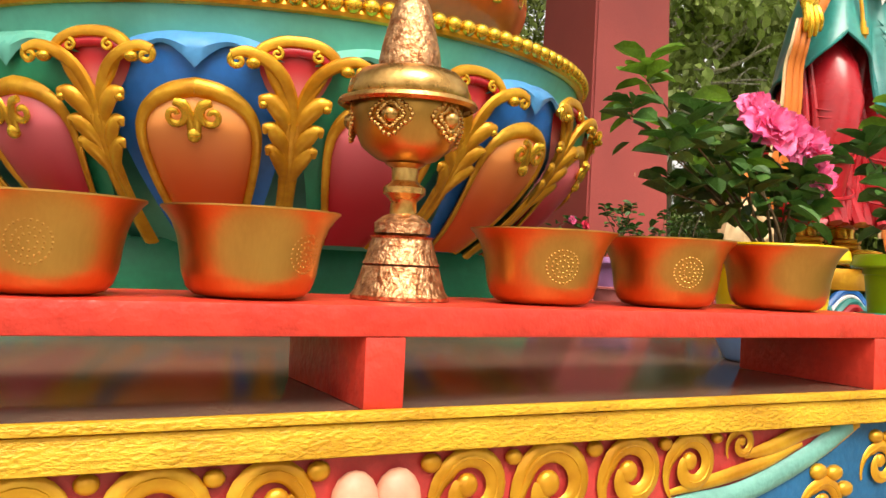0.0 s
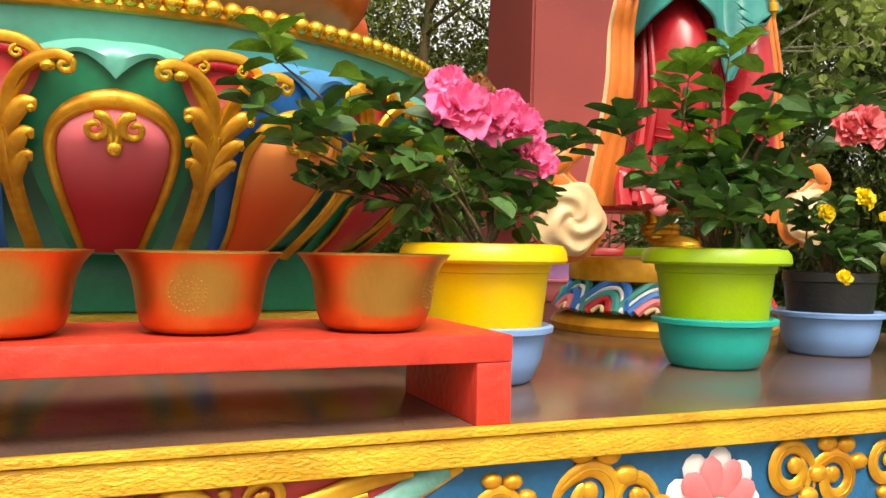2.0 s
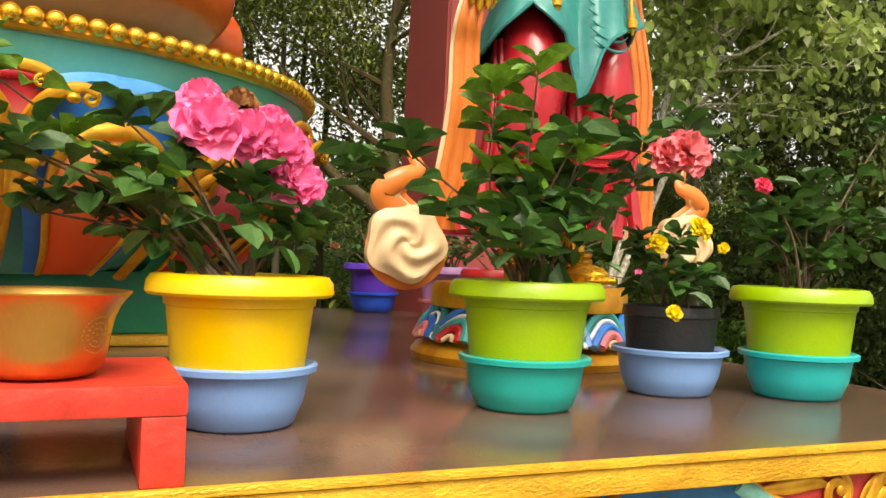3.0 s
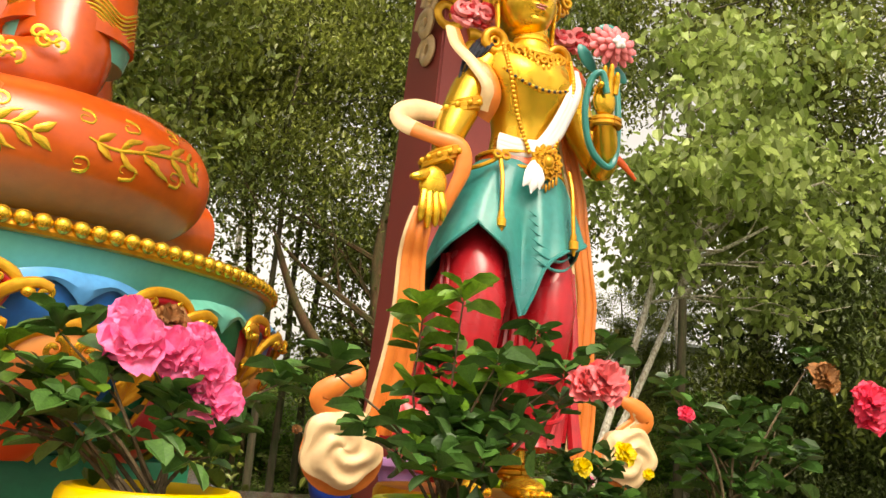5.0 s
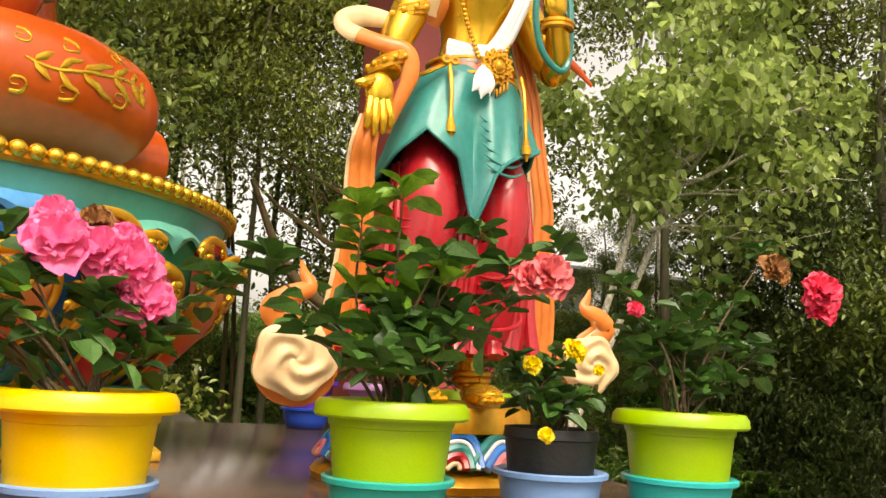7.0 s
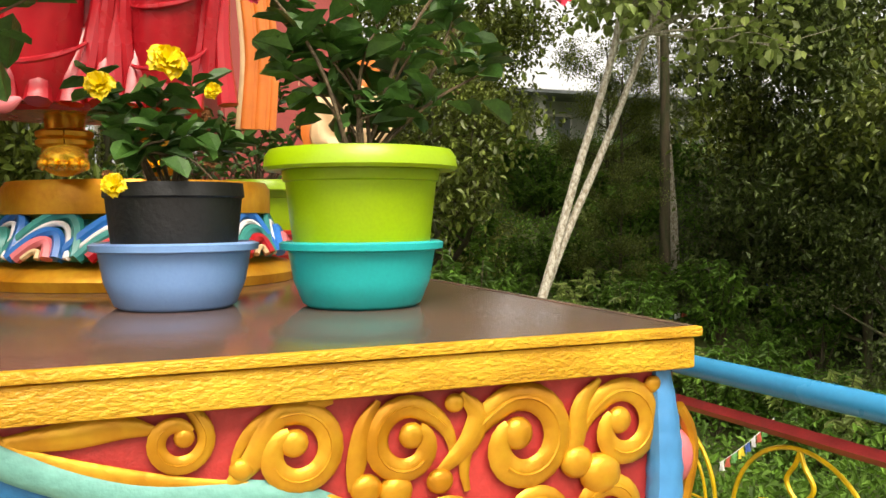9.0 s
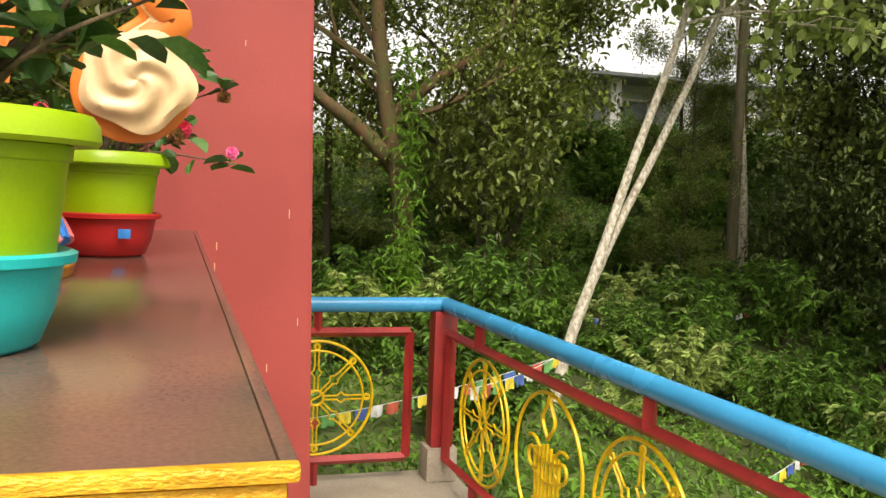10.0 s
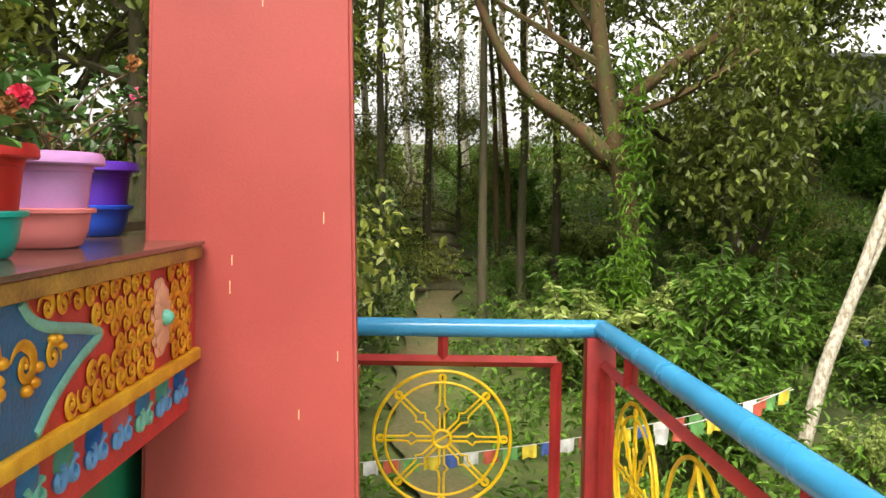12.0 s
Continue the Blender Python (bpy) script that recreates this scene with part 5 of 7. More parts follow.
for s in (-1, 1):
    for k in range(22):
        c = HC + Vector((s * (0.10 + crown.uniform(0, 0.05) * (1 if k < 14 else 0.7)), 0.02 + crown.uniform(-0.03, 0.03), 0.045 + 0.012 * k + crown.uniform(-0.01, 0.01)))
        add(bm, GD, lambda b: tube([c + Vector((u, 0.2 * u, v)) for u, v in spiral(0.023, 0.005, 1.3, 11, k * 1.1, s)], 0.0068, 6, b))
    # red and pink knotted ribbons beside the ears
    for k in range(13):
        q = k * 2.4
        c = Vector((2.435 + s * (0.165 + 0.045 * math.cos(q)) + 0.01, SY + 0.03 - 0.012 * (k % 2), 3.04 + 0.07 * math.sin(q * 1.3)))
        add(bm, PK if k % 3 else CR, lambda b: tube([c + Vector((u, -0.3 * abs(v), v)) for u, v in spiral(0.024, 0.004, 1.1, 10, q, s)], [0.011 - 0.0004 * j for j in range(11)], 6, b))
# arms
add(bm, G, lambda b: tube(smooth_path([(2.325, SY, 2.89), (2.29, SY - 0.005, 2.82), (2.252, SY - 0.02, 2.735), (2.21, SY - 0.05, 2.645), (2.19, SY - 0.085, 2.585), (2.172, SY - 0.115, 2.53)]), [0.052] * 8 + [0.055 - 0.0011 * k for k in range(23)], 16, b))
add(bm, G, lambda b: ball((2.148, SY - 0.125, 2.475), (0.037, 0.018, 0.048), 14, b, Matrix.Rotation(0.15, 4, "Y")))
for k, (dx, dz) in enumerate(((-0.028, -0.105), (-0.010, -0.12), (0.010, -0.112), (0.028, -0.095))):
    add(bm, G, lambda b: tube(smooth_path([(2.148 + dx * 0.8, SY - 0.13, 2.45), (2.146 + dx, SY - 0.142, 2.475 + dz * 0.62), (2.148 + dx * 1.05, SY - 0.138, 2.475 + dz)]), [0.0105] * 8 + [0.0095, 0.009, 0.008, 0.007, 0.004], 8, b))
add(bm, G, lambda b: tube(smooth_path([(2.128, SY - 0.13, 2.50), (2.10, SY - 0.145, 2.482), (2.078, SY - 0.145, 2.476)]), [0.012] * 8 + [0.011, 0.01, 0.009, 0.008, 0.004], 8, b))
for z, x, y, r in ((2.745, 2.256, -0.018, 0.054), (2.575, 2.186, -0.09, 0.045)):
    for d in (0, 0.014, 0.028):
        add(bm, GD, lambda b: tube([(x - d * 0.4 + r * math.sin(q), SY + y - r * math.cos(q), z - d + 0.02 * math.sin(q)) for q in (2 * math.pi * k / 22 for k in range(23))], 0.0085 if d != 0.014 else 0.011, 6, b))
    for k in range(12):
        q = 2 * math.pi * k / 12
        add(bm, GD, lambda b: ball((x - 0.006 + (r + 0.008) * math.sin(q), SY + y - (r + 0.008) * math.cos(q), z - 0.014 + 0.02 * math.sin(q)), 0.0095, 6, b))
add(bm, G, lambda b: tube(smooth_path([(2.582, SY, 2.89), (2.62, SY, 2.80), (2.668, SY - 0.03, 2.69), (2.68, SY - 0.06, 2.645), (2.66, SY - 0.105, 2.69), (2.638, SY - 0.135, 2.745)]), [0.05] * 10 + [0.049 - 0.0009 * k for k in range(21)], 16, b))
add(bm, G, lambda b: ball((2.622, SY - 0.15, 2.80), (0.036, 0.019, 0.046), 14, b, Matrix.Rotation(-0.1, 4, "Y")))
for k, (dx, top, bend) in enumerate(((-0.028, 2.835, 0.02), (-0.010, 2.895, 0.0), (0.010, 2.905, 0.0), (0.028, 2.885, 0.0))):
    add(bm, G, lambda b: tube(smooth_path([(2.622 + dx, SY - 0.155, 2.825), (2.62 + dx * 1.1, SY - 0.16 - bend, (2.825 + top) / 2), (2.618 + dx * 1.1, SY - 0.17 - bend, top)]), [0.0105] * 8 + [0.0095, 0.009, 0.008, 0.007, 0.004], 8, b))
for d in (0, 0.013):
    add(bm, GD, lambda b: tube([(2.637 + 0.04 * math.sin(q), SY - 0.135 - 0.04 * math.cos(q), 2.748 - d) for q in (2 * math.pi * k / 18 for k in range(19))], 0.008, 6, b))
# held lotus on its looping stalk, with teal leaves behind
add(bm, TE, lambda b: tube(smooth_path([(2.655, SY - 0.10, 2.96), (2.685, SY - 0.11, 2.87), (2.69, SY - 0.12, 2.75), (2.685, SY - 0.12, 2.655), (2.65, SY - 0.13, 2.622), (2.59, SY - 0.14, 2.665), (2.562, SY - 0.15, 2.76), (2.568, SY - 0.165, 2.845), (2.592, SY - 0.18, 2.865), (2.61, SY - 0.18, 2.81)]), 0.0095, 8, b))
for x, z, a in ((2.70, 2.93, 0.5), (2.715, 2.99, -0.2), (2.60, 2.95, 0.9), (2.68, 3.05, 0.1)):
    add(bm, TE, lambda b: ball((x, SY - 0.08, z), (0.045, 0.008, 0.022), 12, b, Matrix.Rotation(a, 4, "Y")))
for ring, (n, r, h) in enumerate(((13, 0.056, 0), (11, 0.042, 0.014), (8, 0.026, 0.026), (5, 0.010, 0.034))):
    for k in range(n):
        a = 2 * math.pi * (k + 0.5 * ring) / n
        add(bm, PK if ring < 3 else WH, lambda b: ball((2.66 + r * math.cos(a), SY - 0.12 - h, 2.985 + r * 0.72 * math.sin(a)), (0.026 - 0.004 * ring, 0.007, 0.0125 - 0.001 * ring), 10, b, Matrix.Rotation(-a, 4, "Y")))
# jewellery, sash, tassels
for r, z, t in ((0.070, 2.955, 0.010), (0.084, 2.945, 0.009)):
    add(bm, GD, lambda b: tube([(2.448 + r * 1.15 * math.sin(q), SY - 0.012 - r * math.cos(q), z - 0.03 * math.cos(q)) for q in (-2 + 4 * k / 24 for k in range(25))], t, 8, b))
for k in range(13):
    q = -1.1 + 2.2 * k / 12
    c = Vector((2.448 + 0.10 * math.sin(q), SY - 0.02 - 0.088 * math.cos(q), 2.905 - 0.012 * bump(q, 0, 0.5) + 0.02 * abs(q)))
    add(bm, GD, lambda b: tube([c + Vector((u, 0.2 * abs(u), v)) for u, v in spiral(0.014, 0.004, 1.2, 9, k, (-1) ** k)], 0.0055, 6, b))
    add(bm, GD, lambda b: ball(c + Vector((0, 0, -0.014 - 0.008 * bump(q, 0, 0.5))), (0.006, 0.005, 0.011), 6, b))
for s in (-1, 1):
    line = smooth_path([(2.448 + s * 0.108, SY - 0.07, 2.925), (2.45 + s * 0.098, SY - 0.105, 2.83), (2.455 + s * 0.07, SY - 0.098, 2.72), (2.455 + s * 0.035, SY - 0.112, 2.62)], 9)
    for q in line:
        add(bm, GD, lambda b: ball(q, 0.0068, 6, b))
for k in range(25):
    q = -1 + k / 12
    add(bm, HR if k % 2 else GD, lambda b: ball((2.453 + 0.115 * q, SY - 0.122 + 0.035 * q * q, 2.80 + 0.05 * q * q), 0.0048, 6, b))
for off in (0, 0.012, -0.011):
    add(bm, WH, lambda b: tube(smooth_path([(2.572 + off, SY - 0.055, 2.91), (2.555 + off, SY - 0.10, 2.83), (2.525 + off, SY - 0.105, 2.75), (2.48 + off, SY - 0.10, 2.665), (2.42, SY - 0.095, 2.632 + off), (2.35, SY - 0.06, 2.645 + off)]), [0.010 + 0.0003 * k for k in range(31)], 8, b, 0.6))
for k, (dx, dz) in enumerate(((-0.045, -0.085), (-0.02, -0.10), (0.005, -0.085))):
    add(bm, WH, lambda b: tube(smooth_path([(2.43, SY - 0.135, 2.59), (2.425 + dx * 0.5, SY - 0.16, 2.585 + dz * 0.55), (2.425 + dx, SY - 0.165, 2.59 + dz)]), [0.010 + 0.013 * math.sin(math.pi * min(1, k / 11.5)) - 0.0007 * k for k in range(13)], 10, b, 0.35))
for ring, (n, r) in enumerate(((14, 0.036), (10, 0.022))):
    for k in range(n):
        a = 2 * math.pi * k / n
        c = Vector((2.462 + r * math.cos(a), SY - 0.135 - 0.008 * ring, 2.592 + r * 1.05 * math.sin(a)))
        add(bm, GD, lambda b: tube([c + Vector((u, 0, v)) for u, v in spiral(0.0105, 0.003, 1.1, 8, a)], 0.0055, 6, b))
for k in range(7):
    add(bm, GD, lambda b: ball((2.432 + 0.01 * k, SY - 0.14, 2.545 - 0.008 * (3 - abs(k - 3))), (0.004, 0.004, 0.013), 6, b))
add(bm, GD, lambda b: ball((2.462, SY - 0.145, 2.592), (0.014, 0.012, 0.016), 10, b))
for x0, x1, z1 in ((2.335, 2.325, 2.42), (2.545, 2.54, 2.395)):
    add(bm, GD, lambda b: tube(smooth_path([(x0, SY - 0.115, 2.585), (x0 - 0.004, SY - 0.145, 2.52), (x1, SY - 0.165, z1)]), 0.0058, 8, b))
    add(bm, GD, lambda b: loft([(x1, SY - 0.17, z1 - 0.05, 0.003, 0.003), (x1, SY - 0.17, z1 - 0.034, 0.0065, 0.0065), (x1, SY - 0.17, z1 - 0.032, 0.012, 0.012), (x1, SY - 0.168, z1 - 0.012, 0.0125, 0.0125), (x1, SY - 0.165, z1 - 0.008, 0.009, 0.009), (x1, SY - 0.165, z1 + 0.008, 0.008, 0.008)], 12, b))
add(bm, GD, lambda b: tube(smooth_path([(2.335, SY - 0.115, 2.588), (2.28, SY - 0.10, 2.555), (2.24, SY - 0.04, 2.55)]), 0.0058, 6, b))
for s in (-1, 1):
    add(bm, GD, lambda b: tube([(2.335 + s * 0.012 + 0.010 * math.cos(q), SY - 0.122, 2.592 + 0.008 * math.sin(q)) for q in (2 * math.pi * k / 12 for k in range(13))], 0.005, 6, b))


# scarves: long pleated bands in orange with one cream edge
def scarf(b, pts, w, lean=0.0):
    line = smooth_path(pts, 7)
    n = len(line)
    for j, (off, index, rad) in enumerate(((-0.95, CM, 0.22), (-0.62, SC, 0.30), (-0.22, SC, 0.30), (0.18, SC, 0.30), (0.58, SC, 0.30), (0.9, SC, 0.22))):
        add(b, index, lambda q: tube([p + Vector((off * w * (0.75 + 0.45 * k / n), lean * off * w - 0.006 * (j % 2), 0)) for k, p in enumerate(line)], [rad * w * (0.75 + 0.45 * k / n) for k in range(n)], 7, q, 0.55))


scarf(bm, [(2.135, SY - 0.12, 2.41), (2.118, SY - 0.12, 2.34), (2.12, SY - 0.10, 2.276), (2.125, SY - 0.09, 2.166), (2.123, SY - 0.07, 2.057), (2.113, SY - 0.05, 1.948), (2.105, SY - 0.03, 1.85)], 0.036)
scarf(bm, [(2.61, SY + 0.04, 2.80), (2.628, SY + 0.04, 2.70), (2.652, SY + 0.02, 2.57), (2.66, SY + 0.01, 2.47), (2.675, SY, 2.345), (2.69, SY, 2.25), (2.688, SY, 2.124), (2.70, SY, 1.97), (2.69, SY, 1.82)], 0.03)
add(bm, SC, lambda b: tube(smooth_path([(2.235, SY + 0.03, 2.985), (2.25, SY - 0.01, 2.90), (2.295, SY - 0.06, 2.84), (2.318, SY - 0.065, 2.775), (2.30, SY - 0.03, 2.72)]), [0.012 + 0.0010 * k for k in range(25)], 10, b, 0.4))
add(bm, CM, lambda b: tube(smooth_path([(2.218, SY + 0.03, 2.985), (2.222, SY - 0.01, 2.92), (2.26, SY - 0.05, 2.86), (2.30, SY - 0.075, 2.79), (2.30, SY - 0.05, 2.73)]), [0.016 + 0.0002 * k for k in range(25)], 10, b, 0.4))
add(bm, CM, lambda b: tube(smooth_path([(2.235, SY - 0.03, 2.695), (2.18, SY - 0.02, 2.705), (2.12, SY - 0.02, 2.70), (2.075, SY - 0.03, 2.67), (2.09, SY - 0.06, 2.635), (2.15, SY - 0.10, 2.61)]), [0.018 + 0.012 * math.sin(math.pi * k / 30) for k in range(31)], 10, b, 0.4))
add(bm, SC, lambda b: tube(smooth_path([(2.10, SY - 0.075, 2.625), (2.16, SY - 0.115, 2.60), (2.215, SY - 0.13, 2.585), (2.225, SY - 0.13, 2.53), (2.20, SY - 0.12, 2.45), (2.18, SY - 0.10, 2.38)]), [0.022] * 20 + [0.02 - 0.001 * k for k in range(11)], 10, b, 0.5))
add(bm, OR, lambda b: tube(smooth_path([(2.70, SY, 2.80), (2.735, SY, 2.73), (2.80, SY + 0.01, 2.695), (2.855, SY + 0.02, 2.66)]), [0.026 - 0.0011 * k for k in range(19)], 10, b, 0.4))
add(bm, OR, lambda b: tube(smooth_path([(2.60, SY + 0.02, 2.95), (2.625, SY, 2.91), (2.64, SY - 0.01, 2.84), (2.645, SY, 2.76)]), 0.026, 10, b, 0.5))
# feet and lotus base of the figure
BX, BY = 2.475, 1.15
for x in (2.33, 2.50):
    add(bm, G, lambda b: tube(smooth_path([(x, SY + 0.03, 1.94), (x, SY + 0.02, 1.83), (x, SY + 0.01, 1.765)]), [0.046, 0.044, 0.042, 0.04, 0.039, 0.038, 0.037, 0.036, 0.036, 0.037, 0.039, 0.041, 0.042], 14, b))
    add(bm, G, lambda b: ball((x, SY - 0.05, 1.748), (0.043, 0.095, 0.030), 14, b))
    for k in range(5):
        add(bm, G, lambda b: ball((x - 0.034 + 0.017 * k, SY - 0.135 + 0.004 * abs(k - 1), 1.736), (0.0095, 0.02, 0.011), 8, b))
    for d in (0, 0.016):
        add(bm, GD, lambda b: tube([(x + 0.045 * math.sin(q), SY + 0.012 - 0.045 * math.cos(q), 1.80 - d) for q in (2 * math.pi * k / 18 for k in range(19))], 0.0085, 6, b))
add(bm, GD, lambda b: lathe([(0, 1.505), (0.325, 1.506), (0.33, 1.525), (0.315, 1.545), (0.27, 1.555), (0.25, 1.57)], 56, b, (BX, BY, 0)))
add(bm, TE, lambda b: lathe([(0.26, 1.556), (0.292, 1.575), (0.288, 1.60), (0.245, 1.64), (0.21, 1.65)], 48, b, (BX, BY, 0)))
for k in range(13):
    a = 2 * math.pi * (k + 0.3) / 13
    for j, tone in enumerate(((TE, WH, BL, PK, CM), (BL, WH, TE, CR, CM))[k % 2]):
        half, high = 0.30 - 0.062 * j, 0.082 - 0.017 * j
        arch = []
        for t in range(13):
            u = -1 + t / 6
            h = high * (1 - abs(u) ** 2.4)
            q = a + half * u * (1 - 0.15 * u) + 0.09 * h / 0.08
            rad = 0.305 - 0.55 * h + 0.004 * j
            arch.append((BX + rad * math.cos(q), BY + rad * math.sin(q), 1.567 + h))
        add(bm, tone, lambda b: tube(arch, 0.006 if tone in (WH, CM) else 0.0125, 7, b))
add(bm, GD, lambda b: lathe([(0.20, 1.56), (0.215, 1.62), (0.255, 1.645), (0.275, 1.65), (0.275, 1.70), (0.265, 1.715), (0, 1.72)], 48, b, (BX, BY, 0)))


# flame-shaped cloud scrolls at the scarf ends
def cloud(b, cx, cy, cz, r, s):
    """A five-lobed swirl with a flame curling up from it."""
    def swirl(q):
        rings = []
        for i in range(15):
            t = i / 14
            row = []
            for k in range(60):
                a = 2 * math.pi * k / 60
                edge = r * (1 + 0.07 * math.cos(5 * a + 0.6) * t)
                ridge = 0.5 + 0.5 * math.sin(3 * s * a + 11 * t)
                relief = 0.012 * (1 - t * t) + 0.012 * ridge * min(1, 3 * t) * min(1, (1 - t) * 6)
                row.append(q.verts.new((cx + edge * t * math.cos(a), cy - 0.014 - relief, cz + 0.92 * edge * t * math.sin(a))))
            rings.append(row)
        rings.append([q.verts.new((cx + 0.97 * (v.co.x - cx), cy + 0.016, cz + 0.97 * (v.co.z - cz))) for v in rings[-1]])
        for p, n in zip(rings, rings[1:]):
            for k in range(60):
                q.faces.new((p[k], p[(k + 1) % 60], n[(k + 1) % 60], n[k]))
        q.faces.new(rings[-1])
    add(b, CM, swirl)
    add(b, SC, lambda q: ball((cx - s * r * 0.1, cy + 0.012, cz - r * 0.15), (r * 1.06, 0.014, r * 0.98), 20, q))
    for index, d, w in ((SC, 0.0, 0.032), (CM, 0.026, 0.020), (SC, 0.048, 0.012)):
        line = smooth_path([(cx + s * (0.15 * r - d), cy + 0.004, cz + r * 0.75), (cx + s * (0.62 * r - d), cy - 0.004, cz + r * 1.15), (cx + s * (0.25 * r - d * 0.6), cy - 0.016, cz + r * 1.5), (cx - s * (0.25 * r + d * 0.2), cy - 0.008, cz + r * 1.75), (cx - s * 0.1 * r, cy, cz + r * 2.1), (cx - s * 0.02 * r, cy, cz + r * 2.4)])
        add(b, index, lambda q: tube(line, [w * (1 - 0.9 * (k / 30) ** 1.6) for k in range(31)], 8, q, 0.5))


cloud(bm, 2.0, 0.885, 1.812, 0.098, -1)
cloud(bm, 2.91, 1.03, 1.845, 0.092, 1)
statue = part("standing_statue", bm, MATS)
tagged(statue, "gilded standing statue in teal and red robes on lotus base", "statue")

# ---- seated statue on the throne ----
bm = bmesh.new()
SHIN = smooth_path([(0.2, 1.95, 2.50), (0.55, 1.62, 2.52), (1.05, 1.47, 2.545), (1.38, 1.53, 2.55), (1.53, 1.68, 2.545)], 8)
SHIN_R = 0.182
add(bm, 0, lambda b: tube(SHIN, SHIN_R, 40, b, up=(0, 0, 1)))
add(bm, 0, lambda b: ball(SHIN[-1], SHIN_R * 1.0, 36, b))


def on_shin(a, h, off=0.001):
    """A point on the shin: a metres back from the knee, h metres up round it."""
    i = len(SHIN) - 1
    while i > 1 and a > (SHIN[i] - SHIN[i - 1]).length:
        a -= (SHIN[i] - SHIN[i - 1]).length
        i -= 1
    t = (SHIN[i] - SHIN[i - 1]).normalized()
    p = SHIN[i] - t * a
    n = Vector((t.y, -t.x, 0)).normalized()
    q = h / SHIN_R
    return p + (SHIN_R + off) * (n * math.cos(q) + Vector((0, 0, math.sin(q)))), n


add(bm, 0, lambda b: tube(smooth_path([(1.7, 2.0, 2.46), (1.35, 1.75, 2.44), (0.9, 1.6, 2.42), (0.3, 1.75, 2.44)]), 0.13, 24, b))
add(bm, 0, lambda b: loft([(0.95, 2.1, 2.30, 0.62, 0.45), (0.95, 2.1, 2.6, 0.48, 0.36), (0.95, 2.1, 3.0, 0.42, 0.30), (0.95, 2.1, 3.5, 0.45, 0.28), (0.95, 2.1, 3.8, 0.25, 0.2), (0.95, 2.1, 3.95, 0.12, 0.12)], 40, b, 0.01, 12))
add(bm, 0, lambda b: tube(smooth_path([(1.20, 1.95, 3.6), (1.24, 1.80, 3.3), (1.22, 1.66, 2.98), (1.20, 1.58, 2.80), (1.02, 1.50, 2.74), (0.78, 1.45, 2.72)]), [0.16] * 12 + [0.15, 0.145, 0.14, 0.14, 0.135, 0.13, 0.125, 0.12, 0.12, 0.115, 0.115, 0.11, 0.11, 0.11, 0.105, 0.1, 0.1, 0.1, 0.1], 24, b))
add(bm, 0, lambda b: loft([(1.22, 1.68, 2.95, 0.20, 0.17), (1.23, 1.70, 3.05, 0.185, 0.165), (1.235, 1.74, 3.25, 0.165, 0.16), (1.22, 1.80, 3.5, 0.16, 0.16)], 32, b))
add(bm, 2, lambda b: loft([(1.22, 1.69, 2.89, 0.175, 0.15), (1.225, 1.69, 2.975, 0.19, 0.158)], 32, b))
add(bm, 1, lambda b: tube(smooth_path([(1.20, 1.42, 2.655), (1.05, 1.36, 2.655), (0.8, 1.36, 2.65)]), [0.03] * 4 + [0.04] * 9, 12, b, 0.7))
# gilt foliage painted on the robe: a wavy stalk with paired leaves and curls
def sprig(a0, long, h0):
    n = on_shin(a0, h0)[1]
    wave = lambda f: h0 + 0.022 * math.sin(f * 6.0)
    add(bm, 1, lambda b: tube([on_shin(a0 + long * k / 20, wave(k / 20))[0] for k in range(21)], [0.003 + 0.003 * math.sin(math.pi * k / 20) for k in range(21)], 6, b, 0.4, n))
    for k in range(6):
        f = (k + 0.5) / 6
        for s in (-1, 1):
            size = 0.075 * (0.6 + 0.4 * math.sin(math.pi * f))
            leaf = [on_shin(a0 + long * f - size * 0.75 * v, wave(f) + s * size * (v - 0.25 * v * v))[0] for v in (0, 0.2, 0.4, 0.6, 0.8, 1.0)]
            add(bm, 1, lambda b: tube(leaf, [0.003, 0.010, 0.013, 0.011, 0.006, 0.001], 8, b, 0.25, n))
            if k % 2:
                add(bm, 1, lambda b: tube([on_shin(a0 + long * f + 0.03 + u, wave(f) + s * 0.065 + v)[0] for u, v in spiral(0.026, 0.005, 1.1, 14, s * 1.2, s)], [0.0055 - 0.0003 * j for j in range(15)], 6, b, 0.35, n))


for a0, long, h0 in ((0.02, 0.30, 0.02), (0.40, 0.26, -0.02), (0.74, 0.26, 0.02)):
    sprig(a0, long, h0)
for k in range(7):
    add(bm, 1, lambda b: tube([(1.228 + 0.192 * math.sin(q), 1.69 - 0.166 * math.cos(q), 2.97 + 0.014 * k + 0.02 * math.sin(q * 6)) for q in (-1.3 + 2.6 * j / 30 for j in range(31))], 0.0045, 5, b, 0.4))
for k, (x, y, z) in enumerate(((1.15, 1.565, 3.2), (1.25, 1.585, 3.3), (1.16, 1.43, 2.86), (1.06, 1.39, 2.79), (0.96, 1.365, 2.76))):
    for j in range(4):
        add(bm, 1, lambda b: tube([(x + u + 0.02 * j, y - 0.012 + 0.05 * abs(u), z + v - 0.02 * (j % 2)) for u, v in spiral(0.026, 0.006, 1.0, 10, j * 1.6)], 0.006, 5, b, 0.4))
tagged(part("seated_statue", bm, [ORANGE, GOLDLEAF, TEAL]), "seated statue in glossy orange robe with gilt flowers", "statue")


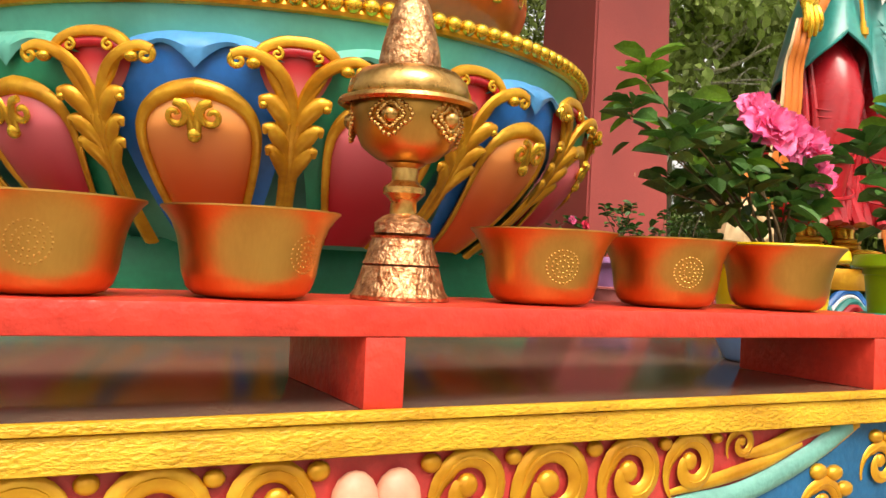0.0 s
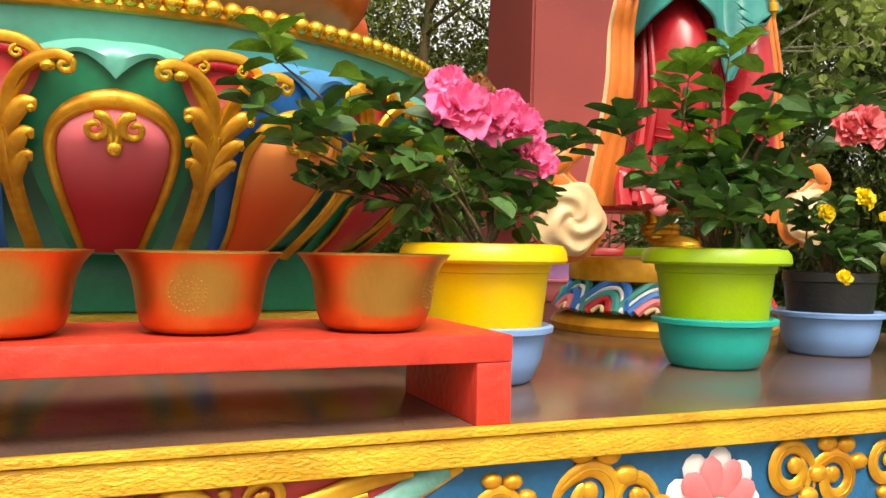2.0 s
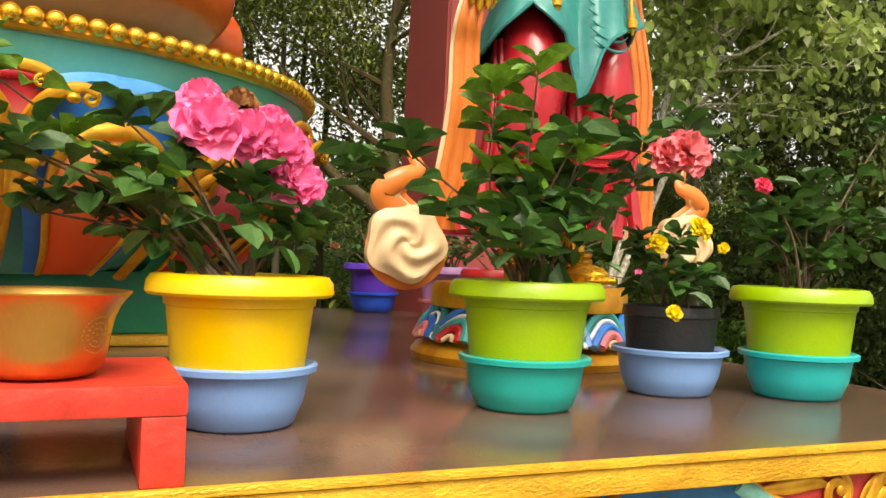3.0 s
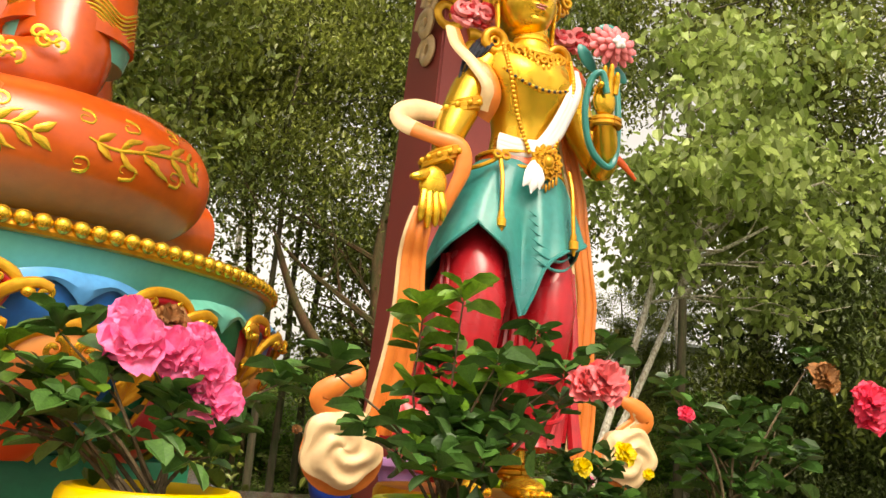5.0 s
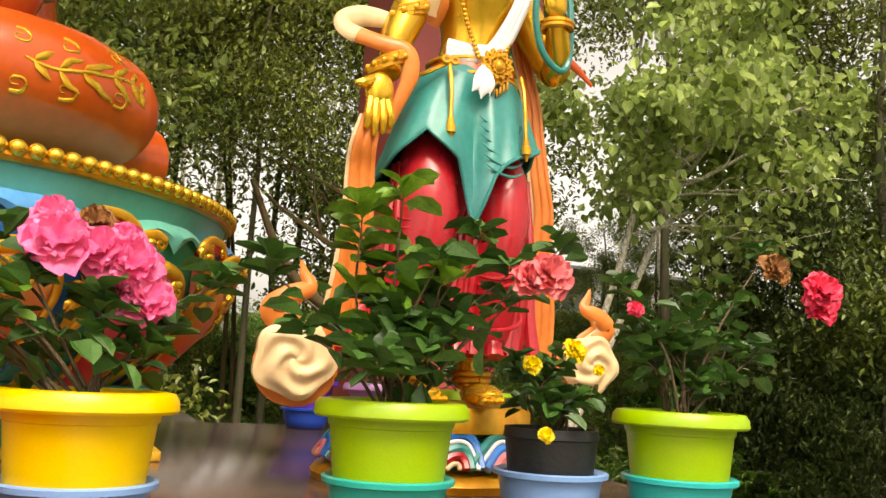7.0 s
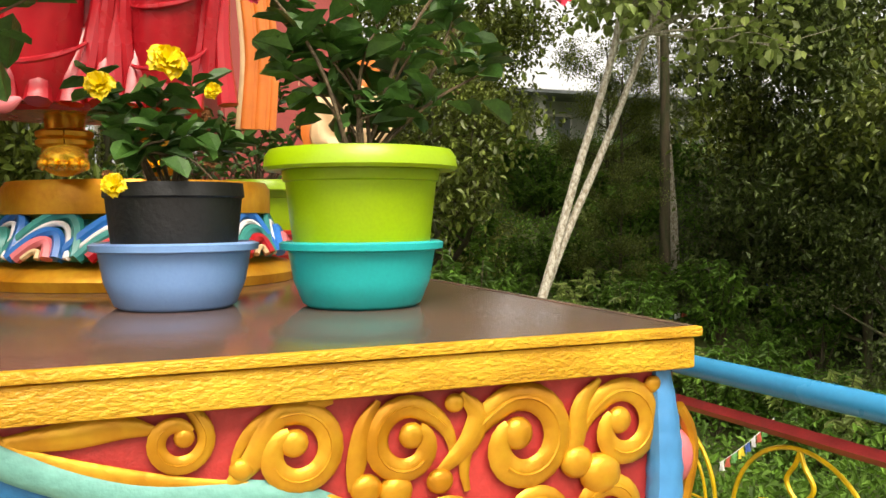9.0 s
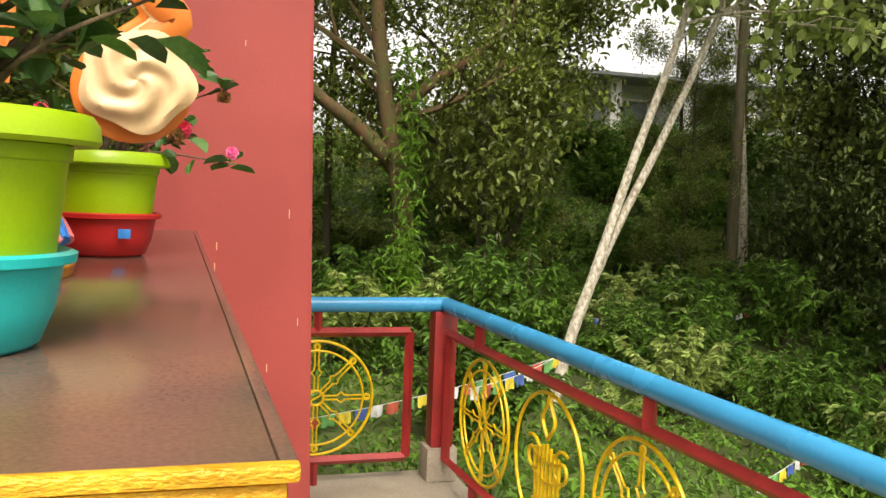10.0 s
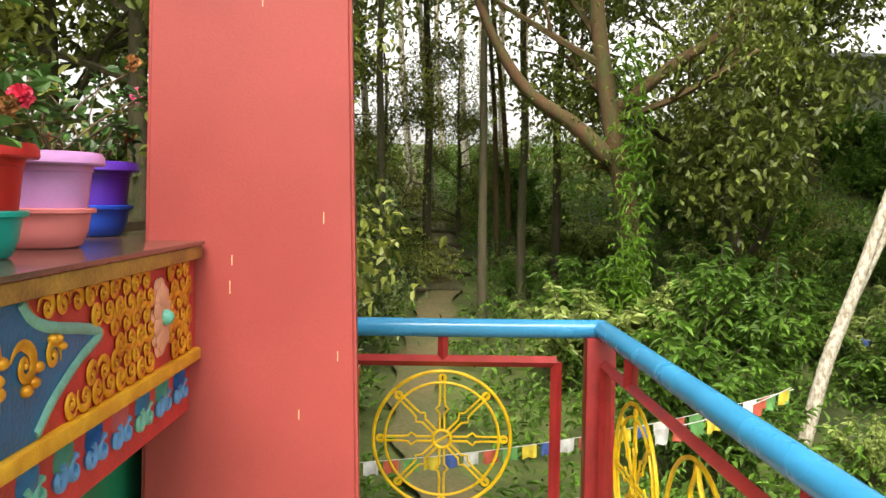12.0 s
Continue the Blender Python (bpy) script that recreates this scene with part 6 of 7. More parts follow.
# ---- railing ----
def wheel(parent, m):
    """Eight-spoked openwork wheel in bent rod."""
    w = new("wheel_medallion")
    w.parent = parent
    w.matrix_local = m
    tagged(w, "yellow painted eight-spoked wheel ornament")
    ring = lambda r: [(r * math.cos(q), 0, r * math.sin(q)) for q in (2 * math.pi * k / 56 for k in range(57))]
    for r, t in ((0.325, 0.0085), (0.27, 0.0065), (0.042, 0.008)):
        part("ring", tube(ring(r), t, 8), RAIL_GOLD, w)
    for k in range(8):
        t = Matrix.Rotation(-math.pi * k / 4, 4, "Y")
        for s in (-1, 1):
            part("spoke", tube([t @ Vector(p) for p in ((0.042, 0, s * 0.011), (0.12, 0, s * 0.011), (0.145, 0, s * 0.03), (0.16, 0, s * 0.014), (0.19, 0, s * 0.011), (0.27, 0, s * 0.011), (0.30, 0, s * 0.008))], 0.0055, 6), RAIL_GOLD, w)
        part("spoke_end", tube([t @ Vector((0.292 + 0.016 * math.cos(q), 0, 0.016 * math.sin(q))) for q in (2 * math.pi * j / 12 for j in range(13))], 0.006, 6), RAIL_GOLD, w)
    part("hub", tube([(0.03 * math.sin(q * 1.2), 0, 0.03 * q / 1.6) for q in (-1.6 + 3.2 * k / 10 for k in range(11))], 0.006, 6), RAIL_GOLD, w)
    return w


def vase(parent, m):
    """Oval ring with an openwork emblem of upright rods."""
    w = new("emblem_medallion")
    w.parent = parent
    w.matrix_local = m
    tagged(w, "yellow painted openwork emblem in a ring")
    part("ring", tube([(0.325 * math.cos(q), 0, 0.325 * math.sin(q)) for q in (2 * math.pi * k / 56 for k in range(57))], 0.0085, 8), RAIL_GOLD, w)
    for k in range(7):
        x = -0.12 + 0.04 * k
        part("rod", tube([(x * 0.8, 0, -0.20), (x, 0, 0.0), (x * 0.9, 0, 0.10 - 0.3 * abs(x))], 0.008, 6), RAIL_GOLD, w)
    for z in (-0.18, -0.05, 0.04):
        part("rod", tube([(-0.13, 0, z), (0, 0, z - 0.02), (0.13, 0, z)], 0.008, 6), RAIL_GOLD, w)
    for s in (-1, 1):
        part("scroll_rod", tube([(s * (0.14 + u), 0, 0.02 + v) for u, v in spiral(0.09, 0.02, 1.3, 18, 1)], 0.008, 6), RAIL_GOLD, w)
        part("scroll_rod", tube(smooth_path([(0, 0, 0.12), (s * 0.06, 0, 0.2), (s * 0.02, 0, 0.27), (0, 0, 0.32)]), 0.009, 6), RAIL_GOLD, w)
    return w


railing = thing("railing", "patio railing with blue handrail, red bars and yellow wheel ornaments", "railing", kind="structure")
RX, RY, RZ = 4.50, 4.30, 1.032


def side_x(y):
    return RX + 0.075 * (RY - y) * 0.6


part("handrail", tube([(-4, RY, RZ), (RX + 0.003, RY, RZ)], 0.044, 20), RAIL_BLUE, railing, "glossy blue handrail")
part("handrail", tube([(RX, RY, RZ), (side_x(-4), -4, RZ)], 0.044, 20, up=(0, 0, 1)), RAIL_BLUE, railing, "glossy blue handrail")
part("joint", ball((RX, RY, RZ), 0.0445, 20), RAIL_BLUE, railing)
part("corner_post", box(RX - 0.075, RX + 0.06, RY - 0.06, RY + 0.06, 0.2, RZ - 0.035, 0.006), RAIL_RED, railing, "square red corner post")
part("post_footing", box(RX - 0.10, RX + 0.085, RY - 0.085, RY + 0.09, 0.001, 0.2, 0.012), CONCRETE, railing, "grey concrete footing")


def panel(o, along, length, emblem):
    """One framed bay starting at o."""
    d = Vector(along).normalized()
    s = Vector((d.y, -d.x, 0))

    def bar(a, b, h=0.02):
        part("bar", tube([a, b], h, 4, up=(0, 0, 1) if abs((b - a).normalized().z) < 0.9 else s), RAIL_RED, railing, smooth=False)
    a, b = Vector(o), Vector(o) + d * length
    z0, z1 = 0.14, 0.875
    bar(a + Vector((0, 0, z1)), b + Vector((0, 0, z1)), 0.027)
    bar(a + Vector((0, 0, z0)), b + Vector((0, 0, z0)), 0.027)
    for q in (a, b):
        bar(q + Vector((0, 0, z0)), q + Vector((0, 0, z1)), 0.027)
    mid = a + d * length / 2
    bar(mid + Vector((0, 0, z1)), mid + Vector((0, 0, RZ - 0.04)), 0.024)
    bar(mid + Vector((0, 0, 0)), mid + Vector((0, 0, z0)), 0.024)
    rot = Matrix(((d.x, -d.y, 0), (d.y, d.x, 0), (0, 0, 1))).to_4x4()
    m = Matrix.Translation(mid + Vector((0, 0, 0.50))) @ rot
    (wheel if emblem == 0 else vase)(railing, m)


panel((3.22, RY, 0), (1, 0, 0), 1.07, 0)
panel((1.95, RY, 0), (1, 0, 0), 1.07, 1)
d2 = (side_x(-4) - RX, -4 - RY, 0)
dn = Vector(d2).normalized()
start = Vector((RX, RY, 0)) + dn * 0.10
stop = Vector((RX, RY, 0)) + dn * 8.2
for z in (0.875, 0.14):
    part("bar", tube([start + Vector((0, 0, z)), stop + Vector((0, 0, z))], 0.027, 4, up=(0, 0, 1)), RAIL_RED, railing, smooth=False)
part("bar", tube([start + Vector((0, 0, 0.14)), start + Vector((0, 0, 0.875))], 0.027, 4), RAIL_RED, railing, smooth=False)
for k in range(5):
    q = Vector((RX, RY, 0)) + dn * (0.55 + 1.6 * k)
    part("stub_post", tube([q + Vector((0, 0, 0.875)), q + Vector((0, 0, RZ - 0.03))], 0.03, 4), RAIL_RED, railing, smooth=False)
    part("stub_post", tube([q + Vector((0, 0, 0)), q + Vector((0, 0, 0.14))], 0.03, 4), RAIL_RED, railing, smooth=False)
turn = Matrix(((dn.x, -dn.y, 0), (dn.y, dn.x, 0), (0, 0, 1))).to_4x4()
for k in range(9):
    m = Matrix.Translation(Vector((RX, RY, 0.50)) + dn * (0.64 + 0.74 * k)) @ turn
    (vase if k % 2 else wheel)(railing, m)

# ---- forest ----
def limb(p, d, length, r, depth, rng, segs, tips):
    """Grow one limb and its forks; returns leaf anchor points in tips."""
    pts, rad = [Vector(p)], [r]
    d = Vector(d).normalized()
    for k in range(5):
        d = (d + Vector((rng.gauss(0, 0.13), rng.gauss(0, 0.13), rng.gauss(0.03, 0.09)))).normalized()
        pts.append(pts[-1] + d * length / 5)
        rad.append(r * (1 - 0.55 * (k + 1) / 5))
    segs.append((pts, rad))
    if depth == 0:
        tips.extend(pts[1:])
        return
    for k in range(rng.choice((3, 4)) if depth > 1 else 4):
        i = rng.randint(2, 5)
        nd = (d + Vector((rng.gauss(0, 0.75), rng.gauss(0, 0.75), rng.gauss(0.1, 0.45)))).normalized()
        limb(pts[i], nd, length * rng.uniform(0.5, 0.75), rad[i] * 0.6, depth - 1, rng, segs, tips)


def tree(name, words, x, y, height, r, seed, leaf_mat, bark, leaf=0.11, count=5200, lean=(0, 0), low=0.35, cloud=0.5, trunk=None):
    rng = random.Random(seed)
    nrng = np.random.default_rng(seed)
    t = thing(name, words, "tree", "forest trees", at=(x, y, land(x, y) - 0.1))
    segs, tips = [], []
    pts = trunk or [Vector((lean[0] * (k / 7) ** 1.3 * height + 0.09 * rng.gauss(0, 1) * k / 7, lean[1] * (k / 7) * height + 0.09 * rng.gauss(0, 1) * k / 7, height * k / 7)) for k in range(8)]
    line = smooth_path(pts, 4)
    rad = [r * (1.25 if k == 0 else 1) * (1 - 0.8 * k / len(line)) for k in range(len(line))]
    part("trunk", tube(line, rad, 12), bark, t)
    for k in range(13):
        i = int((low + (1 - low) * k / 13) * (len(line) - 1))
        a = rng.uniform(0, 2 * math.pi)
        limb(line[i], (math.cos(a), math.sin(a), rng.uniform(0.1, 0.7)), height * rng.uniform(0.16, 0.26), rad[i] * 0.5, 2, rng, segs, tips)
    bm = bmesh.new()
    for p, q in segs:
        tube(p, [max(0.008, v) for v in q], 5, bm) if q[0] > 0.012 else None
    part("branching", bm, bark, t, kind="stuff")
    tips = np.array([tuple(v) for v in tips])
    pick = tips[nrng.integers(0, len(tips), count)]
    off = nrng.normal(0, 1, (count, 3)) * (cloud * 0.5, cloud * 0.5, cloud * 0.38)
    d = nrng.normal(0, 1, (count, 3)) + (0, 0, -0.35)
    leaves_mesh("crown", pick + off, d, leaf, leaf_mat, t, "crown of small glossy leaves", 0.5, seed=seed)
    return t


woods = [tree("tree", "broad evergreen tree with olive green leaves", 0.7, 9.0, 9.0, 0.14, 41, LEAF_MID, BARK, 0.135, 13500, low=0.08, cloud=0.6),
         tree("tree", "evergreen tree with dense dark leaves", -0.6, 9.8, 9.5, 0.15, 42, LEAF_DARK, BARK, 0.135, 13500, low=0.1, cloud=0.6),
         tree("tree", "slender forest tree with pale green leaves", 17.6, 10.4, 9.0, 0.08, 43, LEAF_PALE, PALEBARK, 0.16, 4000, lean=(0.12, 0), low=0.5, cloud=0.7),
         tree("tree", "low forest tree, its leaf colour darkened for canopy shade", 15.4, 10.8, 7.0, 0.10, 44, LEAF_SHADE, BARK, 0.13, 14000, low=0.05, cloud=0.6)]
rng = random.Random(77)
spots = [(-2.2, 9.6, 0), (0.4, 12.2, 2), (0.9, 15.5, 2), (8.3, 14.2, 1), (10.0, 17.2, 1), (17.3, 13.0, 1), (15.9, 10.6, 1), (18.6, 11.2, 1), (20.5, 14.5, 0), (-4.5, 11, 1), (-3, 15, 0), (-7, 9, 0), (0.2, 17, 1), (-9, 3, 1), (13.5, 2, 1), (4, -13, 1), (-5, -12, 0)]
for x, y, k in spots:
    m = Matrix.Translation((x, y, land(x, y) - 0.1)) @ Matrix.Rotation(rng.uniform(0, 6.28), 4, "Z")
    c = copy_thing(woods[k], m)
    s = rng.uniform(0.85, 1.25)
    c.scale = (s, s, s)
tall = tree("tall_tree", "tall forest tree with a high dark crown", 13.2, 13.8, 16, 0.12, 46, LEAF_MID, BARK, 0.16, 13000, low=0.56, cloud=0.8)
for x, y, s in ((5.0, 14.6, 0.66), (3.4, 16.5, 0.74), (4.3, 13.2, 0.64), (5.7, 15.8, 0.7), (2.7, 14.2, 0.64), (16.2, 15.0, 1.0), (18.4, 17.0, 1.1), (12.0, 20.0, 1.1)):
    c = copy_thing(tall, Matrix.Translation((x, y, land(x, y) - 0.1)) @ Matrix.Rotation(rng.uniform(0, 6.28), 4, "Z"))
    c.scale = (s, s, s)
# low trees, shade put into their leaf colour, that close the view beside the house and behind the altar
for x, y, s in ((15.2, 13.6, 1.0), (1.6, 11.6, 0.75), (14.6, 9.6, 0.7)):
    c = copy_thing(woods[3], Matrix.Translation((x, y, land(x, y) - 0.1)) @ Matrix.Rotation(rng.uniform(0, 6.28), 4, "Z"))
    c.scale = (s, s, s)
# younger trees thinning out towards the house
for x, y, s in ((14.3, 17.0, 0.42), (16.8, 12.2, 0.6), (9.0, 15.2, 0.6), (15.2, 19.0, 0.45), (18.5, 21.0, 0.42), (12.0, 13.6, 0.3), (20.5, 19.5, 0.5), (4.0, 19.0, 0.42), (2.6, 16.0, 0.5)):
    c = copy_thing(woods[1 if x > 10 else 0], Matrix.Translation((x, y, land(x, y) - 0.1)) @ Matrix.Rotation(rng.uniform(0, 6.28), 4, "Z"))
    c.scale = (s, s, s)
# the mossy tree beyond the corner of the railing
tree("mossy_tree", "leaning mossy tree hung with ferns beyond the railing", 6.35, 12.1, 8, 0.2, 51, LEAF_DARK, RUST_BARK, 0.085, 13000, low=0.36, cloud=0.7,
     trunk=[Vector(v) for v in ((0, 0, 0), (-0.05, 0, 1.3), (-0.15, 0, 2.4), (-0.45, 0, 3.9), (-0.62, 0, 5.3), (-0.5, 0, 6.6), (-0.4, 0, 8.2))])
branch = thing("fallen_bough", "thick bare bough forking from the mossy tree", "branch", at=(5.9, 12.1, 2.3))
part("bough", tube(smooth_path([(0.05, 0, -0.1), (-0.45, 0, 0.35), (-1.05, -0.1, 0.75), (-1.5, -0.1, 1.4), (-1.9, -0.1, 2.3)]), [0.13 - 0.0035 * k for k in range(25)], 10), RUST_BARK, branch)
part("bough", tube(smooth_path([(0.1, 0, 0.5), (0.8, 0, 1.1), (1.5, 0, 1.6), (2.1, 0, 2.5)]), [0.10 - 0.003 * k for k in range(19)], 10), RUST_BARK, branch)
ferns = thing("fern_clump", "yellow-green epiphytic ferns clinging to the mossy trunk", "fern", at=(6.25, 11.9, 0.6))
nr = np.random.default_rng(9)
fp = np.column_stack([nr.normal(-0.06, 0.13, 760), nr.normal(-0.14, 0.1, 760), np.concatenate([nr.normal(0.0, 0.28, 380), nr.uniform(0.3, 3.2, 380)])])
leaves_mesh("fronds", fp, np.column_stack([nr.normal(0, 1, 760), nr.normal(-0.6, 0.5, 760), nr.normal(-0.2, 0.6, 760)]), 0.14, LEAF_NEW, ferns, "arching fronds", 0.2, 0.5, seed=2)
# pale twin-stemmed tree
birch = thing("pale_tree", "leaning pale-barked tree with two slender stems", "tree", at=(7.62, 9.97, -2.2))
part("trunk", tube(smooth_path([(-0.1, 0, 0), (0.1, 0, 0.55), (0.4, 0, 1.9), (0.72, 0, 2.85), (1.25, 0, 4.5), (1.86, 0, 6.3), (2.3, 0, 8.6)]), [0.10 - 0.0017 * k for k in range(37)], 10), PALEBARK, birch)
part("stem", tube(smooth_path([(0.70, 0.02, 2.75), (1.1, 0.05, 3.6), (1.75, 0.05, 4.9), (2.45, 0.05, 6.5), (3.0, 0, 8.4)]), [0.07 - 0.0014 * k for k in range(25)], 10), PALEBARK, birch)
segs, tips = [], []
grow = random.Random(19)
for px, pz, r in ((1.88, 6.4, 0.05), (1.95, 6.8, 0.05), (2.05, 7.2, 0.045), (2.15, 7.7, 0.045), (2.25, 8.2, 0.04), (2.45, 6.5, 0.05), (2.6, 7.0, 0.045), (2.75, 7.5, 0.04), (2.9, 8.0, 0.04), (2.5, 6.7, 0.05), (2.65, 7.2, 0.045), (2.9, 8.2, 0.03), (2.3, 8.5, 0.03), (2.95, 8.3, 0.03)):
    limb((px, 0, pz), (grow.uniform(-0.5, 1.3), grow.uniform(-1.0, 0.5), grow.uniform(0.0, 0.7)), grow.uniform(1.3, 2.3), r, 2, grow, segs, tips)
bm = bmesh.new()
for q, w in segs:
    if w[0] > 0.009:
        tube(q, [max(0.006, v) for v in w], 6, bm)
for px, pz, dx, dy, dz in ((1.86, 6.3, 1.9, -0.6, 0.3), (1.95, 6.8, 2.3, -0.8, 0.35), (2.45, 6.5, 2.4, -0.4, -0.1), (2.6, 7.0, 2.4, -0.9, 0.25), (2.0, 7.0, 0.9, -0.9, 1.1), (2.75, 7.5, 1.7, -0.5, 1.0)):
    line = smooth_path([(px, 0, pz), (px + dx * 0.35, dy * 0.4, pz + dz * 0.6), (px + dx * 0.7, dy * 0.7, pz + dz * 0.75), (px + dx, dy, pz + dz)], 5)
    tube(line, [0.026 - 0.0013 * k for k in range(len(line))], 6, bm)
    for k in (7, 10, 13):
        e = line[k]
        tube(smooth_path([e, e + Vector((0.25 * dx, 0.1, grow.uniform(-0.1, 0.4))), e + Vector((0.45 * dx, -0.1, grow.uniform(-0.2, 0.6)))], 4), [0.014, 0.012, 0.011, 0.010, 0.009, 0.008, 0.006, 0.005, 0.004], 5, bm)
    tips.extend(line[9:])
part("branching", bm, PALEBARK, birch, kind="stuff")
nr = np.random.default_rng(12)
tips = np.array([tuple(v) for v in tips])
pick = tips[nr.integers(0, len(tips), 6200)] + nr.normal(0, 0.17, (6200, 3))
leaves_mesh("crown", pick, nr.normal(0, 0.8, (6200, 3)) + (0, -0.2, -0.7), 0.19, LEAF_PALE, birch, "pale heart-shaped leaves", 0.75, 0.2, seed=12)
for k, (x, y, h) in enumerate(((4.75, 17, 9), (5.0, 17.4, 9), (3.4, 21, 11), (2.8, 23, 11), (4.3, 24, 12), (5.2, 22, 11), (6.0, 25, 12), (2.0, 20, 10), (14.0, 14.5, 9), (1.4, 26, 13), (3.6, 27, 13), (4.9, 27.5, 13))):
    q = thing("slender_trunk", "thin straight forest trunk with a small high crown", "tree", "slender trunks", at=(x, y, land(x, y) - 0.1))
    part("trunk", tube([(0.25 * math.sin(j * 0.9 + k) * j / 6 - 0.09 * j, 0, h * j / 6) for j in range(7)], [(0.10 if k > 1 else 0.06) * (1 - 0.11 * j) for j in range(7)], 8), PALEBARK if k > 1 else RUST_BARK, q)
    nr = np.random.default_rng(60 + k)
    leaves_mesh("crown", np.column_stack([nr.normal(-0.4, 0.9, 500), nr.normal(0, 0.9, 500), nr.uniform(0.5 * h, h, 500)]), nr.normal(0, 1, (500, 3)), 0.16, LEAF_MID, q, "thin crown", 0.5, seed=60 + k)
# leafy shrubs on the bank
bushes = []
for k, m in enumerate((FERN, LEAF_PALE, FERN)):
    nr = np.random.default_rng(90 + k)
    x, y = 7.5 + 2.2 * k, 11.0 + k
    bush = thing("bush", "leafy green bush on the forest bank", "bush", "bank bushes", at=(x, y, land(x, y)))
    stems = bmesh.new()
    pos, dirs = [], []
    for j in range(26):
        a, lean = nr.uniform(0, 6.28), nr.uniform(0.1, 0.75)
        top = Vector((math.cos(a) * lean, math.sin(a) * lean, nr.uniform(0.6, 1.25) * (1.1 - 0.5 * lean)))
        tube([(0, 0, -0.1), tuple(top * 0.5 + Vector((0, 0, 0.12))), tuple(top)], [0.012, 0.009, 0.005], 5, stems)
        for i in range(64):
            f = nr.uniform(0.25, 1.05)
            p = top * f + Vector((0, 0, 0.45 * f * (1 - f)))
            b = nr.uniform(0, 6.28)
            pos.append(tuple(p))
            dirs.append((math.cos(b) + 0.5 * math.cos(a), math.sin(b) + 0.5 * math.sin(a), nr.uniform(-0.3, 0.4)))
    part("branching", stems, BARK, bush, kind="stuff")
    leaves_mesh("leaves", pos, dirs, 0.115, m, bush, "small arching green leaves", 0.36, 0.3, seed=90 + k)
    bushes.append(bush)
scatter = random.Random(15)
for k in range(150):
    x, y = scatter.uniform(4.6, 19), scatter.uniform(6.8, 24)
    if abs(x - trail_x(y)) < (1.7 if y < 13 else 1.2):
        continue
    c = copy_thing(bushes[scatter.choice((0, 0, 0, 1, 2, 2))], Matrix.Translation((x, y, land(x, y))) @ Matrix.Rotation(scatter.uniform(0, 6.28), 4, "Z"))
    s = scatter.uniform(0.6, 1.35)
    c.scale = (s, s, s * scatter.uniform(0.8, 1.2))
# undergrowth
nr = np.random.default_rng(5)
n = 125000
ux = nr.uniform(-8, 22, n)
uy = nr.uniform(5.2, 30, n)
keep = np.array([abs(a - trail_x(b)) > 0.55 + 0.25 * math.sin(b * 3) for a, b in zip(ux, uy)]) & ((ux > 4.9) | (uy > 5.2))
ux, uy = ux[keep], uy[keep]
hump = np.array([0.95 * max(0, noise.noise((a * 1.1, b * 1.1, 4.0))) + 0.5 * max(0, noise.noise((a * 2.6, b * 2.6, 1.0))) + 0.12 for a, b in zip(ux, uy)])
uz = np.array([land(a, b) for a, b in zip(ux, uy)]) + hump * nr.uniform(0, 1, len(ux)) ** 0.6 * 1.6
tagged(leaves_mesh("undergrowth", np.column_stack([ux, uy, uz]), nr.normal(0, 1, (len(ux), 3)) + (0, -0.3, 0.2), 0.11, FERN, None, "dense green ferns and shrubs covering the slope", 0.4, 0.3, seed=5), category="undergrowth")
n = 9000
ux, uy = nr.uniform(4.9, 13, n), nr.uniform(-2, 7, n)
uz = np.array([land(a, b) for a, b in zip(ux, uy)]) + nr.uniform(0, 0.7, n)
tagged(leaves_mesh("slope_shrubs", np.column_stack([ux, uy, uz]), nr.normal(0, 1, (n, 3)) + (0, -0.3, 0.2), 0.11, FERN, None, "low green shrubs on the slope below the railing", 0.45, 0.3, seed=6), category="undergrowth")

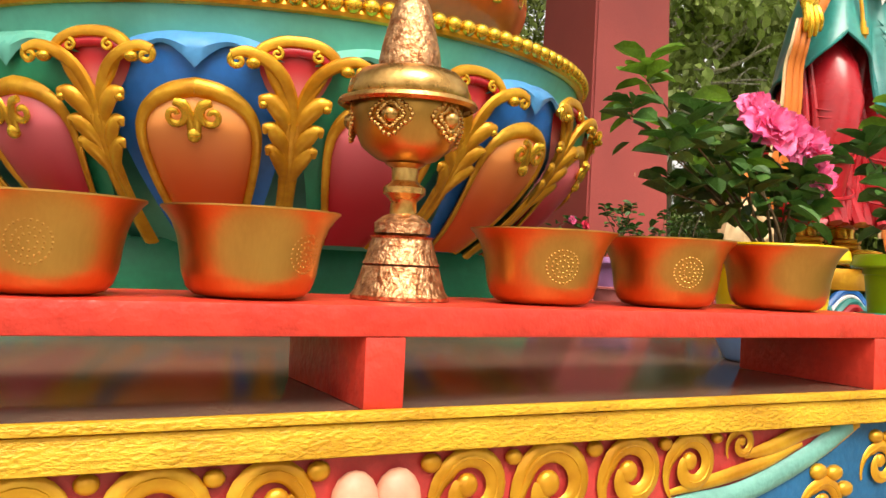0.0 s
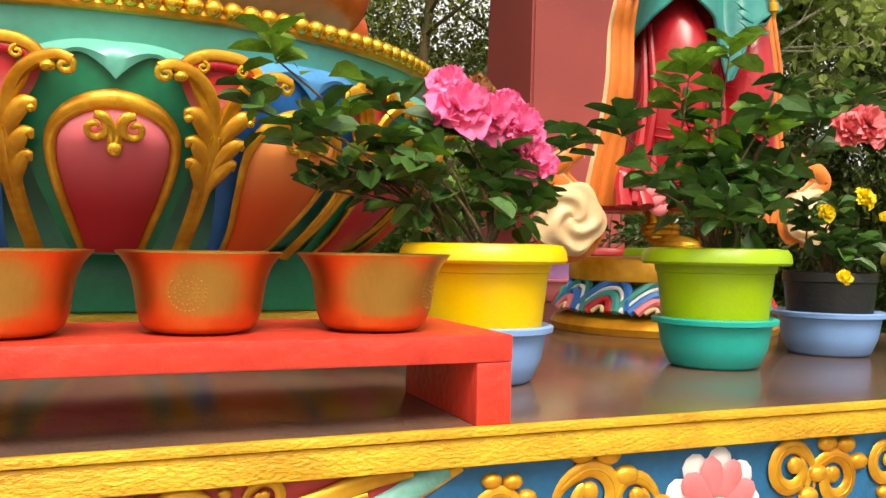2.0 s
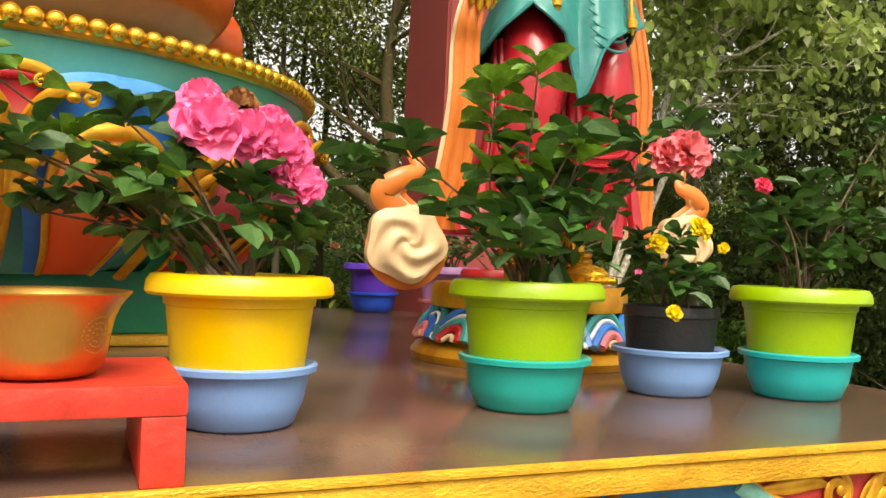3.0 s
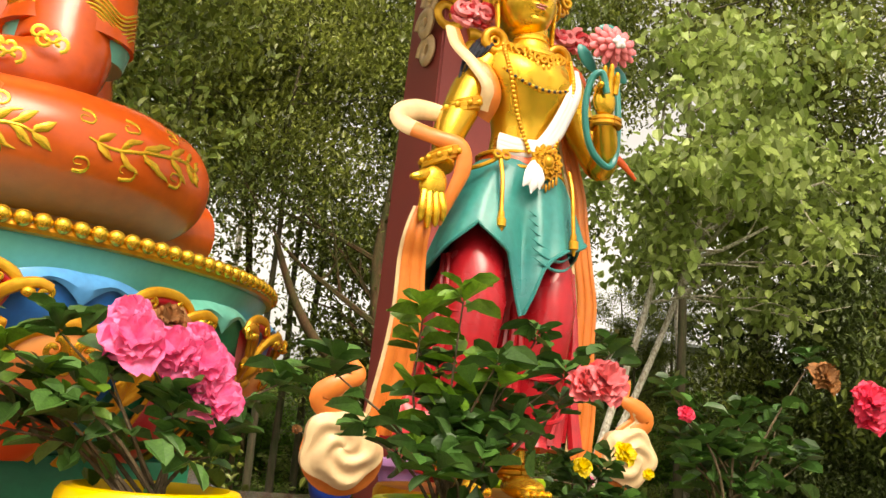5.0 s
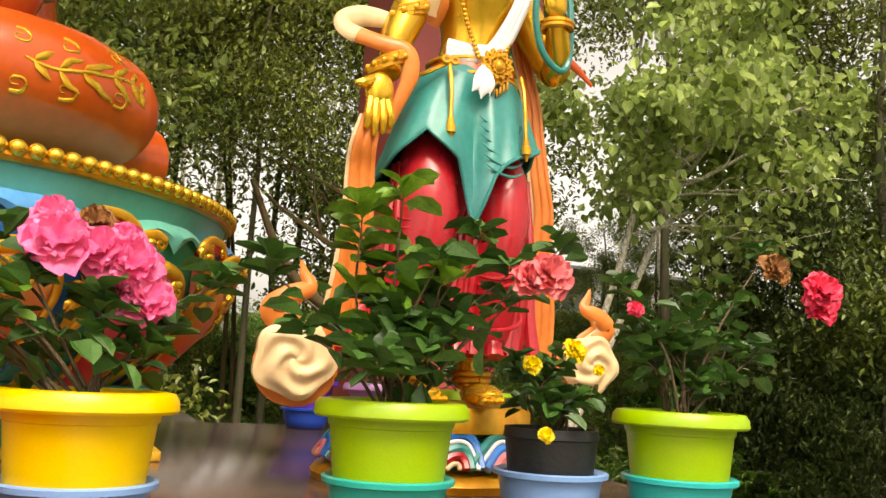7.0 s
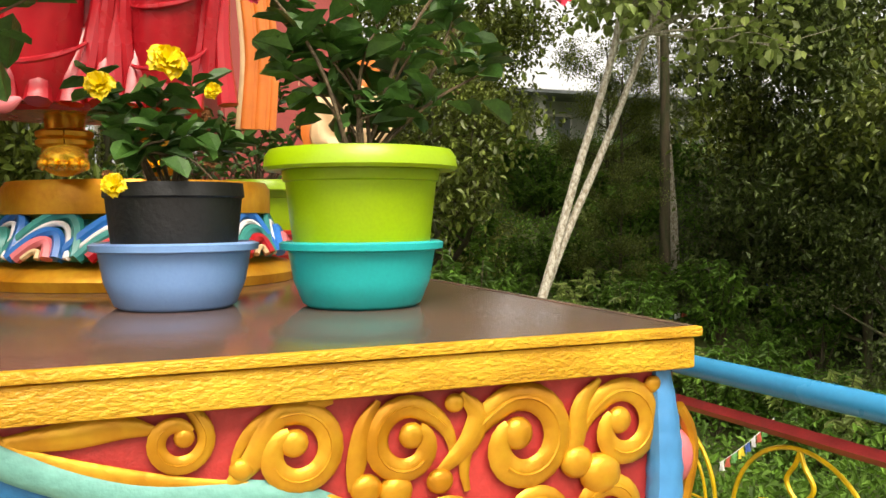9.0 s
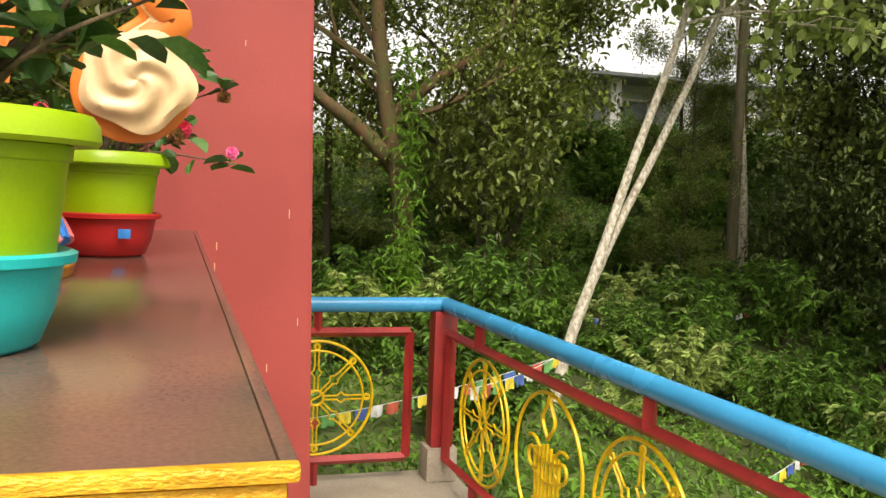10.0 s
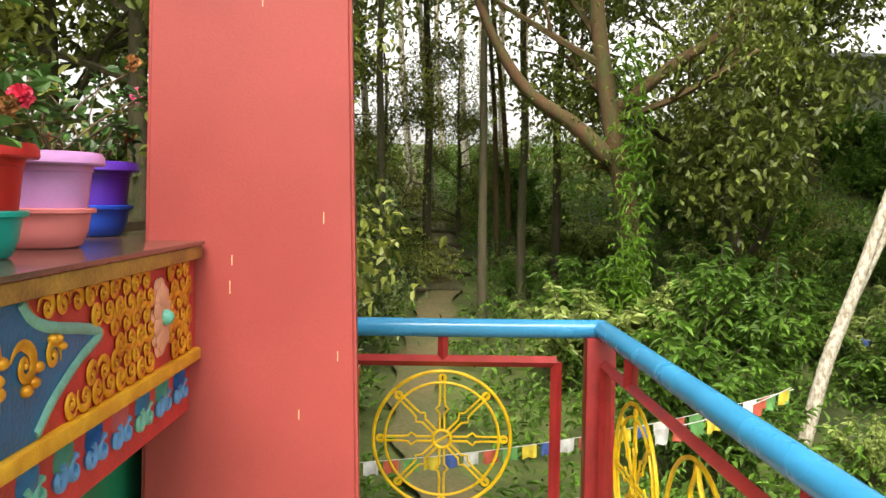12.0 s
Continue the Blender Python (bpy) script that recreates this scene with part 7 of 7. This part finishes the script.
# ---- far house and flags ----
HY, HZ = 27.5, 3.75
house = thing("hillside_house", "pale hillside house with a veranda under a tin roof", "house", at=(20.8, HY, HZ))
part("wall", box(-6, 6, 1.6, 5, -1.2, 2.3), HOUSE, house, smooth=False)
part("roof", box(-6.6, 6.6, -0.5, 5.4, 2.3, 2.42), HOUSE_ROOF, house, smooth=False)
part("plinth", box(-6.2, 6.2, 0.2, 1.58, -1.6, 0.1), HOUSE, house, smooth=False)
for k in range(5):
    part("post", box(-5.9 + 2.85 * k, -5.5 + 2.85 * k, 0.22, 0.6, 0.104, 2.296), WHITE, house, smooth=False)
for k in range(4):
    w = part("window", box(-4.8 + 2.85 * k, -3.6 + 2.85 * k, 1.54, 1.596, 0.8, 1.8), WHITE, house, smooth=False)
    part("pane", box(-4.7 + 2.85 * k, -3.7 + 2.85 * k, 1.52, 1.536, 0.9, 1.7), HOUSE_ROOF, w, smooth=False)


def flags(name, a, b, sag, count, first=0, size=0.2):
    """Prayer flags hung along a sagging cord."""
    f = thing(name, "string of faded coloured prayer flags", "prayer flags", at=tuple(a))
    a, b = Vector(a), Vector(b)
    pt = lambda t: a.lerp(b, t) - Vector((0, 0, sag * 4 * t * (1 - t))) - a
    part("cord", tube([pt(k / 24) for k in range(25)], 0.003, 5), FLAG[0], f)
    for k in range(count):
        t0, t1 = (k + 0.1) / count, (k + 0.85) / count
        bm = bmesh.new()
        rows = [[bm.verts.new(pt(t0 + (t1 - t0) * i / 4) + Vector((0, 0.03 * math.sin(i * 1.9 + k) * j / 3, -size * j / 3))) for i in range(5)] for j in range(4)]
        for p, q in zip(rows, rows[1:]):
            for i in range(4):
                bm.faces.new((p[i], p[i + 1], q[i + 1], q[i]))
        part("flag", bm, FLAG[(k + first) % 5], f)


flags("prayer_flags", (2.7, 6.5, -0.33), (6.6, 7.25, 0.12), 0.12, 26, 2, 0.10)
flags("prayer_flags", (3.15, 6.55, 0.45), (2.75, 6.0, -0.6), 0.05, 10, 1, 0.1)
flags("prayer_flags", (11.2, 12.8, -0.45), (15.4, 13.2, 0.25), 0.12, 24, 1, 0.09)
flags("prayer_flags", (9.4, 12.0, -0.2), (11.2, 12.1, -0.15), 0.12, 12, 4, 0.09)
flags("prayer_flags", (7.75, 5.6, -0.67), (8.4, 5.6, -0.31), 0.03, 9, 0, 0.09)
flags("prayer_flags", (4.95, 5.1, 0.34), (6.2, 6.3, 0.34), 0.04, 9, 0, 0.09)
